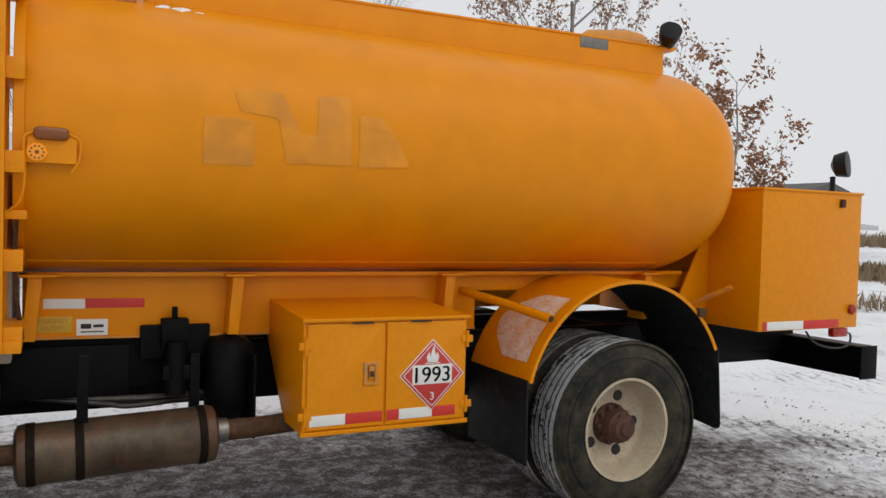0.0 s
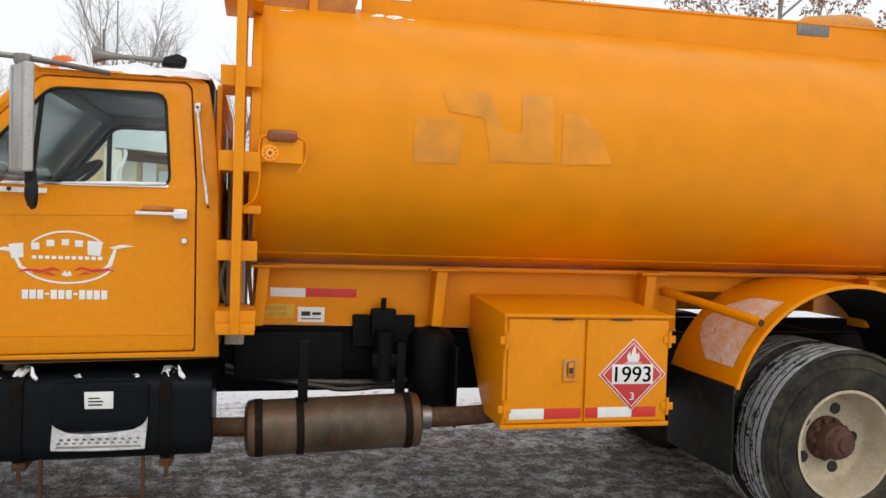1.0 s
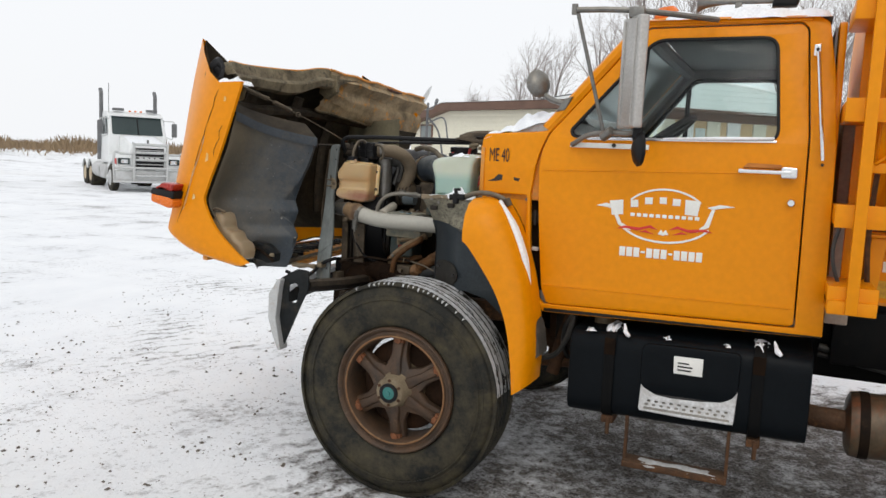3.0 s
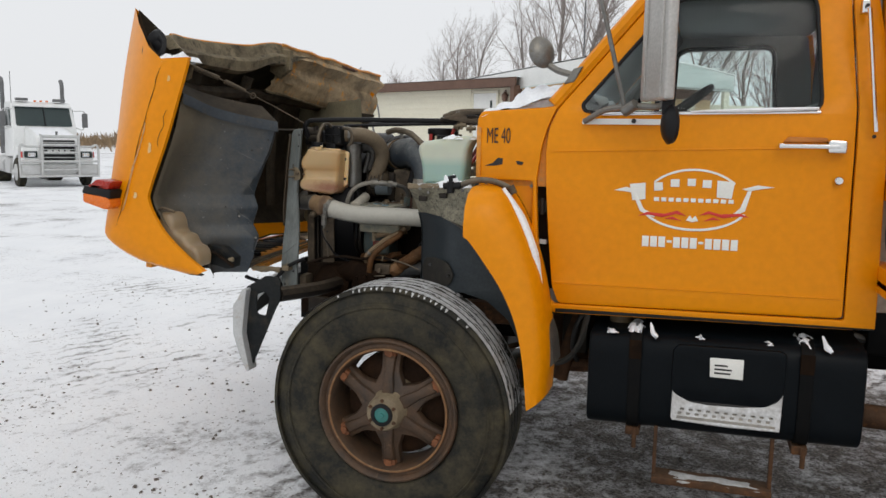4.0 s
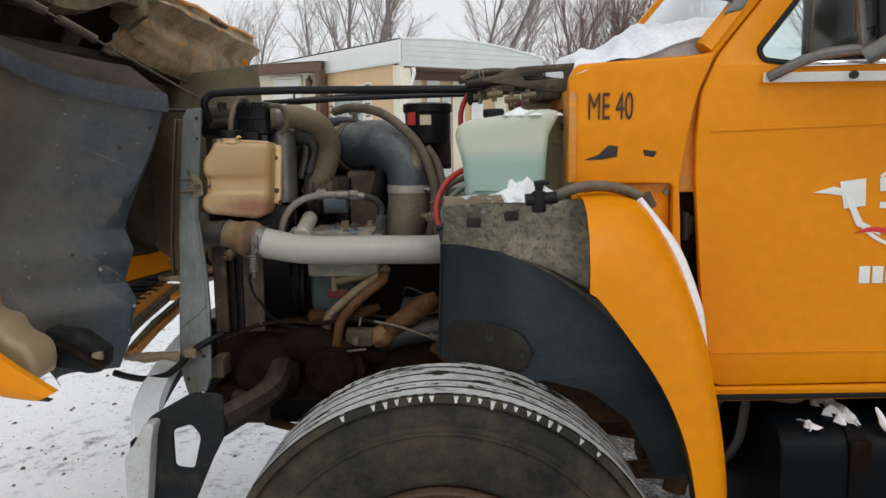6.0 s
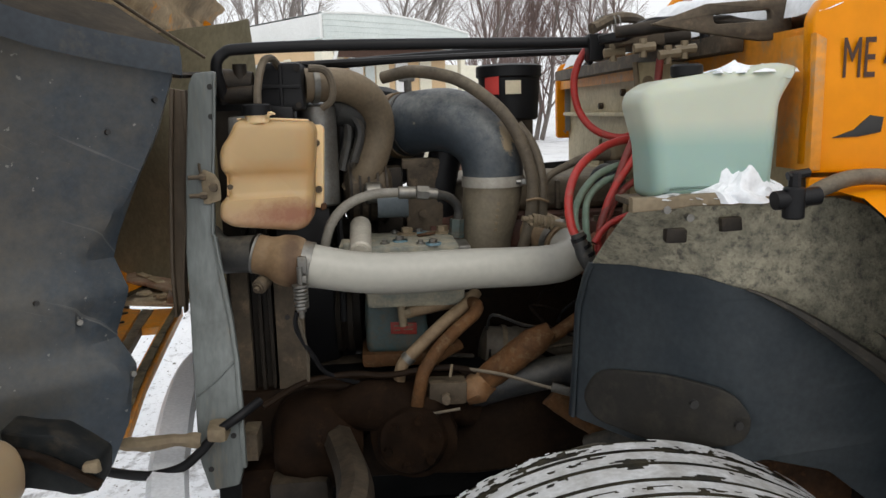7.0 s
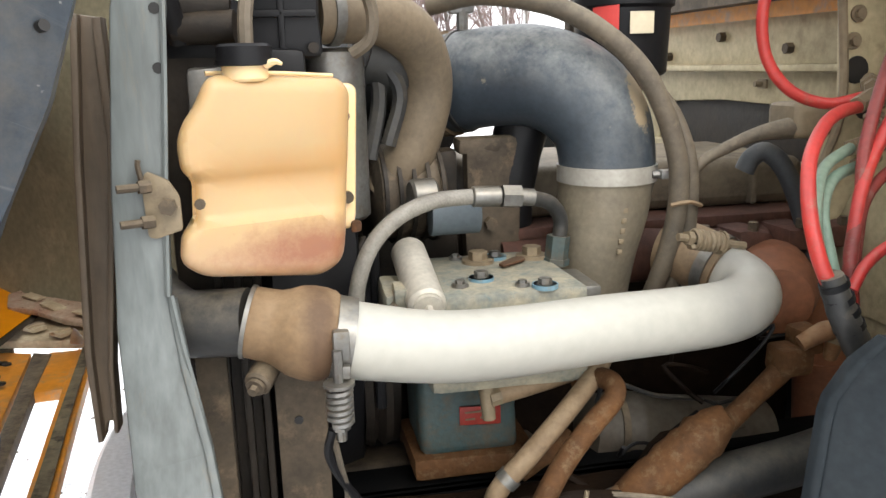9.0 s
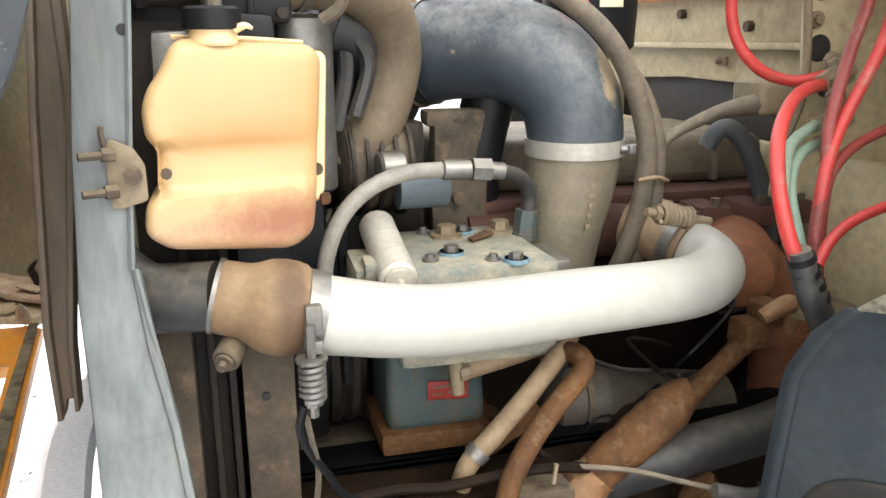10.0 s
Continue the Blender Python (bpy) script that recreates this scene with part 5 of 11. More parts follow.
# ---- rear fender ----
FROST = material("frosted_paint", (0.72, 0.66, 0.62), 0.7, other=(0.70, 0.36, 0.12), amount=1.0, scale=9, fine=60, bump=0.2, dirt=(0.62, 0.20, 0.01), dirt_at=0.60, soft=0.05)
rows = []
for k in range(29):
    a = radians(166 - (166 - 24) * k / 28)
    R = 0.752
    cx, cz = 4.785, 0.70
    p = (cx + R * math.cos(a), cz + R * math.sin(a))
    rows.append([(p[0], -0.20, p[1]), (p[0] - 0.0 * math.cos(a), -0.245, p[1]), (cx + (R + 0.022) * math.cos(a), -0.245, cz + (R + 0.022) * math.sin(a)), (cx + (R + 0.022) * math.cos(a), 0.0, cz + (R + 0.022) * math.sin(a)), (cx + (R + 0.022) * math.cos(a), 0.46, cz + (R + 0.022) * math.sin(a))])
rf = part("rear_fender", grid_mesh(rows), YEL, truck, "round yellow rear fender with snow and rust")
rows = [[(4.79 + 0.747 * math.cos(a), y, 0.70 + 0.747 * math.sin(a)) for y in (-0.24, 0.1, 0.46)] for a in (radians(166 - 142 * k / 28) for k in range(29))]
part("fender_underside", grid_mesh(rows), DARKIN, rf)
part("fender_cross_tube", tube([(3.95, 0.44, 1.36), (4.06, 0.1, 1.31), (4.155, -0.26, 1.255)], 0.028, 10), YEL, rf)
part("tube_end", cyl((4.155, -0.258, 1.256), (4.158, -0.268, 1.254), 0.02, seg=12), RUST, rf)
part("fender_clip", box(5.30, 5.36, -0.27, -0.2, 1.235, 1.29, 0.006), RUST, rf)
rows = [[(4.785 + 0.778 * math.cos(a) + 0.006 * noise.noise(Vector((k, j, 0))), -0.16 + 0.5 * j / 8 * (0.55 + 0.45 * math.sin(math.pi * k / 9)), 0.70 + 0.778 * math.sin(a) + 0.012 * math.sin(math.pi * j / 8) * math.sin(math.pi * k / 9)) for j in range(9)] for k, a in ((k, radians(158 - 36 * k / 9)) for k in range(10))]
part("fender_snow", grid_mesh(rows), FROST, rf)
flap = flat(rounded([(-0.24, 0.55), (0.40, 0.55), (0.40, 1.10), (-0.24, 1.10)], [0.05, 0.05, 0.01, 0.01]), (), 0.012, 0.002)
part("rear_mud_flap", mapped(flap, lambda u, v, w: (5.505 - w + 0.08 * (1.1 - v), u, v - 0.05 + 0.03 * math.sin(u * 5))), DARKIN, rf, "black rubber mud flap")
part("front_mud_flap", mapped(flat(rounded([(-0.235, 0.40), (0.46, 0.40), (0.46, 0.90), (-0.235, 0.90)], 0.01), (), 0.012, 0.002), lambda u, v, w: (4.03 - w - 0.02 * (v - 0.75), u, v + 0.0)), DARKIN, rf)

# ---- side tool box ----
bx = flat([(-0.215, 1.29), (0.50, 1.33), (0.50, 1.10), (0.12, 0.70), (-0.215, 0.70)], (), 0.93, 0.006)
tool = part("tool_box", mapped(bx, lambda u, v, w: (3.165 + w, u, v)), YEL, truck, "yellow steel tool box with two doors and a hazard placard")
for x0, x1 in ((2.72, 3.135), (3.15, 3.615)):
    part("box_door", xz(flat(rounded([(x0, 0.725), (x1, 0.725), (x1, 1.262), (x0, 1.265)], 0.006), (), 0.016, 0.004), -0.222), YEL, tool)
part("box_drip_lip", xz(flat([(2.69, 1.275), (3.645, 1.272), (3.645, 1.290), (2.69, 1.293)], (), 0.03, 0.003), -0.225), YEL, tool)
part("box_bottom_rail", xz(flat([(2.69, 0.695), (3.64, 0.693), (3.64, 0.716), (2.69, 0.718)], (), 0.02, 0.003), -0.222), YEL, tool)
for x, z in ((2.71, 1.155), (2.71, 0.80), (3.625, 1.16), (3.625, 0.80)):
    part("hinge", add(cyl((x, -0.236, z - 0.045), (x, -0.236, z + 0.045), 0.009, seg=8), box(x - 0.035, x + 0.035, -0.236, -0.226, z - 0.02, z + 0.02, 0.003)), YEL, tool)
latch = part("latch", add(xz(flat(rounded([(3.02, 0.94), (3.10, 0.94), (3.10, 1.06), (3.02, 1.06)], 0.008), [rounded([(3.04, 0.955), (3.08, 0.955), (3.08, 1.045), (3.04, 1.045)], 0.008)], 0.014, 0.003), -0.235), box(3.045, 3.075, -0.25, -0.23, 0.975, 1.04, 0.004)), YELDIRT, tool)
part("keyhole_plate", box(3.048, 3.072, -0.252, -0.248, 0.985, 1.015, 0.001), RUST, latch)
for x in (2.95, 3.28):
    part("seal_gap", xz(flat([(x, 1.262), (x + 0.12, 1.261), (x + 0.12, 1.269), (x, 1.270)], (), 0.003, 0.0005), -0.2405), BLACKM, tool)
for name, mat, x0, x1, z0 in (("white_tape", WHITE, 2.735, 2.925, 0.0), ("red_tape", REDT, 2.926, 3.13, 0.0), ("red_tape", REDT, 3.155, 3.225, 0.005), ("white_tape", WHITE, 3.226, 3.42, 0.005), ("red_tape", REDT, 3.421, 3.56, 0.005)):
    part(name, xz(flat([(x0, 0.745), (x1, 0.745), (x1, 0.80), (x0, 0.80)], (), 0.002, 0.0004), -0.2315), mat, tool)
PX, PZ, PY = 3.415, 0.973, -0.2335
pl = part("placard", xz(flat([(PX, PZ - 0.193), (PX + 0.193, PZ), (PX, PZ + 0.193), (PX - 0.193, PZ)], (), 0.003, 0.0006), PY), WHITE, tool, "red diamond hazard placard")
part("placard_field", xz(flat([(PX, PZ - 0.186), (PX + 0.186, PZ), (PX, PZ + 0.186), (PX - 0.186, PZ)], (), 0.002, 0.0003), PY - 0.002), PLACARD, pl)
ring = [(PX, PZ - 0.172), (PX + 0.172, PZ), (PX, PZ + 0.172), (PX - 0.172, PZ)]
part("placard_border", xz(flat(ring, [grown(ring, -0.004)], 0.001, 0.0002), PY - 0.0032), WHITE, pl)
part("number_panel", xz(flat([(PX - 0.118, PZ - 0.05), (PX + 0.118, PZ - 0.05), (PX + 0.118, PZ + 0.055), (PX - 0.118, PZ + 0.055)], (), 0.001, 0.0002), PY - 0.0038), WHITE, pl)
part("placard_number", xz(add(moved(letters("1993", 0.082, 0.205), Matrix.Translation((PX - 0.1025, PZ - 0.038, 0))), moved(letters("1993", 0.082, 0.205), Matrix.Translation((PX - 0.0995, PZ - 0.038, 0)))), PY - 0.0049), BLACKM, pl)
part("placard_class", xz(moved(letters("3", 0.04, 0.024), Matrix.Translation((PX - 0.012, PZ - 0.135, 0))), PY - 0.0042), WHITE, pl)
flame = [(-0.03, 0.0), (0.03, 0.0), (0.038, 0.028), (0.028, 0.055), (0.02, 0.035), (0.012, 0.06), (0.008, 0.09), (-0.006, 0.065), (-0.014, 0.03), (-0.022, 0.058), (-0.037, 0.03)]
part("placard_flame", xz(flat([(PX + a, PZ + 0.068 + b) for a, b in flame], (), 0.001, 0.0002), PY - 0.0042), WHITE, pl)
part("flame_base", xz(flat([(PX - 0.045, PZ + 0.06), (PX + 0.045, PZ + 0.06), (PX + 0.045, PZ + 0.065), (PX - 0.045, PZ + 0.065)], (), 0.001, 0.0002), PY - 0.0042), WHITE, pl)

# ---- rear cabinet, bumper ----
rb = part("rear_cabinet", box(5.97, 7.01, -0.15, 2.15, 1.098, 2.098, 0.012), YEL, truck, "square yellow rear cabinet")
part("cabinet_top_lip", box(5.96, 7.02, -0.16, 2.16, 2.088, 2.106, 0.004), YEL, rb)
part("cabinet_gusset", xz(flat([(5.62, 1.15), (5.97, 1.15), (5.97, 1.85)], (), 0.02, 0.003), 0.35), YEL, rb)
for mat, x0, x1 in ((REDT, 6.01, 6.05), (WHITE, 6.052, 6.42), (REDT, 6.422, 6.80)):
    part("tape", xz(flat([(x0, 1.105), (x1, 1.105), (x1, 1.165), (x0, 1.165)], (), 0.002, 0.0004), -0.152), mat, rb)
part("tail_lamp", lathe([(0, 0.035), (0.015, 0.037), (0.025, 0.03), (0.03, 0.003)], (6.93, -0.152, 1.235), (0, -1, 0), 18), REDLENS, rb)
part("cabinet_catch", box(6.76, 6.80, -0.175, -0.15, 1.99, 2.05, 0.004), RUST, rb)
part("cabinet_snow", mound(5.99, 7.0, -0.13, 2.1, 2.10, 0.02, 17, 24, 24), SNOW, rb)
cl = part("rear_lamp_stalk", cyl((7.0, 0.1, 2.09), (7.0, 0.1, 2.24), 0.02, seg=8), BLACKPL, rb)
part("rear_lamp", moved(lathe([(0, 0.02), (0.03, 0.085), (0.10, 0.10), (0.12, 0.102), (0.122, 0.085)], (0, 0, 0), (0, 0, 1), 22), pose(7.03, 0.14, 2.325, 84, 0, 25)), BLACKPL, cl, "round black lamp on the rear cabinet")
bump = part("rear_bumper", add(box(7.13, 7.16, -0.2, 2.2, 0.72, 0.95, 0.004), add(box(7.0, 7.16, -0.2, 2.2, 0.935, 0.95, 0.003), box(7.0, 7.16, -0.2, 2.2, 0.72, 0.735, 0.003))), BLACKP, truck, "black channel step bumper at the rear")
part("step_tread", box(7.0, 7.15, -0.18, 2.18, 0.951, 0.958, 0.002), DARKIRON, bump)
part("bumper_end", box(6.99, 7.17, -0.215, -0.2, 0.71, 0.96, 0.003), BLACKP, bump)
part("tail_frame", box(5.6, 7.12, 0.50, 0.62, 0.84, 1.08, 0.006), BLACKP, truck)
part("trailer_lamp", xz(flat(rounded([(6.76, 1.03), (6.92, 1.03), (6.92, 1.095), (6.76, 1.095)], 0.01), (), 0.05, 0.008), -0.12), REDLENS, bump)
part("lamp_cable", tube([(6.92, -0.10, 1.06), (6.98, -0.12, 1.04), (6.96, -0.12, 0.96), (6.82, -0.1, 0.94), (6.68, -0.05, 0.98), (6.64, 0.0, 1.06)], 0.008, 6), HOSEDK, bump)
part("cabinet_brace", tube([(5.62, 0.45, 1.15), (5.86, 0.0, 1.40)], 0.018, 6), YELDIRT, truck)

# ---- fuel tank under the cab, steps ----
ft = flat(rounded([(-0.06, 0.545), (0.48, 0.545), (0.48, 0.955), (-0.06, 0.955)], 0.09, 6), (), 1.07, 0.012)
fuel = part("fuel_tank", mapped(ft, lambda u, v, w: (0.725 + w, u, v + 0.012 * w)), NAVY, truck, "black fuel tank with a snowy step under the cab")
for x in (0.385, 1.045):
    part("tank_strap", mapped(flat(grown(rounded([(-0.06, 0.545), (0.48, 0.545), (0.48, 0.955), (-0.06, 0.955)], 0.09, 6), 0.009), [rounded([(-0.06, 0.545), (0.48, 0.545), (0.48, 0.955), (-0.06, 0.955)], 0.09, 6)], 0.05, 0.003), lambda u, v, w: (x + w, u, v + 0.012 * (x - 0.725))), BLACKP, fuel)
    part("strap_bracket", box(x - 0.03, x + 0.03, -0.02, 0.5, 0.50, 0.54, 0.008), RUST, fuel)
    part("strap_bolt", cyl((x + 0.01, -0.05, 0.545), (x + 0.01, -0.05, 0.46), 0.010, seg=8), RUST, fuel)
    part("strap_snow", rough(mound(x - 0.03, x + 0.02, -0.02, 0.20, 0.955, 0.030, x * 5, 8, 8), 0.008, 30), SNOW, fuel)
    part("strap_snow", rough(tube([(x + 0.055, -0.02, 1.0), (x + 0.065, -0.045, 0.965), (x + 0.085, -0.055, 0.945)], [0.004, 0.012, 0.009], 7), 0.004, 50), SNOW, fuel)
    part("strap_end", rough(box(x - 0.026, x + 0.026, -0.072, -0.06, 0.85, 0.93, 0.004), 0.003, 40), GEARR, fuel)
for x, w in ((0.26, 0.035), (0.63, 0.018), (0.90, 0.015)):
    part("tank_snow", rough(mound(x, x + w, -0.03, 0.02, 0.950, 0.014, x * 9, 6, 6), 0.003, 60), SNOW, fuel)
recess = rounded([(0.540, 0.905), (0.538, 0.73), (0.60, 0.695), (0.90, 0.700), (0.962, 0.745), (0.966, 0.92), (0.945, 0.932), (0.56, 0.925)], 0.03)
part("step_panel", xz(flat(grown(recess, 0.004), (), 0.03, 0.01), -0.06), NAVY, fuel)
stp = part("step_tread", moved(box(-0.205, 0.205, -0.03, 0.030, -0.004, 0.004, 0.003), pose(0.752, -0.078, 0.648, 62, 0, 0)), GREYMETAL, fuel, "perforated metal step edged with snow")
crust = rounded([(0.540, 0.620), (0.958, 0.618), (0.966, 0.770), (0.945, 0.725), (0.90, 0.702), (0.80, 0.690), (0.68, 0.686), (0.61, 0.692), (0.57, 0.712), (0.541, 0.750)], 0.006)
slot = [rounded([(0.566 + 0.034 * k + 0.010 * j, 0.640 + 0.016 * j), (0.582 + 0.034 * k + 0.010 * j, 0.640 + 0.016 * j), (0.582 + 0.034 * k + 0.010 * j, 0.650 + 0.016 * j), (0.566 + 0.034 * k + 0.010 * j, 0.650 + 0.016 * j)], 0.004, 2) for j in range(2) for k in range(11)]
part("step_snow", mapped(flat(crust, slot + [[(0.565, 0.626), (0.94, 0.624), (0.94, 0.632), (0.565, 0.634)]], 0.012, 0.003), lambda u, v, w: (u, -0.090 + 0.25 * (v - 0.62) - w, v)), SNOWD, stp)
part("step_back", xz(flat([(0.548, 0.622), (0.95, 0.620), (0.95, 0.70), (0.548, 0.70)], (), 0.006, 0.001), -0.070), BLACKM, stp)
part("step_lip", tube([(0.545, -0.096, 0.619), (0.75, -0.098, 0.616), (0.957, -0.096, 0.617)], [0.004, 0.006, 0.004], 6), SNOWD, stp)
part("tank_sticker", xz(flat([(0.684, 0.807), (0.810, 0.806), (0.810, 0.889), (0.681, 0.887)], (), 0.002, 0.0004), -0.0765), WHITE, fuel, "white sticker with dark bars")
bm = blank()
for k in range(3):
    add(bm, flat([(0.700, 0.822 + 0.016 * k), (0.700 + (0.062, 0.066, 0.05)[k], 0.822 + 0.016 * k), (0.700 + (0.062, 0.066, 0.05)[k], 0.829 + 0.016 * k), (0.700, 0.829 + 0.016 * k)], (), 0.001, 0.0002))
part("sticker_bars", xz(bm, -0.0782), BLACKM, fuel)
part("filler_cap", cyl((0.30, 0.2, 0.94), (0.30, 0.2, 1.0), 0.05, seg=18, bev=0.008), TAN, fuel)
part("tank_line", tube([(0.2, 0.3, 1.0), (0.12, 0.2, 0.95), (0.08, 0.25, 0.8), (0.1, 0.4, 0.65)], 0.012, 6), HOSEDK, fuel)
low = part("lower_step", add(add(box(0.475, 0.49, -0.03, 0.0, 0.33, 0.56, 0.003), box(0.935, 0.95, -0.03, 0.0, 0.34, 0.56, 0.003)), moved(box(0.475, 0.95, -0.06, 0.05, 0.315, 0.345, 0.004), Matrix())), RUST, truck, "rusty hanging step with a little snow")
part("step_snow", mound(0.50, 0.93, -0.055, 0.04, 0.343, 0.012, 21, 20, 6), SNOWD, low)

# ---- exhaust, air tank ----
muf = part("muffler", lathe([(0, 0.05), (0.005, 0.11), (0.02, 0.142), (0.05, 0.148), (0.06, 0.145), (0.88, 0.145), (0.89, 0.148), (0.92, 0.142), (0.935, 0.11), (0.94, 0.05)], (1.415, 0.16, 0.632), (1, 0, 0.03), 36), MUFF, truck, "heat-stained muffler")
for x in (1.49, 1.70, 2.27):
    part("muffler_band", lathe([(-0.02, 0.146), (-0.02, 0.150), (0.02, 0.150), (0.02, 0.146)], (x, 0.16, 0.636 + 0.03 * (x - 1.55)), (1, 0, 0.03), 36, closed=True), GRIMESHADE, muf)
part("muffler_hanger", box(1.685, 1.735, 0.1, 0.14, 0.78, 1.1, 0.004), BLACKP, muf)
part("exhaust_pipe", tube([(-0.2, 0.45, 0.8), (0.6, 0.5, 0.64), (1.2, 0.2, 0.64), (1.44, 0.12, 0.65)], 0.05, 12), RUST, muf)
part("exhaust_tail", tube([(2.31, 0.12, 0.677), (2.6, 0.13, 0.68), (3.1, 0.2, 0.70), (3.9, 0.4, 0.72)], 0.055, 12), RUST, muf)
part("pipe_clamp", lathe([(-0.02, 0.058), (-0.02, 0.064), (0.03, 0.064), (0.03, 0.058)], (2.37, 0.12, 0.679), (1, 0, 0), 20, closed=True), GREYMETAL, muf)
air = part("air_tank", moved(lathe([(0, 0.03), (0.02, 0.10), (0.06, 0.13), (0.40, 0.13), (0.44, 0.10), (0.46, 0.03)], (0, 0, 0), (0, 0, 1), 24), pose(2.46, 0.40, 0.68)), BLACKP, truck, "black canister beside the frame")
part("tank_ledge", box(2.32, 2.58, 0.2, 0.55, 0.64, 0.67, 0.004), SNOWD, air)
part("ledge_plate", box(2.55, 2.565, 0.18, 0.56, 0.60, 1.05, 0.003), BLACKP, air)
valve = part("valve_block", add(box(2.0, 2.36, 0.42, 0.47, 1.02, 1.20, 0.005), add(box(2.10, 2.24, 0.36, 0.44, 1.08, 1.24, 0.012), cyl((2.17, 0.40, 1.22), (2.17, 0.40, 1.30), 0.016, seg=8))), BLACKP, truck, "black valve block on the sill")
part("valve_body", add(cyl((2.17, 0.34, 0.84), (2.17, 0.34, 1.12), 0.055, seg=14), box(2.10, 2.24, 0.3, 0.42, 0.92, 1.0, 0.01)), BLACKP, valve)
part("cross_brace", box(2.24, 2.29, 0.3, 0.36, 0.70, 1.06, 0.004), BLACKP, valve)
part("frame_cover", box(1.45, 2.6, 0.50, 0.55, 0.86, 1.14, 0.006), BLACKP, truck)
part("battery_box", box(1.35, 1.95, 0.45, 0.56, 0.83, 1.1, 0.01), BLACKP, truck)
part("frame_hose", tube([(1.3, 0.5, 0.9), (1.7, 0.48, 0.82), (2.2, 0.47, 0.80), (2.6, 0.5, 0.84)], 0.02, 8), HOSEDK, truck)
part("frame_hose", tube([(1.3, 0.52, 0.86), (1.8, 0.46, 0.79), (2.0, 0.44, 0.77), (2.5, 0.5, 0.80)], 0.014, 8), HOSEDK, truck)
# under the cab, behind the front wheel
part("steering_box", box(-0.05, 0.15, 0.42, 0.58, 0.62, 0.95, 0.03), RUST, truck)
part("cab_mount", box(0.02, 0.14, 0.3, 0.58, 0.75, 1.0, 0.02), DARKIRON, truck)
part("shock_absorber", cyl((0.02, 0.3, 0.62), (0.10, 0.34, 1.02), 0.035, seg=12), RUST, truck)
part("lower_link", tube([(-0.2, 0.35, 0.66), (0.1, 0.35, 0.68), (0.3, 0.4, 0.7)], 0.03, 8), RUST, truck)
part("underside_clutter", rough(box(-0.05, 1.25, 0.5, 1.5, 0.86, 1.03, 0.03, 3), 0.02, 9), DARKIRON, truck)
part("brake_hose", tube([(0.16, 0.12, 0.98), (0.13, 0.10, 0.85), (0.05, 0.14, 0.75), (-0.1, 0.2, 0.72)], 0.014, 6), HOSEDK, truck)


# ---- tilted hood ----
ORIGIN.xyz = (0, 0, 0)
arch_edge = [(-1.618, 2.095), (-1.655, 1.99), (-1.755, 1.72), (-1.846, 1.508), (-1.858, 1.43), (-1.785, 1.302), (-1.668, 1.195), (-1.56, 1.122)]
shoulder = [(-1.765, 2.09), (-1.84, 1.91), (-1.915, 1.70), (-2.01, 1.43), (-2.055, 1.31), (-2.065, 1.24), (-1.88, 1.155), (-1.60, 1.103)]
crest = [(-2.135, 2.375), (-2.19, 2.16), (-2.23, 1.98), (-2.28, 1.70), (-2.31, 1.48), (-2.32, 1.29), (-2.17, 1.14), (-1.95, 1.085)]
ae, se, ce = (smoothed([(a, b, 0) for a, b in q], 4) for q in (arch_edge, shoulder, crest))
N = 28


def hood_row(t, inset=0.0):
    a, s, c = along(ae, t), along(se, t), along(ce, t)
    half = [(a.x, -0.242, a.y), (a.x, -0.262, a.y), (a.x * 0.55 + s.x * 0.45, -0.272, a.y * 0.55 + s.y * 0.45), (s.x, -0.262, s.y), (s.x * 0.8 + c.x * 0.2 - 0.01, -0.235, s.y * 0.8 + c.y * 0.2), (s.x * 0.35 + c.x * 0.65, -0.10, s.y * 0.35 + c.y * 0.65), (c.x, 0.04, c.y)]
    b = 0.05 * math.sin(math.pi * min(1, t * 1.3))
    f = (1 - t) ** 3
    mid = [(c.x - 0.01 - b * 0.3 + 0.09 * f, 0.22, c.y - 0.155 * f), (c.x - b * 0.7 + 0.15 * f, 0.55, c.y + 0.03 - 0.165 * f), (c.x - b + 0.20 * f, MID, c.y + 0.06 - 0.145 * f)]
    left = half + mid
    row = left + [(x, 2 * MID - y, z) for x, y, z in left[-2:2:-1]]
    if inset:
        row = [(x + inset * 0.8, MID + (y - MID) * (1 - inset * 0.6), z - inset * 0.4) for x, y, z in row]
    return row


CHANNEL = material("dusty_olive_channel", (0.215, 0.175, 0.108), 0.75, other=(0.060, 0.048, 0.030), amount=1.0, scale=7, fine=80, bump=0.3, dirt=(0.018, 0.015, 0.011), dirt_at=0.60, soft=0.08, spec=0.25)
FARPAN = material("scraped_far_panel", (0.40, 0.30, 0.175), 0.7, other=(0.11, 0.082, 0.047), amount=1.0, scale=5, fine=70, bump=0.2, dirt=(0.60, 0.24, 0.02), dirt_at=0.60, soft=0.05, spec=0.25)
FLAKE = material("rusty_flaked_paint", (0.34, 0.20, 0.13), 0.75, other=(0.42, 0.34, 0.25), amount=1.0, scale=18, fine=120, bump=0.4, dirt=(0.13, 0.04, 0.02), dirt_at=0.60, soft=0.04)
OLIVE = material("olive_inner_wall", (0.26, 0.235, 0.155), 0.7, other=(0.16, 0.145, 0.10), amount=0.9, scale=2.5, fine=60, bump=0.1, dirt=(0.33, 0.30, 0.21), dirt_at=0.63, soft=0.12, spec=0.25)
PLATET = material("flaked_plate_paint", (0.46, 0.38, 0.26), 0.65, other=(0.30, 0.22, 0.13), amount=1.0, scale=12, fine=110, bump=0.2, dirt=(0.20, 0.075, 0.035), dirt_at=0.66, soft=0.04)
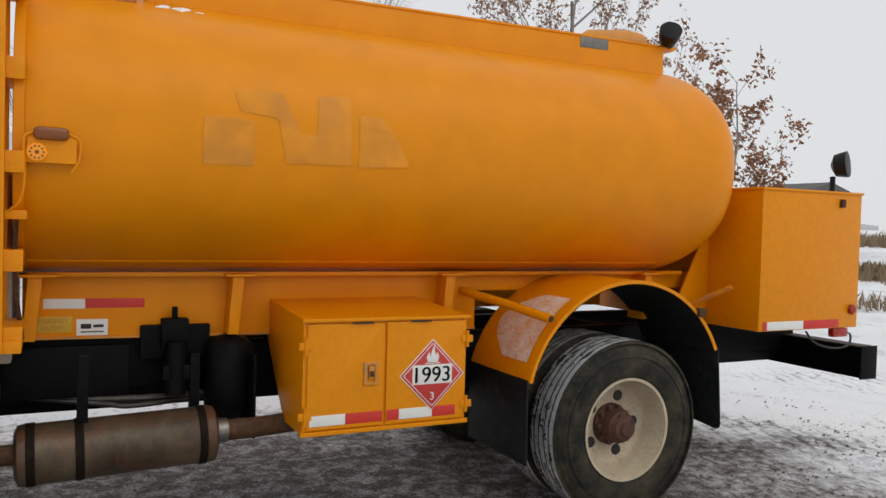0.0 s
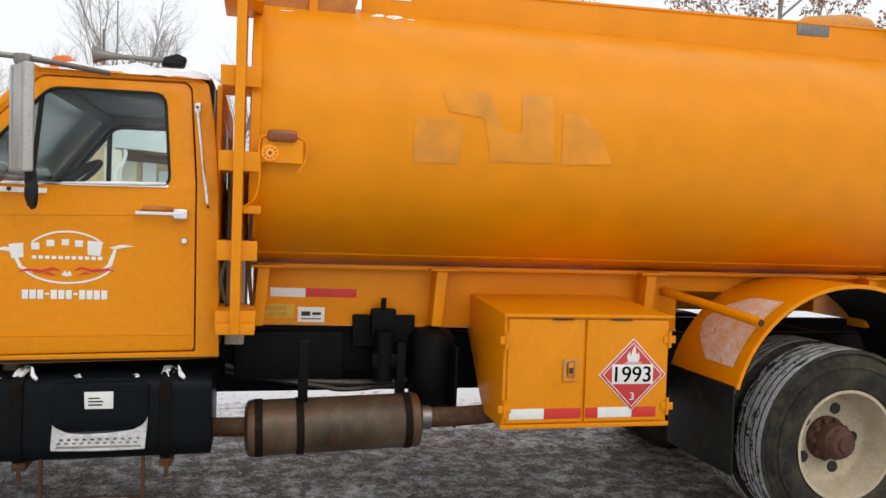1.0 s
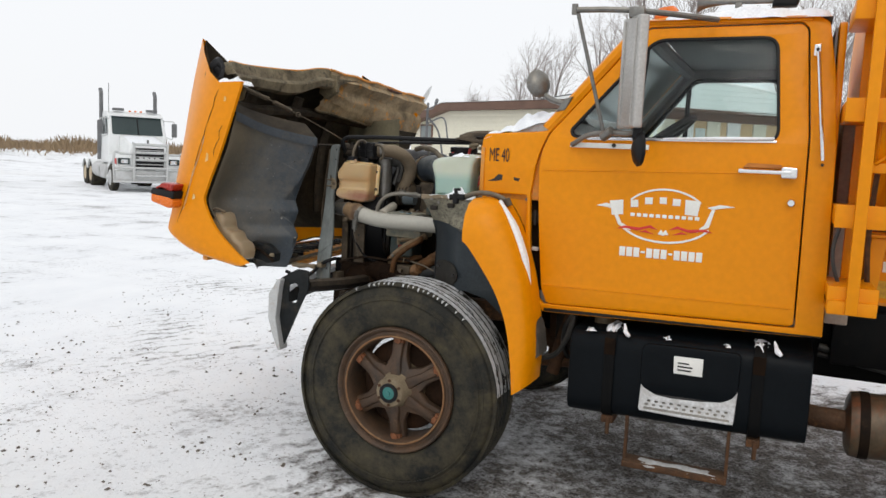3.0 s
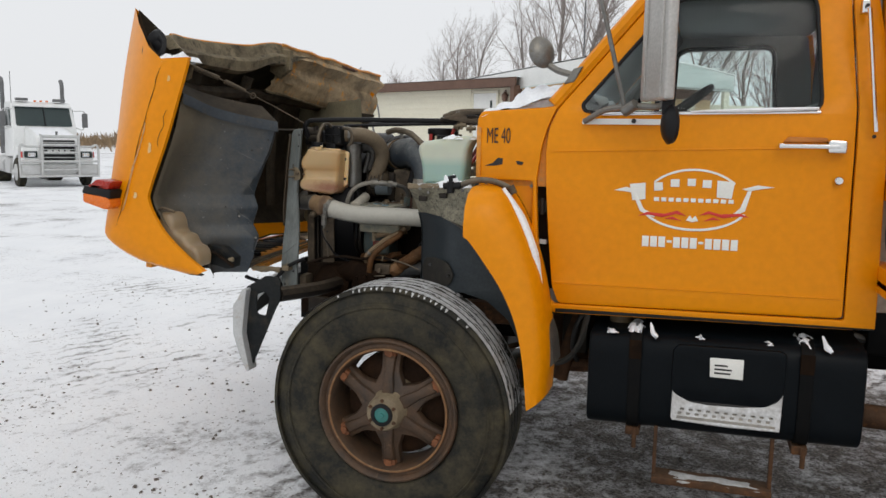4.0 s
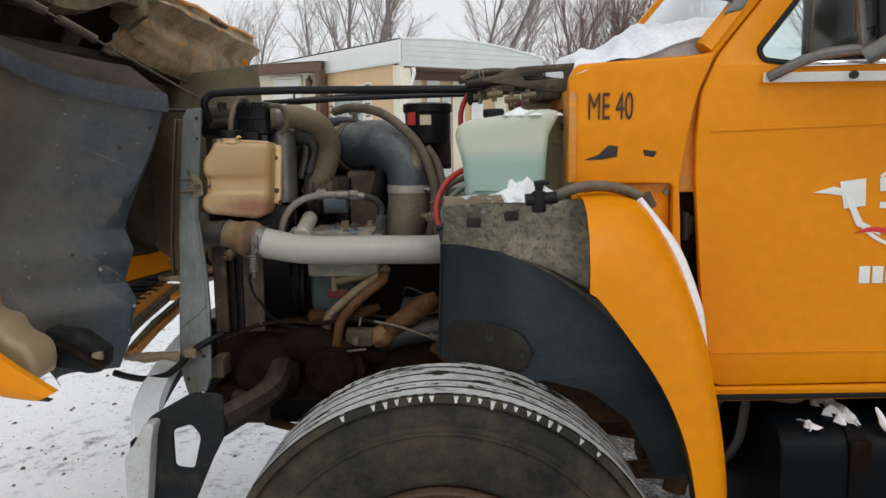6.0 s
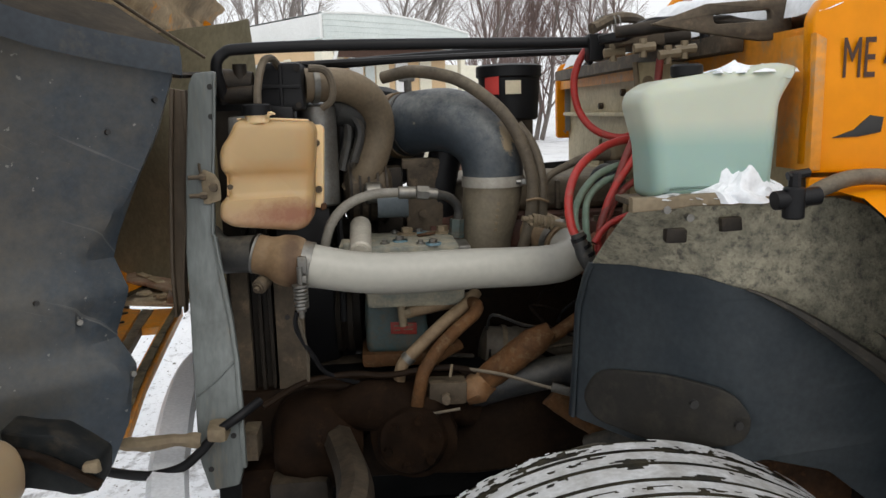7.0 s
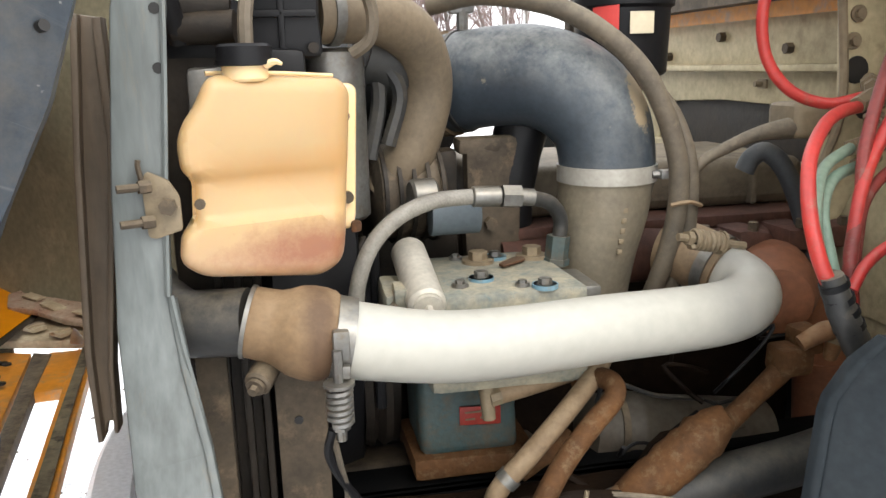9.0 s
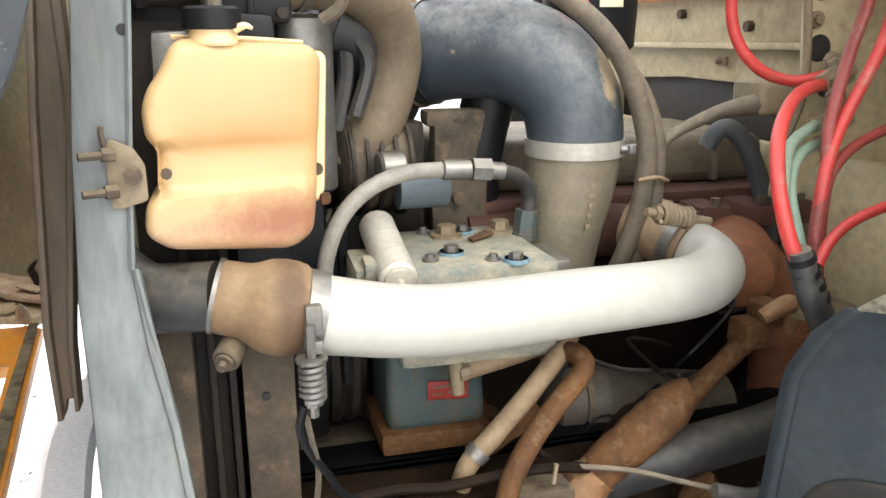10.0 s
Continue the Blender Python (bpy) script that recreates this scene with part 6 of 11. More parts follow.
hood = part("hood", grid_mesh([hood_row(k / N) for k in range(N + 1)]), YEL, truck, "yellow fibreglass hood tilted forward, cracked and dirty inside")
part("hood_underside", grid_mesh([hood_row(k / N, 0.018)[2:-1] for k in range(N + 1)]), HOODIN, hood, "bare dusty brown underside")
crack = [along(se, t) for t in (0.03, 0.07, 0.10, 0.14, 0.18, 0.22, 0.25, 0.30, 0.34, 0.38, 0.43, 0.47, 0.52, 0.57)]
zig = (0.002, -0.003, 0.005, 0.004, 0.0, 0.004, -0.003, -0.001, 0.005, 0.002, -0.003, 0.002, -0.002, 0.0)
part("shoulder_crack", tube([(a.x + 0.012 + d, -0.2655, a.y) for a, d in zip(crack, zig)], [0.0005, 0.0028, 0.0012, 0.0035, 0.001, 0.0036, 0.0015, 0.003, 0.0008, 0.0038, 0.0014, 0.0026, 0.001, 0.0004], 5, 1, flat=0.35), BLACKM, hood, "ragged dark crack")
part("crack_lip", tube([(a.x + 0.024 - d, -0.268, a.y) for a, d in list(zip(crack, zig))[5:12]], [0.002, 0.007, 0.004, 0.010, 0.006, 0.008, 0.002], 5, 2, flat=0.25), material("bare_fibreglass", (0.62, 0.52, 0.40), 0.75, other=(0.66, 0.38, 0.10), amount=1.0, scale=30, fine=150, bump=0.2), hood, "pale bare fibreglass along the crack")
for k, (t, w, h) in enumerate(((0.10, 0.02, 0.03), (0.30, 0.022, 0.055), (0.44, 0.026, 0.035))):
    a, c = along(ae, t), along(se, t)
    x, z = a.x * 0.55 + c.x * 0.45, a.y * 0.55 + c.y * 0.45
    part("scuff", rough(xz(flat(rounded([(x - w / 2, z - h / 2), (x + w / 3, z - h / 2.5), (x + w / 2, z + h / 3), (x, z + h / 2)], 0.01), (), 0.001, 0.0002), -0.2735), 0.004, 30), material("scuffed_fibreglass", (0.70, 0.50, 0.26), 0.7, other=(0.72, 0.36, 0.06), amount=1.0, scale=30, fine=150, bump=0.1), hood)
part("edge_crack", tube([(-1.735, -0.2725, 1.86), (-1.755, -0.2735, 1.825), (-1.752, -0.2735, 1.79), (-1.775, -0.2735, 1.755), (-1.79, -0.2735, 1.715), (-1.786, -0.2735, 1.69)], [0.001, 0.0022, 0.0015, 0.0024, 0.002, 0.001], 5, 2, flat=0.4), BLACKM, hood)
rim_line = [(-1.72, -0.18, 2.12), (-1.83, -0.10, 2.195), (-1.86, 0.08, 2.20), (-1.89, 0.35, 2.215), (-1.87, 0.65, 2.235), (-1.87, 1.0, 2.285), (-1.885, 1.5, 2.255), (-1.88, 1.9, 2.22), (-1.82, 2.2, 2.20), (-1.74, 2.34, 2.15)]
rp = smoothed(rim_line, 5)
rows = []
for r in rp[:30]:
    p = Vector(r) + 0.008 * noise.noise_vector(Vector(r) * 7)
    k = 0.85 + 0.35 * noise.noise(Vector((r.y * 3.1, 2.0, 0)))
    if r.y > 0.95:
        k *= max(0.25, 1 - (r.y - 0.95) * 2.2)
    rows.append([p + Vector(q) * 1.0 for q in ((-0.06, 0, 0.018), (0.0, 0, 0.026), (0.012, 0, 0.018), (0.030, 0, -0.045 * k), (0.062, 0, -0.058 * k), (0.070, 0, -0.070 * k), (0.058, 0, -0.125 * k), (0.020, 0, -0.140 * k), (-0.10, 0, -0.115 * k))])
part("rim_channel", grid_mesh(rows), CHANNEL, hood, "dusty stiffening channel along the hood's rear edge", angle=28)
part("rim_edge", tube([(r.x + 0.0, r.y, r.z + 0.024) for r in rp[5:28]], 0.006, 6), YELDIRT, hood)
part("rim_gusset", rough(xz(flat([(-1.90, 2.29), (-1.79, 2.27), (-1.80, 2.16), (-1.87, 2.10), (-1.93, 2.15)], (), 0.05, 0.008), 1.02), 0.012, 12), CHANNEL, hood, "bent gusset plate")
rows = []
for i in range(25):
    u = i / 24
    a, c = Vector((-1.845, 1.0, 2.305)).lerp(Vector((-1.752, 2.34, 2.225)), u), Vector((-1.96, 1.0, 2.03)).lerp(Vector((-1.83, 2.34, 1.895)), u)
    row = []
    for v in (k / 20 for k in range(21)):
        lip = 0.035 * math.exp(-(((v - 0.20) / 0.07) ** 2)) - 0.030 * math.exp(-(((v - 0.42) / 0.10) ** 2))
        row.append(a.lerp(c, v) + Vector((0.03 * math.sin(math.pi * v) + lip, 0, 0)) + 0.012 * noise.noise_vector(a * 5 + c * v * 4))
    rows.append(row)
part("far_corner", grid_mesh(rows), FARPAN, hood, "scraped tan and orange inside of the far hood corner")
part("far_edge", tube([r[0] for r in rows], 0.009, 6), YELDIRT, hood)
part("far_edge_rust", rough(tube([r[1] + Vector((0.006, 0, 0)) for r in rows[13:18]], [0.004, 0.010, 0.008, 0.011, 0.003], 6), 0.004, 40), RUSTRED, hood)
part("far_hem", tube([r[-1] for r in rows], 0.007, 6), CHANNEL, hood)
part("inner_rib", tube([(-2.00, 0.1, 1.99), (-2.02, 0.5, 1.99), (-2.05, 1.0, 2.01), (-2.03, 1.5, 1.99), (-1.95, 1.95, 1.96)], 0.06, 8, flat=0.6), HOODIN, hood)
for y in (0.35, 0.85, 1.35):
    part("inner_rib", tube([(-1.99, y, 2.10), (-2.10, y, 1.85), (-2.14, y, 1.55), (-2.14, y, 1.30)], 0.045, 8, flat=0.6), HOODIN, hood)
# splash liner of the near wheel house
near_l = smoothed([(-1.70, -0.20, 1.925), (-1.76, -0.21, 1.72), (-1.85, -0.22, 1.50), (-1.86, -0.22, 1.42), (-1.80, -0.20, 1.31), (-1.72, -0.16, 1.21), (-1.68, -0.08, 1.12), (-1.69, 0.0, 1.05)], 5)
teeth = [(-1.432, 1.807), (-1.476, 1.671), (-1.515, 1.594), (-1.561, 1.49), (-1.573, 1.450), (-1.551, 1.388), (-1.583, 1.302), (-1.549, 1.239), (-1.585, 1.14), (-1.63, 1.05)]


def evenly(pts, m):
    """m + 1 points at equal steps along a broken line."""
    run = [0.0]
    for a, b in zip(pts, pts[1:]):
        run.append(run[-1] + (Vector(b) - Vector(a)).length)
    out = []
    for k in range(m + 1):
        d = run[-1] * k / m
        i = max(q for q in range(len(pts) - 1) if run[q] <= d + 1e-9)
        out.append(Vector(pts[i]).lerp(Vector(pts[i + 1]), (d - run[i]) / (run[i + 1] - run[i])))
    return out


LN = 66
na, nb = evenly([tuple(p) for p in near_l], LN), evenly([(x, 0.20, z) for x, z in teeth], LN)
rows = []
for k in range(LN + 1):
    a, b, v = na[k], nb[k], k / LN
    fold = 0.955 - 0.115 * math.exp(-(((v - 0.58) / 0.17) ** 2))  # where the inner strip is folded back
    row = []
    for j in range(41):
        u = j / 40
        p = a.lerp(b, u)
        bulge = 0.15 * math.sin(math.pi * u) ** 1.2 * (0.5 + 0.5 * math.sin(math.pi * v))
        tent = 0.034 * max(0, 1 - abs(u - fold) / (0.35 if u < fold else 1 - fold))
        dent = -0.012 * math.exp(-((u - 0.885) / 0.022) ** 2 - ((v - 0.60) / 0.025) ** 2)
        row.append(p + Vector((-bulge + tent + dent, -0.3 * tent, 0)) + 0.008 * noise.noise_vector(p * 5) * (1 - u ** 6))
    rows.append(row)
liner = part("splash_liner", grid_mesh(rows), LINER, hood, "scuffed blue-grey plastic splash liner caked with mud", angle=22)
part("liner_edge", grid_mesh([[r[-1] for r in rows], [r[-1] + Vector((-0.004, 0.010, 0)) for r in rows]]), SPLASH, liner)
top = rows[0]
part("liner_top_strip", grid_mesh([[p + Vector((0.004, -0.004, 0.010)) for p in top], [p + Vector((0.007, -0.007, -0.014)) for p in top], [p + Vector((0.006, -0.006, -0.040)) for p in top]]), SPLASH, liner)
part("liner_cap", grid_mesh([[p + Vector((0.0, 0.0, 0.01)) for p in top], [p + Vector((-0.12, 0.06, 0.09)) for p in top]]), HOODIN, hood)
for (k, j, m) in ((2, 38, BLACKM), (7, 37, BLACKM), (40, 35, GREYMETAL), (50, 38, GREYMETAL), (36, 31, BLACKM), (12, 34, BLACKM), (2, 18, BLACKM)):
    p = rows[k][j]
    part("liner_bolt", cyl(p + Vector((0.0, -0.001, 0)), p + Vector((0.005, -0.007, 0.001)), 0.0055 if m is GREYMETAL else 0.0045, seg=10), m, liner)
# far wheel house
rows = [[(x, y, z) for x, y, z in ((-1.72 - 0.14 * math.sin(math.pi * k / 10), 2.16, 1.93 - 0.8 * k / 10), (-1.86 - 0.1 * math.sin(math.pi * k / 10), 1.95, 1.95 - 0.82 * k / 10), (-1.62 - 0.1 * math.sin(math.pi * k / 10), 1.68, 1.90 - 0.8 * k / 10))] for k in range(11)]
part("far_splash_liner", grid_mesh(rows), HOODIN, hood)
# olive inner wall of the far side, seen past the radiator frame
p0, p1 = Vector((-2.20, 1.93, 0)), Vector((-1.47, 1.31, 0))
rows = [[p0.lerp(p1, k / 14) + Vector((0.03 * math.sin(5 * v + k * 0.3) * v, 0.02 * math.sin(7 * v), 1.07 + 0.93 * v)) for k in range(15)] for v in (q / 12 for q in range(13))]
part("inner_side_panel", rough(grid_mesh(rows), 0.012, 3), OLIVE, hood, "dusty olive hood inner wall")


def slab(pts, z0, z1, bev=0.002):
    """A flat plate with the outline pts, lying level."""
    return xy(flat(pts, (), z1 - z0, bev), z0)


# nose: grille frame and bars, now facing the ground
nose = part("nose_frame", box(-2.19, -2.15, 0.12, 1.88, 1.045, 1.075, 0.01), YELDIRT, hood, "yellow nose frame with the grille turned to the ground")
part("grille_bar", slab([(-1.615, 0.30), (-1.668, 0.62), (-1.715, 1.0), (-1.760, 1.38), (-1.805, 1.42), (-1.783, 1.20), (-1.755, 0.98), (-1.711, 0.63), (-1.645, 0.29)], 1.050, 1.075), YELDIRT, nose)
part("bar_face", slab([(-1.622, 0.31), (-1.674, 0.64), (-1.721, 1.0), (-1.765, 1.38), (-1.785, 1.38), (-1.742, 0.99), (-1.698, 0.63), (-1.635, 0.30)], 1.076, 1.079, 0.001), CHANNEL, nose)
part("grille_bar", slab([(-1.70, 0.34), (-1.773, 0.72), (-1.834, 1.16), (-1.86, 1.40), (-1.905, 1.42), (-1.853, 1.08), (-1.815, 0.80), (-1.745, 0.32)], 1.048, 1.074), DIRTMETAL, nose)
part("grille_cross", slab([(-1.775, 1.175), (-1.85, 1.165), (-1.87, 1.42), (-1.80, 1.42)], 1.046, 1.070), YELDIRT, nose)
part("nose_plate", slab([(-1.82, 0.78), (-1.862, 1.08), (-1.91, 1.42), (-1.99, 1.45), (-1.945, 1.10), (-1.885, 0.76)], 1.047, 1.072), YELDIRT, nose, "yellow nose plate with bolt holes")
for x, y in ((-1.905, 1.20), (-1.93, 1.32), (-1.955, 1.26)):
    part("plate_hole", cyl((x, y, 1.070), (x, y, 1.0745), 0.009, seg=12), BLACKM, nose)
part("grille_mesh", slab([(-1.76, 0.30), (-1.86, 0.78), (-1.93, 1.10), (-1.98, 1.45), (-2.06, 1.80), (-2.15, 1.80), (-2.15, 0.30)], 1.035, 1.046), BLACKPL, nose)
for k in range(15):
    part("mesh_bar", box(-2.15, -1.80 - 0.013 * k, 0.36 + 0.09 * k, 0.375 + 0.09 * k, 1.047, 1.066, 0.003), BLACKPL if k % 3 else DIRTMETAL, nose)
lp = part("hinge_plate", rough(slab([(-1.77, 1.385), (-1.79, 1.41), (-1.995, 1.455), (-2.10, 1.70), (-2.06, 1.80), (-1.74, 1.50)], 1.075, 1.095), 0.004, 14), PLATET, hood, "dusty tan hinge plate with clips")
for x, y in ((-1.843, 1.437), (-1.917, 1.495), (-1.985, 1.55)):
    part("plate_clip", moved(add(box(-0.022, 0.022, -0.018, 0.018, 0, 0.010, 0.002), box(-0.008, 0.008, -0.022, 0.022, 0.008, 0.014, 0.002)), pose(x, y, 1.093, 0, 0, -40)), PLATET, lp)
part("rust_plate", rough(sliced(slab([(-1.735, 1.45), (-1.75, 1.42), (-2.02, 1.64), (-2.06, 1.78), (-2.02, 1.82), (-1.73, 1.56)], 1.108, 1.122), 0, [-2.0, -1.95, -1.9, -1.85, -1.8]), 0.010, 20), FLAKE, lp, "rusty flaked strip")
for x, y in ((-1.80, 1.50), (-1.90, 1.60), (-1.97, 1.70)):
    part("paint_flake", rough(moved(box(-0.03, 0.03, -0.015, 0.015, 0, 0.006, 0.002), pose(x, y, 1.120, 4, 8, -40)), 0.008, 40), PLATET, lp)
part("latch_tongue", rough(tube([(-1.79, 1.55, 1.12), (-1.80, 1.53, 1.16), (-1.78, 1.50, 1.19)], [0.012, 0.009, 0.003], 6), 0.003, 40), DARKIRON, lp)
part("torn_tongue", rough(tube([(-1.80, 1.40, 1.08), (-1.79, 1.36, 1.11), (-1.785, 1.33, 1.14)], [0.016, 0.012, 0.002], 6, flat=0.3), 0.003, 40), SILVER, lp)
part("lower_latch_bar", rough(tube([(-1.625, 0.26, 1.06), (-1.57, 0.26, 1.055), (-1.52, 0.26, 1.06), (-1.46, 0.265, 1.055)], [0.010, 0.017, 0.013, 0.015], 8), 0.004, 40), TAN, nose)
# lamps and bottle in the near corner
tl = part("turn_lamp", xz(flat(rounded([(-2.175, 1.425), (-2.05, 1.392), (-2.015, 1.41), (-2.02, 1.44), (-2.04, 1.455), (-2.175, 1.47)], 0.012), (), 0.13, 0.012), -0.27), ORLENS, hood, "orange and red turn-signal lamp")
part("lamp_red_lens", xz(flat(rounded([(-2.15, 1.50), (-2.03, 1.485), (-2.01, 1.525), (-2.10, 1.535)], 0.012), (), 0.12, 0.012), -0.27), REDLENS, tl)
part("lamp_black_band", xz(flat(rounded([(-2.18, 1.468), (-2.02, 1.445), (-2.01, 1.487), (-2.165, 1.503)], 0.006), (), 0.125, 0.006), -0.27), BLACKPL, tl)
part("lamp_socket", moved(rough(lathe([(0, 0.075), (0.01, 0.085), (0.02, 0.07), (0.01, 0.05), (-0.03, 0.01)], (0, 0, 0), (0, 0, 1), 18), 0.012, 14), pose(-1.85, -0.185, 2.145, 75, 0, -15)), BLACKPL, hood, "broken black lamp socket")
part("corner_snow", rough(mound(-1.80, -1.66, -0.25, -0.10, 2.085, 0.05, 31, 10, 10), 0.006, 20), SNOW, hood)
jarp = [(-1.86, 1.355), (-1.855, 1.375), (-1.80, 1.38), (-1.775, 1.34), (-1.775, 1.29), (-1.72, 1.275), (-1.70, 1.23), (-1.66, 1.215), (-1.64, 1.17), (-1.645, 1.12), (-1.72, 1.14), (-1.82, 1.20), (-1.87, 1.27)]
mj = part("overflow_bottle", rough(xz(flat(rounded(jarp, 0.02), (), 0.13, 0.025, 3), -0.13), 0.006, 14), MUDJAR, hood, "muddy plastic bottle in the wheel house")
part("bottle_strap", tube([(-1.88, -0.19, 1.36), (-1.83, -0.2, 1.40), (-1.77, -0.19, 1.385)], 0.008, 6), DIRTMETAL, mj)
# dark brace under the liner at the hood's lower corner
brace = part("corner_brace", rough(sliced(xz(flat(rounded([(-1.70, 1.215), (-1.625, 1.205), (-1.548, 1.155), (-1.553, 1.108), (-1.60, 1.095), (-1.70, 1.12)], 0.01), (), 0.07, 0.006), 0.0), 0, [-1.66, -1.62, -1.58]), 0.006, 16), DARKIN, hood, "oily black corner brace")
part("brace_rail", rough(tube([(-1.70, -0.045, 1.19), (-1.63, -0.045, 1.165), (-1.55, -0.04, 1.115)], 0.009, 8), 0.003, 40), GRIMESHADE, brace)
part("brace_tab", rough(box(-1.572, -1.548, -0.05, -0.036, 1.140, 1.158, 0.004), 0.004, 60), TAN, brace)
# hood cables and spring
cable = [Vector(p) for p in ((-1.735, -0.10, 2.075), (-1.672, 0.06, 2.025), (-1.60, 0.25, 1.955), (-1.53, 0.38, 1.895), (-1.44, 0.49, 1.825))]
cb = part("hood_cable", tube(cable, 0.0035, 6), DIRTMETAL, hood)
for lo, hi in ((0.03, 0.98), (1.15, 1.75)):
    coil = []
    for q in range(241):
        f = lo + (hi - lo) * q / 240
        i = min(int(f), 3)
        p, d = cable[i].lerp(cable[i + 1], f - i), (cable[i + 1] - cable[i]).normalized()
        e = d.orthogonal().normalized()
        g = d.cross(e)
        coil.append(p + 0.011 * (e * math.cos(q * 0.6283) + g * math.sin(q * 0.6283)))
    part("cable_spring", tube(coil, 0.0024, 4, 1), DIRTMETAL, cb)
part("cable_eye", lathe([(-0.003, 0.011), (-0.003, 0.016), (0.003, 0.016), (0.003, 0.011)], cable[2], (0.3, -1, 0.1), 16, closed=True), DIRTMETAL, cb)
part("hood_cable", tube([(-1.50, 0.30, 1.785), (-1.47, 0.40, 1.785), (-1.44, 0.5, 1.79)], 0.007, 6), DARKIRON, hood)

# ---- front bumper end ----
ORIGIN.xyz = (0.005, -0.04, 0.035)
be = [(-1.36, 0.985), (-1.345, 1.03), (-1.24, 1.09), (-1.17, 1.085), (-1.17, 0.985), (-1.20, 0.93), (-1.33, 0.64), (-1.345, 0.66), (-1.385, 0.80), (-1.39, 0.95)]
strip = [(-1.36, 0.99), (-1.34, 1.03), (-1.315, 1.03), (-1.325, 0.99), (-1.345, 0.82), (-1.31, 0.655), (-1.325, 0.645), (-1.36, 0.72), (-1.392, 0.82), (-1.39, 0.95)]
bp = part("front_bumper", xz(flat(rounded(strip, 0.01), (), 0.07, 0.003), -0.235), material("dull_bumper_chrome", (0.52, 0.53, 0.53), 0.35, metal=0.4, other=(0.40, 0.40, 0.39), amount=0.7, scale=9, fine=120, bump=0.05, dirt=(0.30, 0.19, 0.11), dirt_at=0.66), truck, "dull chromed front bumper end")
part("bumper_end_plate", xz(flat(rounded(be, 0.015), [rounded([(-1.29, 0.91), (-1.245, 0.905), (-1.225, 0.985), (-1.245, 1.015), (-1.29, 1.0)], 0.012)], 0.012, 0.003), -0.225), DARKIN, bp)
part("bumper_bracket", box(-1.35, -1.22, 0.38, 0.5, 0.78, 0.88, 0.02), DARKIRON, bp)
part("bumper_arm", tube([(-1.2, -0.2, 1.0), (-1.15, 0.1, 0.98), (-1.2, 0.45, 0.95)], 0.035, 8), DARKIRON, bp)
ORIGIN.xyz = (0, 0, 0)
bow = smoothed([(-1.405, -0.23, 0), (-1.50, 0.0, 0), (-1.562, 0.22, 0), (-1.605, 0.43, 0), (-1.655, 0.72, 0), (-1.68, 1.0, 0), (-1.655, 1.28, 0), (-1.605, 1.57, 0), (-1.50, 2.0, 0), (-1.405, 2.23, 0)], 5)
CHR2 = material("snow_dulled_chrome", (0.80, 0.82, 0.85), 0.5, other=(0.70, 0.73, 0.77), amount=0.7, scale=8, fine=120, bump=0.04, dirt=(0.30, 0.26, 0.21), dirt_at=0.72)
part("bumper_face", grid_mesh([[(p.x + dx, p.y, z) for dx, z in ((0.082, 0.975), (0.074, 0.998), (0.012, 1.002), (0.0, 0.99), (-0.004, 0.93), (0.004, 0.88), (0.03, 0.865))] for p in bow]), CHR2, bp, "dull chromed bumper face")
# Dark copy of the face lines its inner side in place of shade.
part("bumper_back_shade", grid_mesh([[(p.x + dx, p.y, z) for dx, z in ((0.082, 0.973), (0.012, 0.985), (0.010, 0.93), (0.032, 0.868))] for p in bow]), DARKIN, bp)
ORIGIN.xyz = (0, 0, 0)


# ---- engine bay ----
def spring_clamp(x, y, z, parent, down=True, s=1.0, steel=None):
    """A band clamp's spring on its bolt."""
    steel = steel or GREYMETAL
    d = Vector((0, 0, -1)) if down else Vector((-1, -0.05, 0.2)).normalized()
    o = Vector((x, y, z))
    part("clamp_bolt", cyl(o + d * -0.015, o + d * 0.115 * s, 0.006, seg=8), steel, parent)
    u = d.orthogonal().normalized()
    w = d.cross(u)
    coil = [o + d * (0.033 + 0.0092 * k / 12) * s + (u * math.cos(k * math.pi / 6) + w * math.sin(k * math.pi / 6)) * 0.0125 for k in range(73)]
    part("clamp_spring", tube(coil, 0.0040, 6, 1), steel, parent)
    part("clamp_washer", cyl(o + d * 0.028 * s, o + d * 0.033 * s, 0.018, seg=14), steel, parent)
    part("clamp_nut", cyl(o + d * 0.088 * s, o + d * 0.098 * s, 0.011, seg=6), steel, parent)


def ring(p, d, r, w, t=0.003, seg=28):
    return lathe([(-w / 2, r), (-w / 2, r + t), (w / 2, r + t), (w / 2, r)], p, d, seg, closed=True)


ORIGIN.xyz = (0, 0, 0)


def bent_in(bm, shift=0.0):
    """The radiator's side frame leans towards the wheel below its waist."""
    sliced(bm, 1, [1.0, 1.08, 1.12, 1.16, 1.2, 1.24, 1.28, 1.34, 1.40, 1.46])

    def lean(z):
        t = min(1, max(0, (1.50 - z) / 0.48))
        return 0.405 - 0.105 * t * t * (3 - 2 * t)

    return mapped(bm, lambda u, v, w: (u, lean(v) + shift - w, v))


# radiator, its side frames and shroud
rad = part("radiator", box(-1.44, -1.345, 0.53, 1.52, 0.92, 1.72, 0.01), DARKIRON, truck, "black radiator core")
part("radiator_top_tank", xz(flat(rounded([(-1.46, 1.70), (-1.32, 1.70), (-1.33, 1.785), (-1.44, 1.79)], 0.03), (), 1.04, 0.012), 1.05), BLACKPL, rad)
for k in range(3):
    part("radiator_rail", box(-1.392 + 0.024 * k, -1.383 + 0.024 * k, 0.505, 0.53, 0.95, 1.70, 0.002), DARKIRON, rad)
part("radiator_side_plate", box(-1.425, -1.385, 0.50, 0.515, 0.92, 1.38, 0.004), DIRTMETAL, rad)
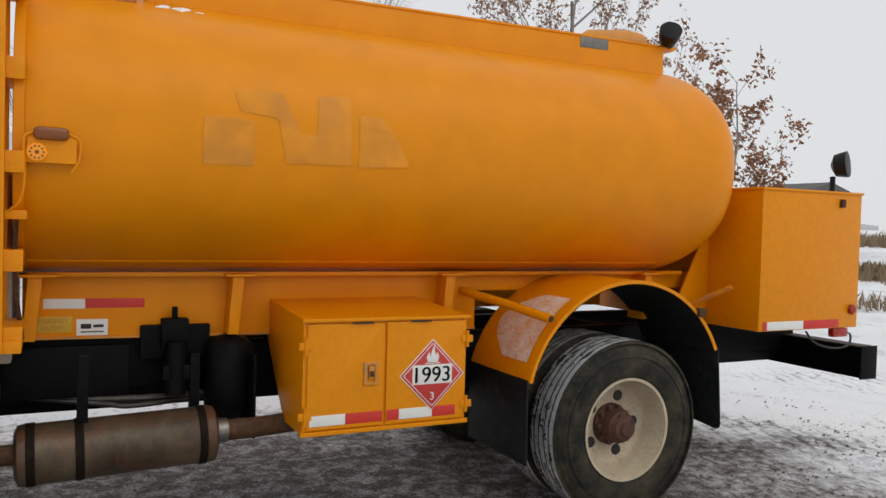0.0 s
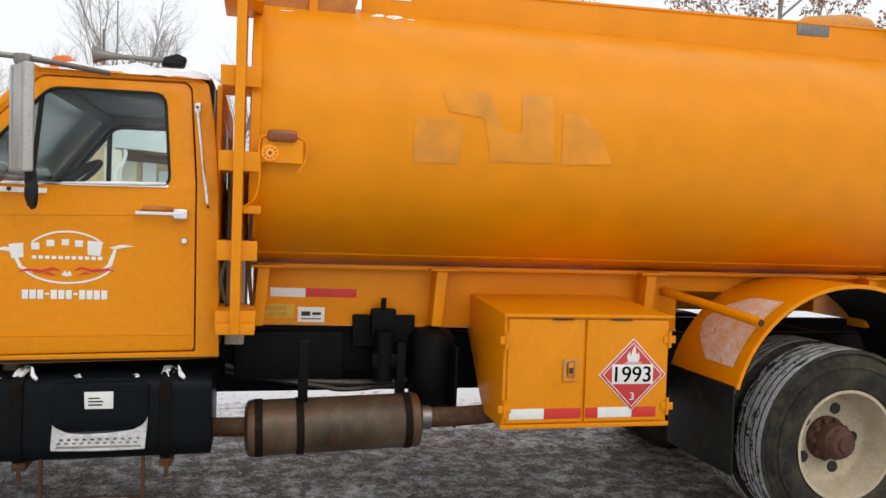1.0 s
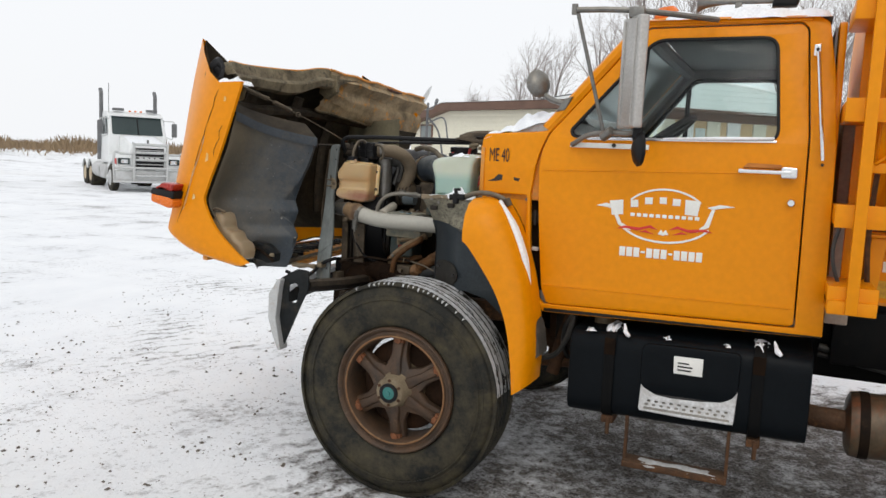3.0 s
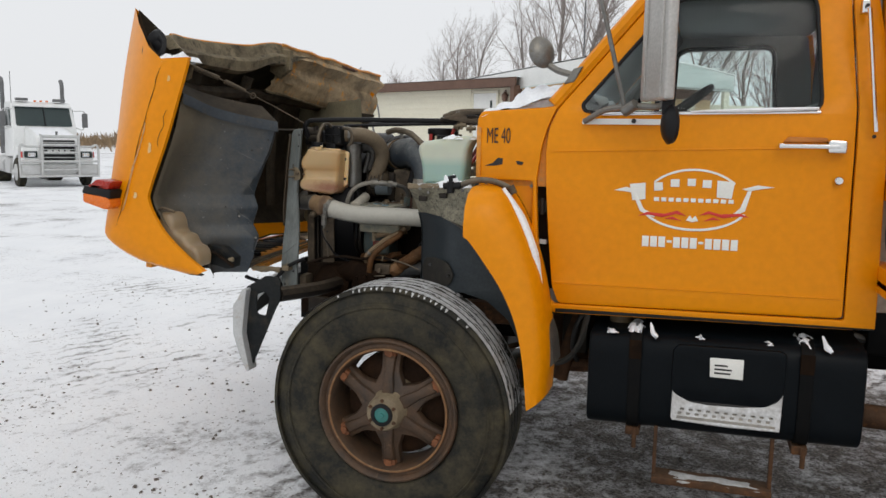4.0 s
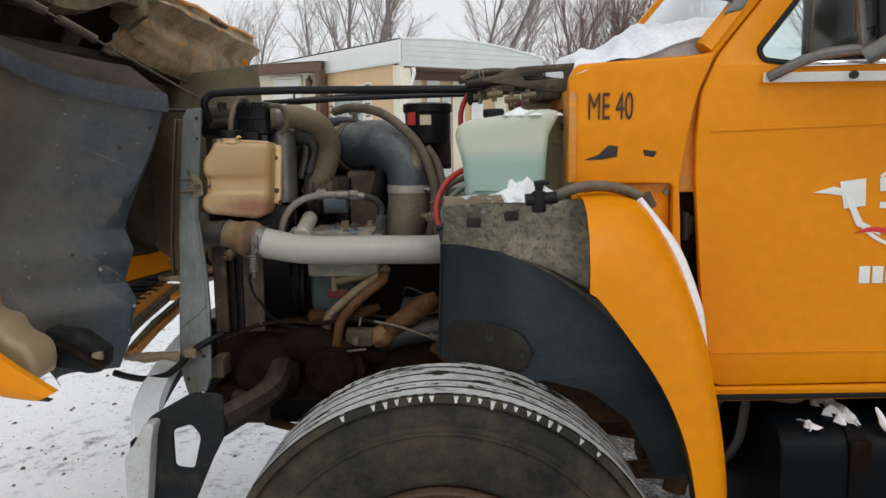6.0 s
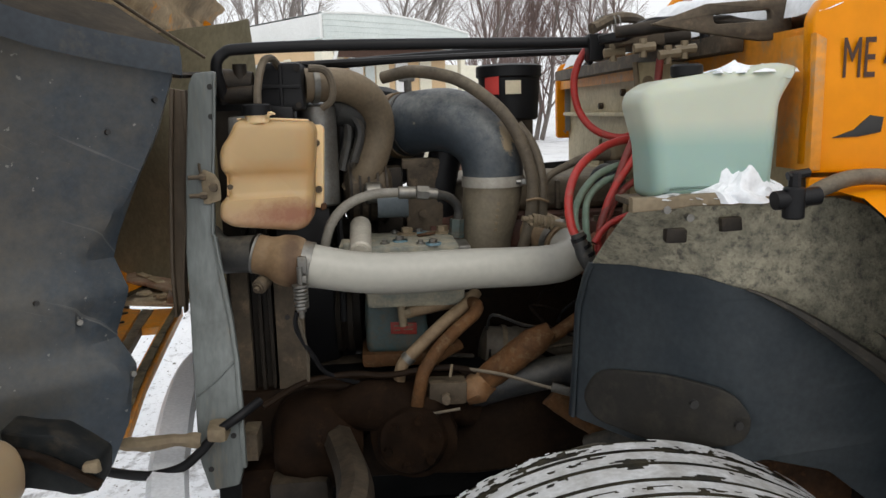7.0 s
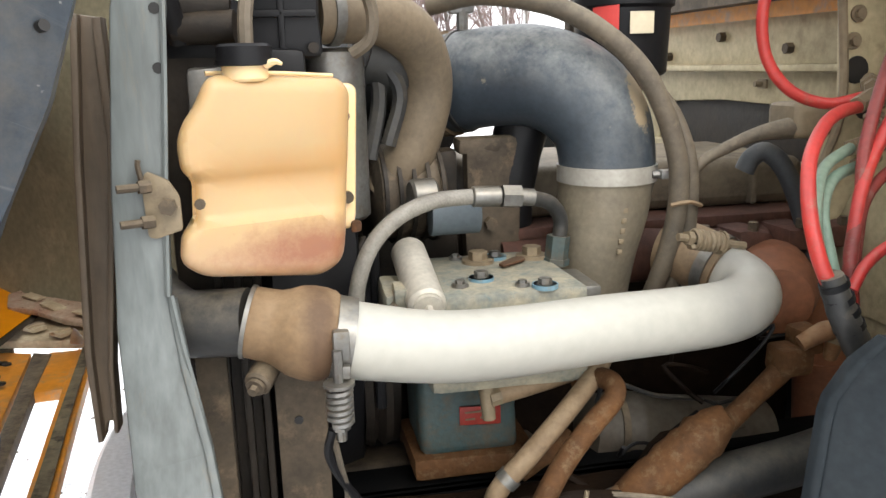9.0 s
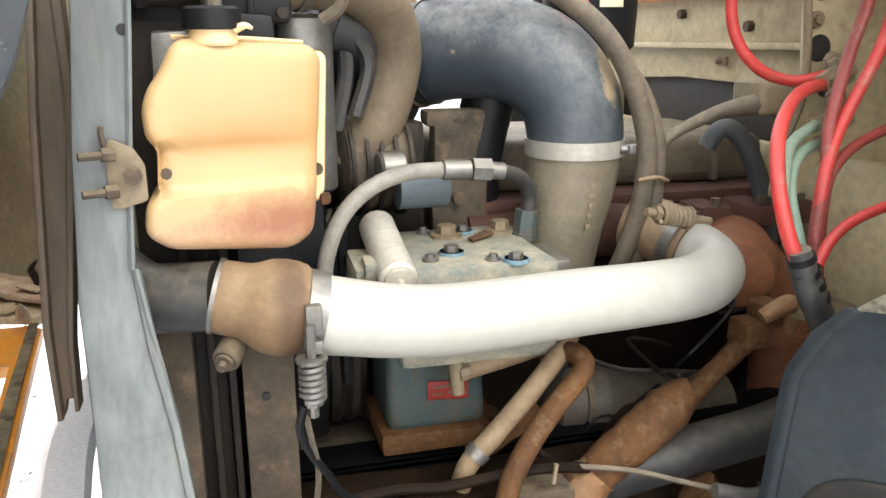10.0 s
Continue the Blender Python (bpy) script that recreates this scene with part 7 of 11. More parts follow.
part("radiator_edge_plate", sliced(box(-1.328, -1.262, 0.49, 0.505, 0.95, 1.40, 0.004), 2, [1.1, 1.25]), DIRTMETAL, rad, "oily brown radiator side plate")
part("plate_hole", cyl((-1.30, 0.492, 1.245), (-1.30, 0.488, 1.245), 0.006, seg=12), BLACKM, rad)
part("fan_shroud", lathe([(0, 0.44), (0.02, 0.45), (0.14, 0.40), (0.145, 0.385), (0.13, 0.385), (0.0, 0.42)], (-1.342, 1.0, 1.32), (1, 0, 0), 40, closed=True), BLACKPL, rad)
fan = part("fan_hub", cyl((-1.26, 1.0, 1.32), (-1.14, 1.0, 1.32), 0.08, seg=20), DARKIRON, rad)
for k in range(6):
    bl = flat(rounded([(-0.05, 0.06), (0.05, 0.06), (0.07, 0.36), (-0.06, 0.36)], 0.02), (), 0.008, 0.002)
    mapped(bl, lambda u, v, w: (w + 0.5 * u, u, v))
    part("fan_blade", moved(bl, Matrix.Translation((-1.22, 1.0, 1.32)) @ Matrix.Rotation(radians(60 * k + 20), 4, (1, 0, 0))), DARKIRON, fan)
sf = [(-1.459, 1.765), (-1.447, 1.788), (-1.402, 1.792), (-1.408, 1.73), (-1.421, 1.575), (-1.430, 1.443), (-1.420, 1.37), (-1.402, 1.285), (-1.390, 1.20), (-1.385, 1.11), (-1.383, 0.98), (-1.395, 0.94), (-1.455, 0.93), (-1.472, 1.0), (-1.475, 1.13), (-1.481, 1.26), (-1.489, 1.42), (-1.479, 1.575)]
frame_l = part("radiator_frame", bent_in(flat(rounded(sf, 0.008), (), 0.022, 0.005)), GALV, truck, "grey painted steel radiator side frame")
part("frame_flange", bent_in(flat([(-1.4315, 1.45), (-1.4225, 1.37), (-1.4045, 1.285), (-1.3925, 1.20), (-1.3875, 1.10), (-1.3865, 0.98), (-1.3775, 0.98), (-1.3775, 1.10), (-1.3835, 1.20), (-1.3955, 1.287), (-1.413, 1.37), (-1.4235, 1.45)], (), 0.016, 0.002), -0.008), GALV, frame_l, "pale folded edge")
part("frame_fold", tube([(-1.428, 0.388, 1.455), (-1.4195, 0.378, 1.40), (-1.4075, 0.366, 1.335), (-1.397, 0.346, 1.265), (-1.389, 0.327, 1.19), (-1.3845, 0.309, 1.11), (-1.3835, 0.297, 1.02)], 0.0035, 6), GALV, frame_l)
part("frame_crease", tube([(-1.470, 0.304, 1.135), (-1.43, 0.311, 1.165), (-1.392, 0.322, 1.20)], 0.0032, 6), GALV, frame_l)
part("frame_edge_top", tube([(-1.405, 0.392, 1.785), (-1.411, 0.392, 1.70), (-1.4245, 0.392, 1.55), (-1.431, 0.386, 1.455)], 0.0032, 6), GALV, frame_l)
for x, z in ((-1.415, 1.76), (-1.417, 1.70), (-1.40, 1.05), (-1.45, 0.98)):
    t = min(1, max(0, (1.50 - z) / 0.48))
    y = 0.394 - 0.105 * t * t * (3 - 2 * t)
    part("frame_hole", cyl((x, y + 0.003, z), (x, y - 0.001, z), 0.006, seg=10), BLACKM, frame_l)
part("frame_far", xz(flat(rounded(sf, 0.008), (), 0.05, 0.006), 1.60), GALV, truck)
SEALB = material("weathered_brown_rubber", (0.095, 0.066, 0.040), 0.6, other=(0.05, 0.036, 0.024), amount=1.0, scale=8, fine=120, bump=0.15, stretch=(1, 1, 0.12), dust=(0.17, 0.13, 0.085))
strip = flat([(-1.515, 1.762), (-1.483, 1.757), (-1.480, 1.62), (-1.497, 1.46), (-1.507, 1.36), (-1.509, 1.282), (-1.5135, 1.282), (-1.5165, 1.291), (-1.5225, 1.291), (-1.527, 1.273), (-1.533, 1.272), (-1.537, 1.38), (-1.527, 1.60)], (), 0.018, 0.004)
sl = part("seal_strip", mapped(sliced(strip, 1, [1.35, 1.45, 1.55, 1.65]), lambda u, v, w: (u, 0.450 + 0.10 * max(0, v - 1.3) - w, v)), SEALB, frame_l, "brown rubber sealing strip")
part("strip_flange", mapped(sliced(flat([(-1.493, 1.757), (-1.483, 1.757), (-1.480, 1.62), (-1.497, 1.46), (-1.507, 1.36), (-1.509, 1.282), (-1.5135, 1.282), (-1.513, 1.36), (-1.504, 1.46), (-1.489, 1.62)], (), 0.022, 0.002), 1, [1.35, 1.55, 1.65]), lambda u, v, w: (u, 0.436 + 0.10 * max(0, v - 1.3) - w, v)), SEALB, sl)
part("strip_flange", mapped(sliced(flat([(-1.515, 1.762), (-1.507, 1.76), (-1.519, 1.60), (-1.529, 1.38), (-1.527, 1.273), (-1.533, 1.272), (-1.537, 1.38), (-1.527, 1.60)], (), 0.022, 0.002), 1, [1.35, 1.55, 1.65]), lambda u, v, w: (u, 0.436 + 0.10 * max(0, v - 1.3) - w, v)), SEALB, sl)
part("upper_stay", tube([(-1.405, 0.50, 1.73), (-1.412, 0.46, 1.80), (-1.395, 0.46, 1.83), (-1.35, 0.462, 1.839), (-1.15, 0.48, 1.844), (-0.83, 0.50, 1.843), (-0.545, 0.52, 1.841)], 0.0125, 10), BLACKPL, truck, "long black stay bar over the engine")
part("upper_stay", tube([(-1.28, 1.02, 1.83), (-0.9, 0.95, 1.85), (-0.50, 0.85, 1.86)], 0.013, 8), BLACKPL, truck)
part("upper_stay", tube([(-1.28, 0.66, 1.815), (-1.05, 0.66, 1.822), (-0.75, 0.67, 1.83), (-0.52, 0.70, 1.835)], 0.008, 8), BLACKPL, truck)
part("stay_clamp", box(-0.60, -0.565, 0.495, 0.545, 1.80, 1.86, 0.006), BLACKPL, truck)
part("stay_loop", tube([(-0.59, 0.53, 1.83), (-0.598, 0.53, 1.812), (-0.59, 0.53, 1.795), (-0.582, 0.53, 1.812), (-0.587, 0.53, 1.827)], 0.004, 6), BLACKPL, truck)
lg = part("latch_gear", rough(xz(flat(rounded([(-0.566, 1.846), (-0.456, 1.882), (-0.300, 1.891), (-0.292, 1.815), (-0.36, 1.812), (-0.43, 1.822)], 0.008), [rounded([(-0.449, 1.861), (-0.338, 1.868), (-0.337, 1.848), (-0.442, 1.844)], 0.006)], 0.016, 0.003), 0.20), 0.003, 24), DIRTMETAL, truck, "greasy hood latch bracket above the cowl")
part("latch_bar", rough(tube([(-0.60, 0.30, 1.842), (-0.50, 0.26, 1.850), (-0.44, 0.22, 1.852), (-0.34, 0.205, 1.84)], [0.012, 0.014, 0.012, 0.010], 10), 0.003, 40), DARKIRON, lg)
part("latch_block", rough(sliced(box(-0.56, -0.46, 0.40, 0.56, 1.822, 1.86, 0.01), 0, [-0.53, -0.50]), 0.008, 20), DIRTMETAL, lg)
part("latch_block", rough(box(-0.50, -0.36, 0.52, 0.80, 1.835, 1.865, 0.01), 0.008, 16), DARKIRON, lg)
for x, y, z in ((-0.52, 0.37, 1.815), (-0.47, 0.36, 1.80), (-0.56, 0.45, 1.812), (-0.42, 0.40, 1.812)):
    part("latch_fitting", add(cyl((x - 0.02, y, z), (x + 0.025, y, z + 0.004), 0.010, seg=8), cyl((x, y, z - 0.018), (x, y, z + 0.02), 0.008, seg=6)), TAN, lg)
part("coiled_wire", tube([(-0.60 + 0.05 * q / 24, 0.44 + 0.014 * math.cos(q * 1.2), 1.875 + 0.016 * math.sin(q * 1.2)) for q in range(25)], 0.002, 4, 2), GREYMETAL, lg)
part("gear_arm", rough(tube([(-0.60, 0.42, 1.838), (-0.55, 0.40, 1.845), (-0.50, 0.40, 1.868), (-0.44, 0.40, 1.872), (-0.385, 0.40, 1.87), (-0.375, 0.40, 1.83)], 0.011, 8), 0.003, 40), BLACKPL, truck)
part("wiper_link", tube([(-0.62, 0.40, 1.86), (-0.56, 0.45, 1.885), (-0.48, 0.55, 1.895), (-0.33, 0.9, 1.91)], 0.012, 8), DIRTMETAL, truck)
part("cowl_channel", xz(flat([(-0.385, 1.80), (-0.335, 1.80), (-0.335, 1.845), (-0.385, 1.835)], (), 1.5, 0.004), 1.05), DIRTMETAL, truck)

# coolant jar: its right side stands farther in than its left
jl = [(-1.372, 1.692), (-1.225, 1.684), (-1.213, 1.668), (-1.226, 1.500), (-1.231, 1.463), (-1.259, 1.447), (-1.394, 1.468), (-1.417, 1.488), (-1.413, 1.520), (-1.400, 1.532), (-1.397, 1.578), (-1.407, 1.590), (-1.409, 1.619), (-1.402, 1.640), (-1.387, 1.660)]


def slanted(bm, y):
    return mapped(bm, lambda u, v, w: (u, y + 0.36 * (u + 1.41) - w, v))


jb = flat(rounded(jl, [0.02, 0.012, 0.012, 0.01, 0.02, 0.02, 0.025, 0.012, 0.008, 0.01, 0.01, 0.008, 0.012, 0.012, 0.012], 5), (), 0.125, 0.018, 4)
sliced(jb, 1, [1.525, 1.532, 1.54, 1.565, 1.573, 1.580, 1.59])
sliced(jb, 0, [-1.405, -1.40, -1.395, -1.385])
for v in jb.verts:
    if v.co.z > 0.03 and v.co.x > -1.3965:
        k = min(1, max(0, (v.co.y - 1.525) / 0.010), max(0, (1.588 - v.co.y) / 0.012))
        v.co.z -= 0.011 * max(0, min(1, k)) * (0.55 + 0.45 * (v.co.x < -1.26))
jar = part("coolant_jar", slanted(jb, 0.452), stain(stain(stain(plastic("coolant_jar_plastic", (0.495, 0.345, 0.172), (0.44, 0.275, 0.12), 1.50, (0.46, 0.30, 0.175)), (0.25, 0.085, 0.045), (-1.265, 0.42, 1.487), (0.075, 0.2, 0.024), 0.55, 0.8, 0.6), (0.50, 0.26, 0.09), (-1.29, 0.42, 1.583), (0.11, 0.2, 0.016), 0.4, 0.55, 0.8), (0.50, 0.27, 0.10), (-1.225, 0.45, 1.61), (0.02, 0.2, 0.06), 0.35, 0.45, 0.8), truck, "yellowed plastic coolant jar with rusty residue")
part("jar_flange", xz(flat(rounded([(-1.235, 1.676), (-1.205, 1.676), (-1.198, 1.668), (-1.207, 1.50), (-1.214, 1.485), (-1.235, 1.49)], 0.007), (), 0.022, 0.006), 0.550), JAR, jar)
for z in (1.635, 1.53):
    part("flange_bolt", cyl((-1.217, 0.541, z), (-1.217, 0.530, z), 0.008, seg=12), DIRTMETAL, jar)
part("flange_rust", rough(box(-1.214, -1.201, 0.53, 0.55, 1.483, 1.497, 0.004), 0.002, 60), RUST, jar)
part("jar_seam", tube([(-1.376, 0.455, 1.693), (-1.30, 0.482, 1.691), (-1.23, 0.51, 1.686)], 0.003, 6), JAR, jar)
part("jar_neck", cyl((-1.331, 0.44, 1.683), (-1.331, 0.44, 1.704), 0.0255, seg=28, bev=0.003), JAR, jar)
part("jar_cap", add(cyl((-1.331, 0.44, 1.700), (-1.331, 0.44, 1.724), 0.0305, seg=32, bev=0.003), ring((-1.331, 0.44, 1.7035), (0, 0, 1), 0.0305, 0.005, 0.002, 32)), BLACKPL, jar, "black screw cap")
part("cap_tab", tube([(-1.308, 0.425, 1.700), (-1.298, 0.42, 1.704), (-1.29, 0.42, 1.701)], [0.005, 0.004, 0.002], 6), JAR, jar)
br = part("jar_bracket", xz(flat(rounded([(-1.446, 1.582), (-1.440, 1.594), (-1.418, 1.583), (-1.408, 1.565), (-1.408, 1.528), (-1.436, 1.520), (-1.444, 1.522)], 0.004), (), 0.005, 0.001), 0.389), TAN, jar, "rusty jar bracket")
part("bracket_lip", tube([(-1.445, 0.386, 1.583), (-1.447, 0.385, 1.60), (-1.446, 0.385, 1.606)], 0.003, 6), DIRTMETAL, br)
for z in (1.578, 1.540):
    part("bracket_bolt", add(cyl((-1.435, 0.383, z), (-1.468, 0.370, z), 0.0045, seg=8), cyl((-1.436, 0.384, z), (-1.448, 0.379, z), 0.0075, seg=6)), DIRTMETAL, br)
part("jar_bolt", add(cyl((-1.42, 0.385, 1.556), (-1.42, 0.374, 1.556), 0.0095, seg=6), cyl((-1.388, 0.392, 1.555), (-1.388, 0.385, 1.555), 0.006, seg=8)), DIRTMETAL, br)
part("overflow_hose", tube([(-1.328, 0.44, 1.724), (-1.326, 0.445, 1.76), (-1.316, 0.47, 1.81), (-1.30, 0.51, 1.82), (-1.285, 0.55, 1.79)], 0.0085, 8), HOSE, jar)

# thermostat housing and tan upper hose
th = part("thermostat_housing", rough(sliced(add(box(-1.338, -1.238, 0.53, 0.66, 1.708, 1.815, 0.012), box(-1.318, -1.262, 0.51, 0.56, 1.66, 1.72, 0.01)), 2, [1.73, 1.76, 1.79]), 0.004, 20), BLACKPL, truck, "black thermostat housing")
for x, z in ((-1.325, 1.80), (-1.25, 1.80), (-1.25, 1.72), (-1.325, 1.72)):
    part("housing_bolt", cyl((x, 0.53, z), (x, 0.518, z), 0.007, seg=8), DARKIRON, th)
part("housing_rib", add(box(-1.332, -1.244, 0.520, 0.532, 1.757, 1.766, 0.003), box(-1.291, -1.283, 0.520, 0.532, 1.715, 1.81, 0.003)), BLACKPL, th)
part("side_valve", add(cyl((-1.43, 0.51, 1.775), (-1.345, 0.51, 1.77), 0.03, 0.024, seg=14), add(cyl((-1.37, 0.50, 1.81), (-1.37, 0.50, 1.73), 0.015, seg=10), cyl((-1.41, 0.50, 1.745), (-1.34, 0.49, 1.745), 0.02, seg=10))), DARKIRON, truck)
part("valve_bracket", rough(box(-1.40, -1.35, 0.47, 0.52, 1.60, 1.70, 0.008), 0.003, 30), GREYMETAL, truck)
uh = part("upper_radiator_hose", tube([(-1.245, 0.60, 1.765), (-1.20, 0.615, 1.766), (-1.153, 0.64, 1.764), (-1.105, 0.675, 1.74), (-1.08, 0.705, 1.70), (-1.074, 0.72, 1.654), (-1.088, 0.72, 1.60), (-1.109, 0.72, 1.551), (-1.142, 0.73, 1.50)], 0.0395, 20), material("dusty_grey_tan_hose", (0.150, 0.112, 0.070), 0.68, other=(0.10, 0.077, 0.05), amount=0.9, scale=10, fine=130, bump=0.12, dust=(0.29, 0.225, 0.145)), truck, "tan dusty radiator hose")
part("hose_clamp", ring((-1.222, 0.607, 1.766), (1, 0.35, 0.02), 0.0400, 0.014), GREYMETAL, uh)
part("vent_hose", tube([(-1.225, 0.53, 1.80), (-1.19, 0.53, 1.795), (-1.175, 0.535, 1.765), (-1.178, 0.54, 1.73), (-1.20, 0.55, 1.712)], 0.0085, 8), HOSE, uh)
part("dark_cylinder", cyl((-1.222, 0.655, 1.48), (-1.222, 0.655, 1.722), 0.047, seg=22, bev=0.006), GREYMETAL, truck, "grey filter canister behind the jar")
part("thin_hose", tube([(-1.16, 0.68, 1.72), (-1.12, 0.69, 1.66), (-1.14, 0.69, 1.58)], 0.012, 8), HOSEDK, truck)
part("thin_hose", tube([(-1.18, 0.69, 1.74), (-1.15, 0.70, 1.66), (-1.17, 0.69, 1.56)], 0.012, 8), HOSEDK, truck)
part("cleaner_hose", add(tube([(-1.185, 0.71, 1.72), (-1.13, 0.72, 1.70), (-1.10, 0.76, 1.66)], 0.045, 16), ring((-1.165, 0.712, 1.714), (0.9, 0.15, -0.3), 0.046, 0.012, 0.003, 24)), HOSEDK, truck)

# charge-air pipe with its couplings
cp = part("charge_pipe", tube([(-1.238, 0.408, 1.379), (-1.20, 0.409, 1.371), (-1.15, 0.411, 1.361), (-1.095, 0.415, 1.354), (-1.033, 0.424, 1.350), (-0.957, 0.435, 1.349), (-0.876, 0.447, 1.348), (-0.791, 0.46, 1.345), (-0.715, 0.474, 1.343), (-0.668, 0.488, 1.346), (-0.638, 0.512, 1.354), (-0.632, 0.545, 1.365), (-0.648, 0.585, 1.378)], [0.0475, 0.0460, 0.0450, 0.0450, 0.0455, 0.0455, 0.0452, 0.0450, 0.0450, 0.0450, 0.0445, 0.0440, 0.0435], 32, 8), ALU, truck, "bright aluminium charge-air pipe")
part("coupling_hose", lathe([(0, 0.0405), (0.003, 0.0425), (0.028, 0.0435), (0.034, 0.0440), (0.043, 0.047), (0.056, 0.0535), (0.072, 0.0565), (0.086, 0.0565), (0.097, 0.0545), (0.105, 0.049), (0.112, 0.0475)], (-1.352, 0.425, 1.407), (1, -0.15, -0.24), 36), stain(material("muddy_coupling_rubber", (0.20, 0.125, 0.062), 0.68, other=(0.15, 0.088, 0.042), amount=0.9, scale=14, fine=130, bump=0.12, dust=(0.28, 0.195, 0.11)), (0.062, 0.030, 0.014), (-1.268, 0.38, 1.385), (0.018, 0.09, 0.09), 0.4, 0.75, 0.5), cp, "tan rubber coupling")
part("black_coupling", tube([(-1.49, 0.60, 1.415), (-1.46, 0.52, 1.405), (-1.425, 0.455, 1.402), (-1.39, 0.437, 1.404), (-1.348, 0.425, 1.406)], 0.0405, 24), HOSEDK, cp)
part("coupling_band", ring((-1.349, 0.4245, 1.4062), (1, -0.15, -0.24), 0.0425, 0.005, 0.002, 36), GREYMETAL, cp)
part("band_clamp", ring((-1.2415, 0.4085, 1.380), (1, -0.05, -0.22), 0.0485, 0.022, 0.003, 36), GREYMETAL, cp)
part("clamp_lug", add(box(-1.256, -1.237, 0.352, 0.366, 1.372, 1.408, 0.004), box(-1.255, -1.238, 0.348, 0.360, 1.352, 1.368, 0.003)), GREYMETAL, cp)
spring_clamp(-1.252, 0.351, 1.372, cp, True, 0.82)
part("drain_plug", add(cyl((-1.330, 0.425, 1.350), (-1.345, 0.392, 1.338), 0.0165, seg=20, bev=0.003), add(cyl((-1.345, 0.392, 1.338), (-1.347, 0.388, 1.3365), 0.011, seg=16), cyl((-1.347, 0.388, 1.3365), (-1.350, 0.381, 1.334), 0.006, seg=6))), DIRTMETAL, cp)
part("lower_wire", tube([(-1.262, 0.352, 1.292), (-1.268, 0.36, 1.26), (-1.258, 0.37, 1.225), (-1.235, 0.385, 1.18), (-1.205, 0.41, 1.13), (-1.10, 0.45, 1.08)], 0.0055, 8), BLACKPL, cp)
part("lower_wire", tube([(-1.262, 0.355, 1.285), (-1.255, 0.365, 1.24), (-1.248, 0.38, 1.19), (-1.252, 0.40, 1.12)], 0.004, 6), HOSE, cp)
part("outlet_coupling", tube([(-0.642, 0.572, 1.374), (-0.665, 0.615, 1.388), (-0.695, 0.66, 1.40)], 0.0505, 24), HOSETAN, cp)
spring_clamp(-0.655, 0.528, 1.428, cp, False, 0.85, TAN)
part("outlet_band", ring((-0.651, 0.588, 1.380), (-0.45, 0.85, 0.28), 0.0510, 0.018), GREYMETAL, cp)
REDCAST = material("red_oxide_casting", (0.23, 0.085, 0.036), 0.7, other=(0.15, 0.055, 0.026), amount=0.9, scale=10, fine=90, bump=0.2)
part("turbo_outlet", add(lathe([(0, 0.03), (0.01, 0.055), (0.06, 0.072), (0.12, 0.07), (0.16, 0.05)], (-0.55, 0.57, 1.315), (0.5, 1, 0.1), 24), add(tube([(-0.49, 0.68, 1.33), (-0.43, 0.68, 1.29), (-0.392, 0.67, 1.22), (-0.380, 0.67, 1.12), (-0.372, 0.67, 0.98)], [0.050, 0.052, 0.050, 0.049, 0.049], 24), ring((-0.385, 0.67, 1.17), (0.05, 0, -1), 0.049, 0.014, 0.006, 28))), REDCAST, truck, "red-brown turbo casting")

# air intake elbow
BANDM = material("dulled_band_steel", (0.40, 0.38, 0.33), 0.5, metal=0.3, other=(0.28, 0.26, 0.22), amount=0.9, scale=20, fine=160, bump=0.05)
el = part("intake_elbow", tube([(-1.06, 0.88, 1.655), (-1.01, 0.84, 1.664), (-0.955, 0.785, 1.674), (-0.895, 0.74, 1.674), (-0.842, 0.708, 1.650), (-0.806, 0.69, 1.605), (-0.795, 0.683, 1.555), (-0.795, 0.68, 1.512)], [0.082, 0.082, 0.080, 0.080, 0.080, 0.078, 0.076, 0.075], 36, 8), stain(ELBOW, (0.30, 0.23, 0.14), (-0.762, 0.635, 1.640), (0.020, 0.06, 0.052), 0.9, 0.9, 0.15), truck, "blue-black rubber intake elbow with worn patches")
part("elbow_ring", ring((-1.015, 0.845, 1.663), (0.75, -0.66, 0.12), 0.0815, 0.022, 0.006, 40), HOSETAN, el)
part("elbow_lip", ring((-0.992, 0.823, 1.667), (0.75, -0.66, 0.12), 0.0805, 0.008, 0.004, 40), HOSEDK, el)
part("elbow_band", ring((-0.795, 0.68, 1.524), (0, 0, 1), 0.0755, 0.026, 0.003, 40), BANDM, el)
part("band_screw", add(box(-0.735, -0.705, 0.61, 0.63, 1.517, 1.531, 0.003), cyl((-0.735, 0.62, 1.524), (-0.747, 0.62, 1.524), 0.006, seg=8)), GREYMETAL, el)
part("intake_duct", tube([(-0.795, 0.68, 1.516), (-0.802, 0.68, 1.46), (-0.813, 0.68, 1.40), (-0.822, 0.682, 1.32)], [0.0745, 0.072, 0.066, 0.061], 36), material("grey_cast_duct", (0.23, 0.195, 0.135), 0.55, metal=0.3, other=(0.14, 0.12, 0.09), amount=0.8, scale=12, fine=120, bump=0.08), el, "dusty grey cast duct")
for k in range(5):
    part("cast_mark", box(-0.805 + 0.002 * k, -0.797 + 0.002 * k, 0.6075, 0.6105, 1.405 + 0.016 * k, 1.413 + 0.016 * k, 0.001), TAN, el)
part("air_cleaner", lathe([(0, 0.06), (0.02, 0.14), (0.05, 0.155), (0.34, 0.155), (0.36, 0.14), (0.37, 0.03)], (-1.06, 1.02, 1.62), (-0.35, 1, 0), 32), BLACKPL, truck, "black air cleaner canister")
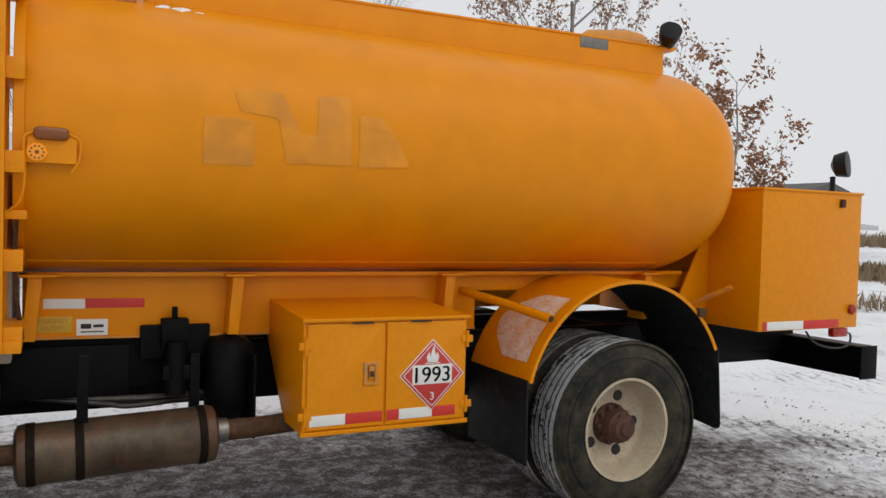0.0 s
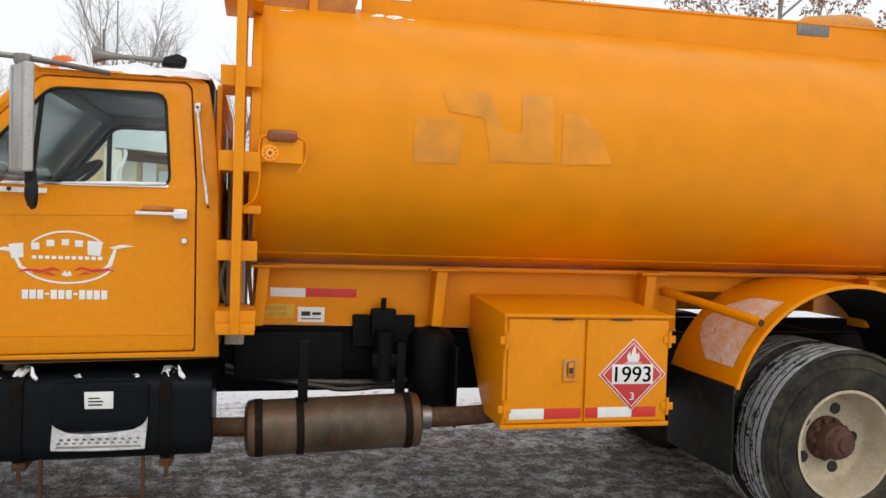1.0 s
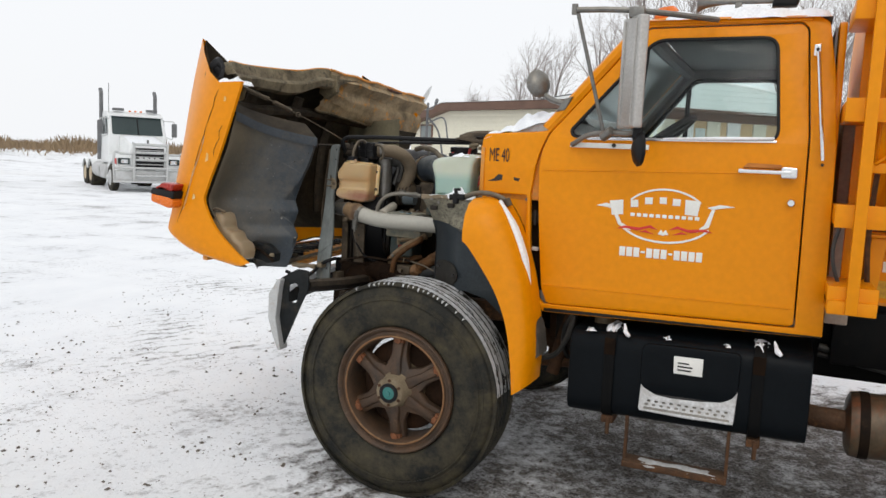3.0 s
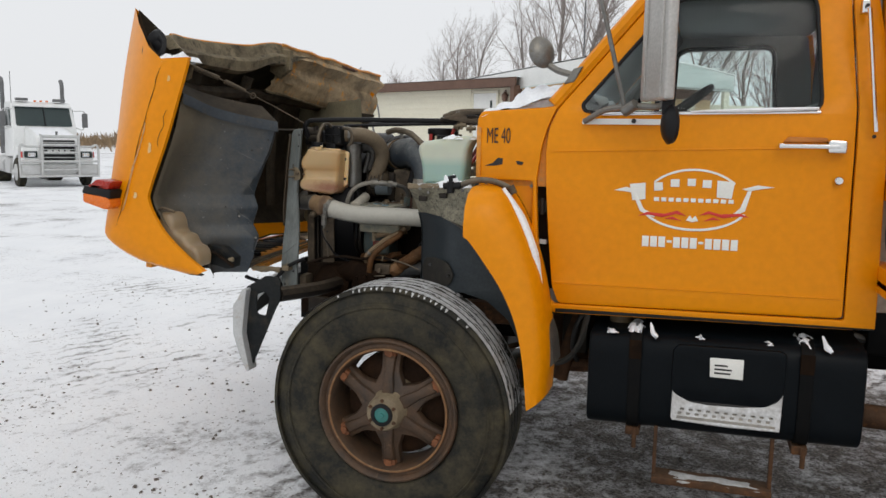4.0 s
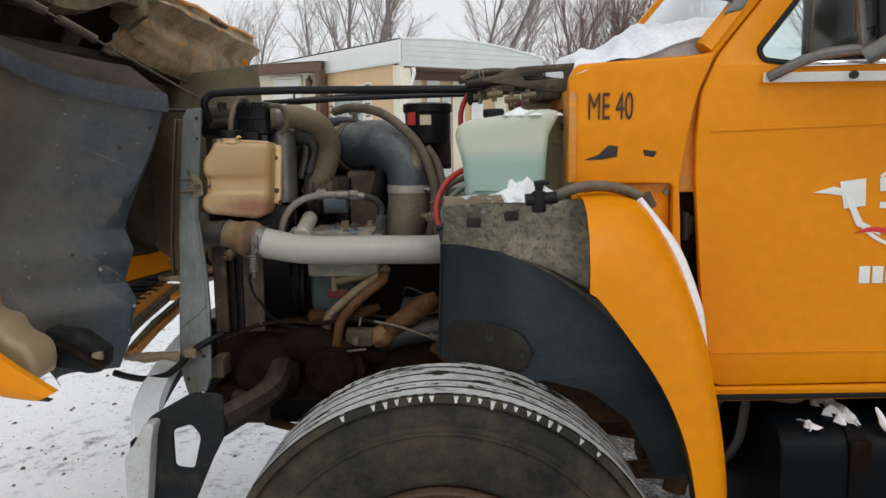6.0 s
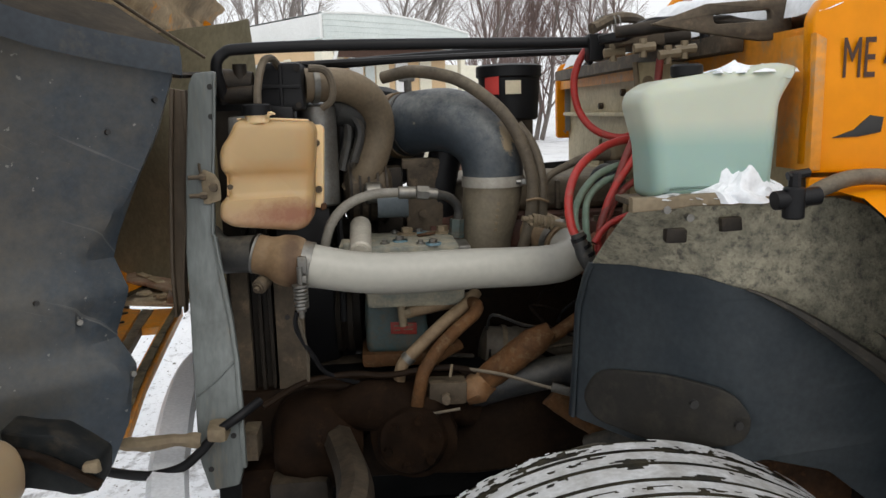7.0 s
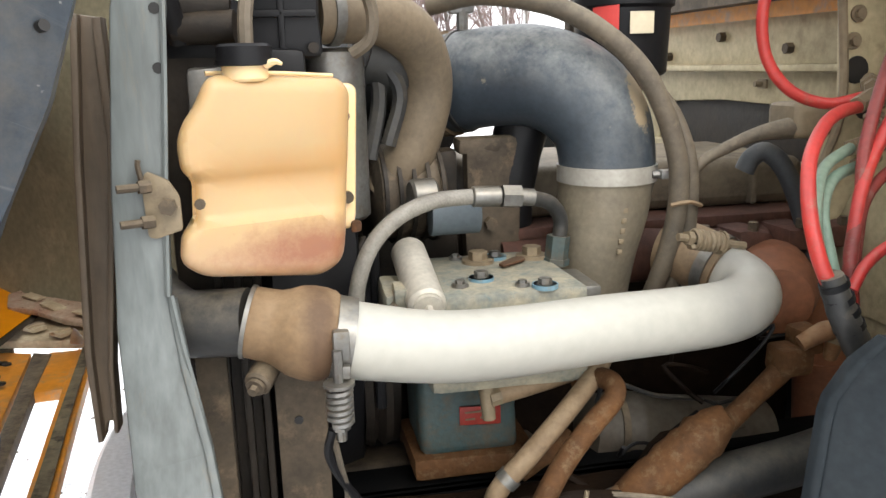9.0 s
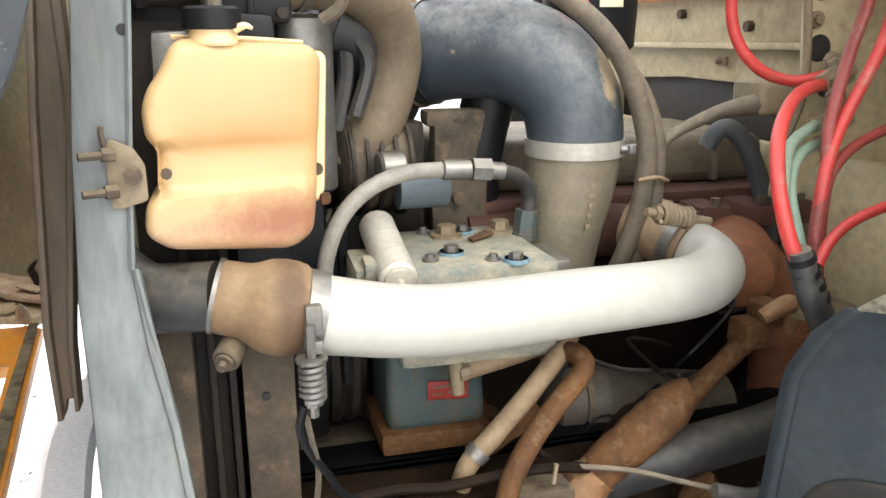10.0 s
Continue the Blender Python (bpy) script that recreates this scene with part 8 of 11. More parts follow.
part("ribbed_duct", add(tube([(-1.06, 0.88, 1.655), (-1.08, 0.93, 1.645), (-1.08, 1.05, 1.63)], 0.085, 24), ring((-1.07, 0.91, 1.648), (-0.2, 1, 0), 0.085, 0.012, 0.008)), BLACKPL, truck)
part("wing_nut", add(box(-1.02, -0.975, 0.80, 0.82, 1.775, 1.81, 0.01), cyl((-0.995, 0.81, 1.75), (-0.995, 0.81, 1.785), 0.01, seg=8)), GREYMETAL, truck)
# looped heater hoses
lh = part("heater_hose", tube([(-1.06, 0.76, 1.785), (-0.989, 0.72, 1.797), (-0.905, 0.68, 1.782), (-0.855, 0.645, 1.757), (-0.812, 0.625, 1.724), (-0.775, 0.615, 1.687), (-0.745, 0.61, 1.64), (-0.720, 0.605, 1.576), (-0.708, 0.605, 1.51), (-0.715, 0.61, 1.425), (-0.735, 0.62, 1.345), (-0.75, 0.64, 1.29)], 0.0155, 16), HOSE, truck, "grey-brown heater hose looping over the elbow")
part("heater_hose_two", tube([(-0.735, 0.66, 1.66), (-0.703, 0.642, 1.61), (-0.687, 0.622, 1.549), (-0.683, 0.617, 1.482), (-0.689, 0.62, 1.404), (-0.711, 0.63, 1.331), (-0.73, 0.65, 1.28)], 0.0135, 14), HOSE, lh)
part("hose_tie", tube([(-0.728, 0.592, 1.480), (-0.70, 0.588, 1.484), (-0.672, 0.602, 1.475)], 0.0035, 6), HOSETAN, lh)
part("side_hose", tube([(-0.675, 0.63, 1.52), (-0.655, 0.63, 1.54), (-0.623, 0.63, 1.556), (-0.575, 0.622, 1.577), (-0.53, 0.62, 1.584), (-0.48, 0.62, 1.587)], [0.009, 0.009, 0.0095, 0.011, 0.016, 0.020], 12), HOSE, lh)
part("grey_hose", tube([(-0.525, 0.725, 1.505), (-0.515, 0.72, 1.528), (-0.496, 0.71, 1.538), (-0.470, 0.70, 1.515), (-0.437, 0.70, 1.457), (-0.413, 0.70, 1.389), (-0.397, 0.70, 1.298), (-0.39, 0.70, 1.22)], 0.0165, 14), material("grey_rubber_hose", (0.055, 0.062, 0.068), 0.6, other=(0.035, 0.038, 0.04), amount=0.8, scale=14, fine=120, bump=0.06, dust=(0.14, 0.13, 0.11)), truck)
part("firewall_vent", rough(sliced(box(-0.52, -0.42, 0.60, 0.68, 1.57, 1.625, 0.014, 3), 0, [-0.5, -0.47, -0.44]), 0.004, 30), TAN, truck)
# compressor
co = part("air_compressor", rough(sliced(add(box(-1.115, -0.905, 0.475, 0.70, 1.345, 1.40, 0.007), box(-1.12, -0.89, 0.50, 0.70, 1.25, 1.35, 0.015)), 0, [-1.06, -1.0, -0.95]), 0.002, 30), COMPTOP, truck, "dusty blue-grey air compressor")
for x, y, r in ((-1.016, 0.645, 0.017), (-0.928, 0.652, 0.017), (-1.036, 0.545, 0.012), (-0.985, 0.66, 0.010), (-0.962, 0.487, 0.011), (-1.045, 0.672, 0.007), (-1.072, 0.52, 0.008), (-0.99, 0.50, 0.007)):
    part("compressor_bolt", add(cyl((x, y, 1.398), (x, y, 1.405), r * 1.45, seg=20), cyl((x, y, 1.403), (x, y, 1.403 + r * 0.9), r * 0.85, seg=6)), TAN if r > 0.012 else GREYMETAL, co)
BLUEP = material("blue_paint_washer", (0.10, 0.21, 0.27), 0.5, other=(0.16, 0.24, 0.27), amount=0.8, scale=40, fine=200, bump=0.1, dirt=(0.26, 0.23, 0.17), dirt_at=0.62)
for x, y in ((-1.036, 0.545), (-0.985, 0.66), (-0.962, 0.487)):
    part("blue_washer", ring((x, y, 1.402), (0, 0, 1), 0.011, 0.006, 0.007, 20), BLUEP, co)
part("compressor_clip", moved(flat(rounded([(-0.03, -0.007), (0.022, -0.011), (0.034, 0.0), (0.022, 0.011), (-0.024, 0.007)], 0.004), (), 0.004, 0.001), pose(-0.972, 0.615, 1.405, 0, 0, 40)), RUST, co)
part("governor", add(cyl((-1.128, 0.615, 1.432), (-1.127, 0.468, 1.392), 0.0255, seg=26, bev=0.004), add(cyl((-1.127, 0.468, 1.392), (-1.127, 0.462, 1.3905), 0.019, seg=20), cyl((-1.127, 0.462, 1.3905), (-1.127, 0.450, 1.387), 0.007, seg=6))), material("pale_cast_metal", (0.50, 0.47, 0.40), 0.45, metal=0.2, other=(0.38, 0.35, 0.29), amount=0.8, scale=16, fine=120, bump=0.06), co, "pale metal governor cylinder")
part("governor_base", rough(add(box(-1.175, -1.12, 0.50, 0.60, 1.35, 1.402, 0.006), box(-1.165, -1.14, 0.49, 0.53, 1.385, 1.412, 0.004)), 0.004, 30), COMPTOP, co)
for x, z in ((-1.165, 1.385), (-1.155, 1.362), (-1.14, 1.375)):
    part("governor_fitting", cyl((x, 0.505, z), (x - 0.004, 0.485, z), 0.008, seg=6), DIRTMETAL, co)
part("compressor_flange", box(-0.905, -0.875, 0.50, 0.60, 1.345, 1.392, 0.004), GREYMETAL, co)
part("compressor_crankcase", rough(sliced(box(-1.125, -0.975, 0.575, 0.72, 1.12, 1.258, 0.015, 3), 2, [1.15, 1.19, 1.23]), 0.004, 14), TEALP, co, "oily teal crankcase")
part("crankcase_foot", rough(box(-1.14, -0.965, 0.56, 0.72, 1.09, 1.125, 0.012), 0.006, 20), SHAFTR, co)
part("maker_plate", xz(flat([(-1.066, 1.171), (-1.003, 1.167), (-1.003, 1.196), (-1.066, 1.200)], (), 0.003, 0.0006), 0.571), REDPL, co, "small red plate")
bm = blank()
for k in range(2):
    add(bm, flat([(-1.058, 1.178 + 0.011 * k), (-1.043 + 0.01 * k, 1.178 + 0.011 * k), (-1.043 + 0.01 * k, 1.181 + 0.011 * k), (-1.058, 1.181 + 0.011 * k)], (), 0.001, 0.0002))
    add(bm, flat([(-1.035, 1.179 + 0.011 * k), (-1.012, 1.179 + 0.011 * k), (-1.012, 1.182 + 0.011 * k), (-1.035, 1.182 + 0.011 * k)], (), 0.001, 0.0002))
part("plate_bars", xz(bm, 0.5685), TAN, co)
part("drive_pulley", add(ring((-1.165, 0.80, 1.20), (1, 0, 0), 0.12, 0.05, 0.02, 36), cyl((-1.18, 0.80, 1.20), (-1.14, 0.80, 1.20), 0.118, seg=36)), DARKIRON, co)
part("belt", ring((-1.17, 0.80, 1.20), (1, 0, 0), 0.141, 0.02, 0.006, 36), BLACKPL, co)
dh = part("discharge_hose", tube([(-1.205, 0.56, 1.33), (-1.211, 0.55, 1.39), (-1.192, 0.55, 1.45), (-1.155, 0.56, 1.489), (-1.10, 0.58, 1.509), (-1.04, 0.598, 1.510), (-1.02, 0.60, 1.509)], 0.0115, 16), BRAID, truck, "braided grey hose with metal fittings")
part("hose_ferrule", cyl((-1.035, 0.598, 1.510), (-0.992, 0.60, 1.508), 0.0150, seg=18, bev=0.002), GREYMETAL, dh)
part("hose_nut", add(cyl((-0.990, 0.60, 1.508), (-0.962, 0.60, 1.506), 0.0175, seg=6), cyl((-0.964, 0.60, 1.506), (-0.942, 0.602, 1.503), 0.013, seg=14)), GREYMETAL, dh)
part("elbow_fitting", tube([(-0.945, 0.602, 1.503), (-0.910, 0.618, 1.490), (-0.890, 0.628, 1.462), (-0.892, 0.63, 1.425)], 0.0115, 14), HOSEDK, dh)
part("teal_nut", add(cyl((-0.892, 0.63, 1.437), (-0.896, 0.63, 1.40), 0.018, seg=6), cyl((-0.896, 0.63, 1.402), (-0.897, 0.63, 1.392), 0.021, seg=6)), TEALP, dh)
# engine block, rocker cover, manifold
blk = part("engine_block", rough(box(-1.08, -0.36, 0.78, 1.34, 0.72, 1.42, 0.03, 3), 0.012, 9), GRIMESHADE, truck, "oily engine block with the bay's shade in its colour")
part("rocker_cover", xz(flat(rounded([(-0.98, 1.425), (-0.33, 1.425), (-0.34, 1.512), (-0.97, 1.518)], 0.02), (), 0.34, 0.02, 2), 0.99), ROCKER, blk, "dusty rocker cover")
for x in (-0.80, -0.60, -0.45):
    part("cover_rib", box(x - 0.006, x + 0.006, 0.805, 0.825, 1.43, 1.507, 0.004), ROCKER, blk)
part("head_rail", box(-1.0, -0.33, 0.75, 0.84, 1.405, 1.425, 0.005), RUSTRED, blk)
man = part("exhaust_manifold", rough(tube([(-0.95, 0.76, 1.36), (-0.7, 0.74, 1.365), (-0.35, 0.75, 1.355)], 0.045, 12), 0.008, 20), RUSTRED, blk, "rust-red exhaust manifold")
for x in (-0.62, -0.53, -0.44, -0.36):
    part("manifold_lug", rough(box(x - 0.03, x + 0.03, 0.67, 0.78, 1.37, 1.41, 0.01), 0.006, 30), RUSTRED, man)
    part("manifold_bolt", cyl((x, 0.68, 1.41), (x, 0.68, 1.425), 0.009, seg=6), DIRTMETAL, man)
part("front_cover", rough(box(-1.16, -1.08, 0.82, 1.29, 0.95, 1.50, 0.03), 0.012, 12), DARKIRON, blk)
part("tall_bracket", rough(sliced(box(-1.01, -0.915, 0.745, 0.785, 1.36, 1.58, 0.012), 2, [1.42, 1.48, 1.54]), 0.006, 12), DIRTMETAL, blk)
part("bracket_top", rough(box(-1.02, -0.95, 0.745, 0.79, 1.555, 1.58, 0.008), 0.004, 20), DIRTMETAL, blk)
part("dark_duct", rough(tube([(-0.93, 0.80, 1.40), (-0.925, 0.79, 1.50), (-0.90, 0.79, 1.60)], 0.045, 14), 0.003, 20), BLACKPL, blk)
part("dark_bracket", rough(box(-1.09, -1.02, 0.76, 0.80, 1.36, 1.56, 0.012), 0.005, 12), DARKIRON, blk)
part("alternator_body", lathe([(0, 0.05), (0.01, 0.075), (0.10, 0.078), (0.12, 0.05)], (-1.17, 0.75, 1.50), (1, 0.1, 0), 20), DIRTMETAL, blk)
for k in range(5):
    part("alternator_rib", ring((-1.155 + 0.022 * k, 0.752, 1.50), (1, 0.1, 0), 0.079, 0.006, 0.004), DARKIRON, blk)
part("filter_cup", cyl((-1.085, 0.67, 1.475), (-1.01, 0.67, 1.475), 0.034, seg=16), material("blue_grey_casting", (0.10, 0.125, 0.14), 0.55, amount=0.7, scale=14, fine=120, bump=0.1), blk)
part("cup_cap", cyl((-1.115, 0.66, 1.505), (-1.075, 0.665, 1.505), 0.026, seg=16, bev=0.004), GREYMETAL, blk)
part("block_bolt", cyl((-0.97, 0.745, 1.44), (-0.97, 0.73, 1.44), 0.011, seg=6), DIRTMETAL, blk)
part("pump_body", rough(sliced(box(-1.13, -0.93, 0.62, 0.78, 1.0, 1.10, 0.02), 0, [-1.08, -1.03, -0.98]), 0.01, 16), SHAFTR, blk)
# lower hoses, steering shaft, starter
ho = part("lower_hose", tube([(-0.862, 0.52, 1.278), (-0.885, 0.50, 1.257), (-0.944, 0.46, 1.223), (-1.004, 0.44, 1.175), (-1.038, 0.438, 1.142), (-1.050, 0.442, 1.112), (-1.055, 0.46, 1.05)], 0.0145, 14), HOSETAN, truck, "muddy coolant hose")
part("hose_clamp", ring((-1.030, 0.438, 1.150), (-0.72, 0.0, -0.69), 0.0148, 0.014, 0.002, 20), GREYMETAL, ho)
part("lower_hose", tube([(-0.895, 0.53, 1.235), (-0.880, 0.50, 1.256), (-0.868, 0.47, 1.257), (-0.876, 0.45, 1.243), (-0.917, 0.43, 1.215), (-0.961, 0.41, 1.178), (-0.995, 0.394, 1.135), (-1.005, 0.39, 1.105), (-1.015, 0.40, 1.05)], 0.0150, 14), SHAFTR, truck)
part("cross_hose", tube([(-1.045, 0.525, 1.230), (-1.0, 0.52, 1.240), (-0.94, 0.525, 1.250), (-0.86, 0.54, 1.262)], 0.0145, 14), HOSETAN, truck)
part("hose_tee", add(cyl((-1.040, 0.515, 1.265), (-1.036, 0.512, 1.205), 0.010, seg=10), cyl((-1.036, 0.512, 1.235), (-1.02, 0.515, 1.237), 0.013, seg=8)), TAN, truck)
sh = part("steering_shaft", tube([(-0.545, 0.508, 1.262), (-0.584, 0.50, 1.236), (-0.633, 0.488, 1.206), (-0.69, 0.47, 1.176), (-0.73, 0.46, 1.165)], [0.016, 0.0175, 0.0155, 0.0165, 0.018], 16), SHAFTR, truck, "rusty steering shaft with a joint")
part("shaft_sleeve", rough(tube([(-0.700, 0.46, 1.190), (-0.738, 0.45, 1.170), (-0.78, 0.445, 1.142), (-0.823, 0.44, 1.113), (-0.862, 0.435, 1.086), (-0.885, 0.432, 1.070)], [0.022, 0.034, 0.033, 0.031, 0.030, 0.024], 20, 6), 0.004, 50), SHAFTR, sh)
part("joint_yoke", rough(add(box(-0.60, -0.548, 0.475, 0.525, 1.232, 1.275, 0.010), box(-0.565, -0.53, 0.48, 0.53, 1.26, 1.30, 0.008)), 0.005, 40), SHAFTR, sh)
part("joint_fork", tube([(-0.575, 0.475, 1.285), (-0.54, 0.47, 1.303), (-0.513, 0.48, 1.292), (-0.508, 0.495, 1.25)], [0.012, 0.015, 0.015, 0.010], 10), SCALE, sh)
part("joint_bolt", cyl((-0.518, 0.482, 1.290), (-0.516, 0.458, 1.292), 0.012, seg=6), TAN, sh)
part("foil_wrap", rough(tube([(-0.855, 0.43, 1.092), (-0.88, 0.428, 1.073), (-0.905, 0.43, 1.058)], [0.031, 0.035, 0.026], 14), 0.008, 40), SCALE, sh)
part("steering_tube", tube([(-0.47, 0.48, 1.115), (-0.56, 0.47, 1.102), (-0.68, 0.46, 1.092), (-0.80, 0.465, 1.07), (-0.95, 0.48, 1.03), (-1.2, 0.55, 0.98)], 0.037, 20), material("dusty_black_tube", (0.014, 0.017, 0.021), 0.5, other=(0.034, 0.034, 0.032), amount=1.0, scale=9, fine=110, bump=0.15, dirt=(0.10, 0.08, 0.055), dirt_at=0.64, dust=(0.10, 0.09, 0.07)), truck, "greasy black tube under the starter")
st = part("starter_motor", lathe([(0, 0.03), (0.01, 0.060), (0.08, 0.064), (0.085, 0.067), (0.095, 0.067), (0.10, 0.064), (0.33, 0.064), (0.35, 0.03)], (-0.84, 0.66, 1.094), (1, -0.02, -0.14), 32), material("dusty_starter", (0.105, 0.09, 0.068), 0.6, other=(0.06, 0.043, 0.029), amount=0.9, scale=10, fine=100, bump=0.1), truck, "dusty grey starter motor")
part("starter_bolt", cyl((-0.775, 0.60, 1.055), (-0.775, 0.585, 1.05), 0.012, seg=6), TAN, st)
part("starter_strap", ring((-0.785, 0.659, 1.086), (1, -0.02, -0.14), 0.0645, 0.012, 0.003, 32), DIRTMETAL, st)
part("lever_rod", rough(tube([(-0.985, 0.53, 1.10), (-0.94, 0.54, 1.13), (-0.90, 0.56, 1.14)], [0.012, 0.018, 0.012], 10), 0.004, 40), SHAFTR, truck)
ORIGIN.xyz = (0.0, 0.0, 0.0)
loom = part("harness", tube([(-1.345, 0.34, 1.09), (-1.26, 0.40, 1.118), (-1.16, 0.42, 1.125), (-1.08, 0.42, 1.118), (-1.0, 0.41, 1.13), (-0.94, 0.40, 1.135), (-0.88, 0.41, 1.12)], 0.0075, 8), GRIMESHADE, truck, "thin grimy wiring loom")
part("loom_tail", tube([(-0.90, 0.405, 1.128), (-0.82, 0.40, 1.112), (-0.75, 0.39, 1.090), (-0.68, 0.36, 1.077), (-0.63, 0.33, 1.075), (-0.58, 0.31, 1.09)], 0.0042, 8), HOSE, loom)
part("harness_tie", cyl((-0.935, 0.392, 1.145), (-0.94, 0.388, 1.118), 0.0032, seg=6), TAN, loom)
part("harness_tie", tube([(-0.665, 0.345, 1.085), (-0.672, 0.34, 1.065), (-0.660, 0.34, 1.052)], 0.0030, 6), SNOWD, loom)
part("conduit", tube([(-0.72, 0.35, 1.095), (-0.657, 0.34, 1.083), (-0.615, 0.34, 1.121), (-0.587, 0.335, 1.168), (-0.573, 0.33, 1.215)], 0.0105, 12), material("grimy_conduit", (0.085, 0.080, 0.070), 0.6, other=(0.045, 0.042, 0.036), amount=1.0, scale=20, fine=200, bump=0.3), truck, "grimy ribbed wiring conduit")
for k in range(14):
    p, q = Vector((-0.648, 0.34, 1.091)).lerp(Vector((-0.583, 0.335, 1.175)), k / 13), Vector((0.065, -0.005, 0.084))
    part("conduit_rib", ring(p + Vector((0.010 * math.sin(math.pi * k / 13), 0, -0.006 * math.sin(math.pi * k / 13))), q, 0.0098, 0.003, 0.0016, 12), BLACKPL, truck)
part("link_rod", cyl((-0.73, 0.55, 1.118), (-0.62, 0.53, 1.135), 0.004, seg=8), DIRTMETAL, truck)
part("link_rod", cyl((-1.0, 0.38, 1.035), (-0.92, 0.38, 1.045), 0.0035, seg=8), HOSE, truck)
part("low_bracket", rough(add(box(-0.99, -0.90, 0.40, 0.46, 1.045, 1.10, 0.01), cyl((-0.95, 0.39, 1.07), (-0.95, 0.37, 1.07), 0.012, seg=8)), 0.006, 26), DIRTMETAL, truck)
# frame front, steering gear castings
part("frame_front_cover", rough(sliced(sliced(box(-1.42, -0.10, 0.49, 0.555, 0.84, 1.075, 0.012, 3), 0, [-1.4 + 0.04 * k for k in range(32)]), 2, [0.86 + 0.03 * k for k in range(7)]), 0.012, 8), GRIMESHADE, truck, "oily front frame with the bay's shade in its colour")
gear = part("steering_gear", rough(add(lathe([(0, 0.03), (0.008, 0.075), (0.03, 0.10), (0.075, 0.115), (0.13, 0.115), (0.17, 0.098), (0.20, 0.07), (0.205, 0.03)], (-1.345, 0.46, 0.975), (1, 0.05, -0.12), 28), add(lathe([(0, 0.02), (0.006, 0.07), (0.02, 0.078), (0.035, 0.078), (0.045, 0.098), (0.13, 0.10), (0.16, 0.06)], (-1.03, 0.355, 0.985), (0.1, 1, -0.1), 28), tube([(-1.20, 0.45, 1.03), (-1.10, 0.44, 1.045), (-0.98, 0.46, 1.03), (-0.88, 0.48, 1.0)], [0.05, 0.062, 0.055, 0.04], 16))), 0.012, 12), GEARR, truck, "rust-brown steering gear casting darkened for the bay's shade")
for k in range(6):
    a = radians(60 * k + 15)
    part("gear_bolt", cyl((-1.03 + 0.055 * math.cos(a), 0.352, 0.985 + 0.055 * math.sin(a)), (-1.03 + 0.055 * math.cos(a), 0.338, 0.983 + 0.055 * math.sin(a)), 0.010, seg=6), GEARR, gear)
part("pitman_arm", rough(tube([(-0.70, 0.42, 1.055), (-0.66, 0.40, 1.01), (-0.60, 0.36, 0.975)], [0.034, 0.022, 0.018], 12), 0.006, 24), SHAFTR, truck, "rusty drag link end")
part("drag_hose", tube([(-0.64, 0.34, 0.955), (-0.58, 0.30, 0.985), (-0.52, 0.25, 0.99), (-0.46, 0.2, 0.97)], 0.026, 14), HOSEDK, truck)
part("power_hose", tube([(-1.345, 0.31, 1.115), (-1.38, 0.27, 1.10), (-1.425, 0.26, 1.072), (-1.46, 0.255, 1.035), (-1.50, 0.25, 1.005), (-1.56, 0.25, 0.992), (-1.62, 0.25, 1.0), (-1.66, 0.25, 1.012)], 0.010, 10), BLACKPL, truck)
part("hose_bracket", rough(box(-1.445, -1.405, 0.24, 0.30, 1.055, 1.09, 0.012), 0.006, 30), TAN, truck)
part("frame_stub", box(-1.40, -1.365, 0.36, 0.44, 0.96, 1.02, 0.003), DIRTMETAL, truck)
part("shackle", rough(box(-1.42, -1.30, 0.40, 0.5, 0.80, 0.92, 0.02), 0.01, 16), GEARR, truck)
part("brake_chamber", lathe([(0, 0.04), (0.02, 0.10), (0.05, 0.115), (0.10, 0.115), (0.13, 0.10), (0.15, 0.03)], (-0.62, 0.14, 0.86), (0.2, 1, 0.1), 24), DARKIRON, truck)
part("brake_hose", tube([(-0.78, 0.17, 0.93), (-0.74, 0.16, 1.0), (-0.66, 0.15, 1.025), (-0.60, 0.16, 0.99)], 0.022, 10), HOSEDK, truck)
ORIGIN.xyz = (0.0, 0.0, 0.0)
# washer bottle on the inner fender
bl = rounded([(-0.632, 1.70), (-0.625, 1.722), (-0.60, 1.738), (-0.40, 1.765), (-0.362, 1.757), (-0.394, 1.70), (-0.403, 1.56), (-0.408, 1.534), (-0.605, 1.534), (-0.612, 1.63)], 0.016, 5)
wb = part("washer_bottle", mapped(flat(bl, (), 0.135, 0.025, 4), lambda u, v, w: (u, 0.108 - 0.10 * (u + 0.62) - w, v)), BOTTLE, truck, "milky washer bottle with blue-green fluid")
part("bottle_cap", cyl((-0.53, 0.105, 1.745), (-0.53, 0.105, 1.768), 0.028, seg=26, bev=0.004), BLACKPL, wb, "black cap")
part("bottle_snow", mound(-0.50, -0.365, 0.03, 0.145, 1.752, 0.024, 40.3, 28, 20), SNOW, wb)
part("shelf_snow", mound(-0.54, -0.385, -0.005, 0.06, 1.536, 0.060, 43.5, 28, 20, edge=0.5), SNOW, wb)


def turned_in(bm, y):
    """On the plane y, its front edge bent inward behind the wheel house."""
    sliced(bm, 1, [1.05, 1.12, 1.2, 1.28, 1.36, 1.42, 1.46, 1.5])
    sliced(bm, 0, [-0.68, -0.64, -0.60, -0.56, -0.52, -0.48, -0.44])

    def lean(z):
        t = min(1, max(0, (1.525 - z) / 0.26))
        return 0.25 * t * (2 - t)

    return mapped(bm, lambda u, v, w: (u, y - w + lean(v) * (max(0, -0.44 - u) / 0.23) ** 1.3, v))


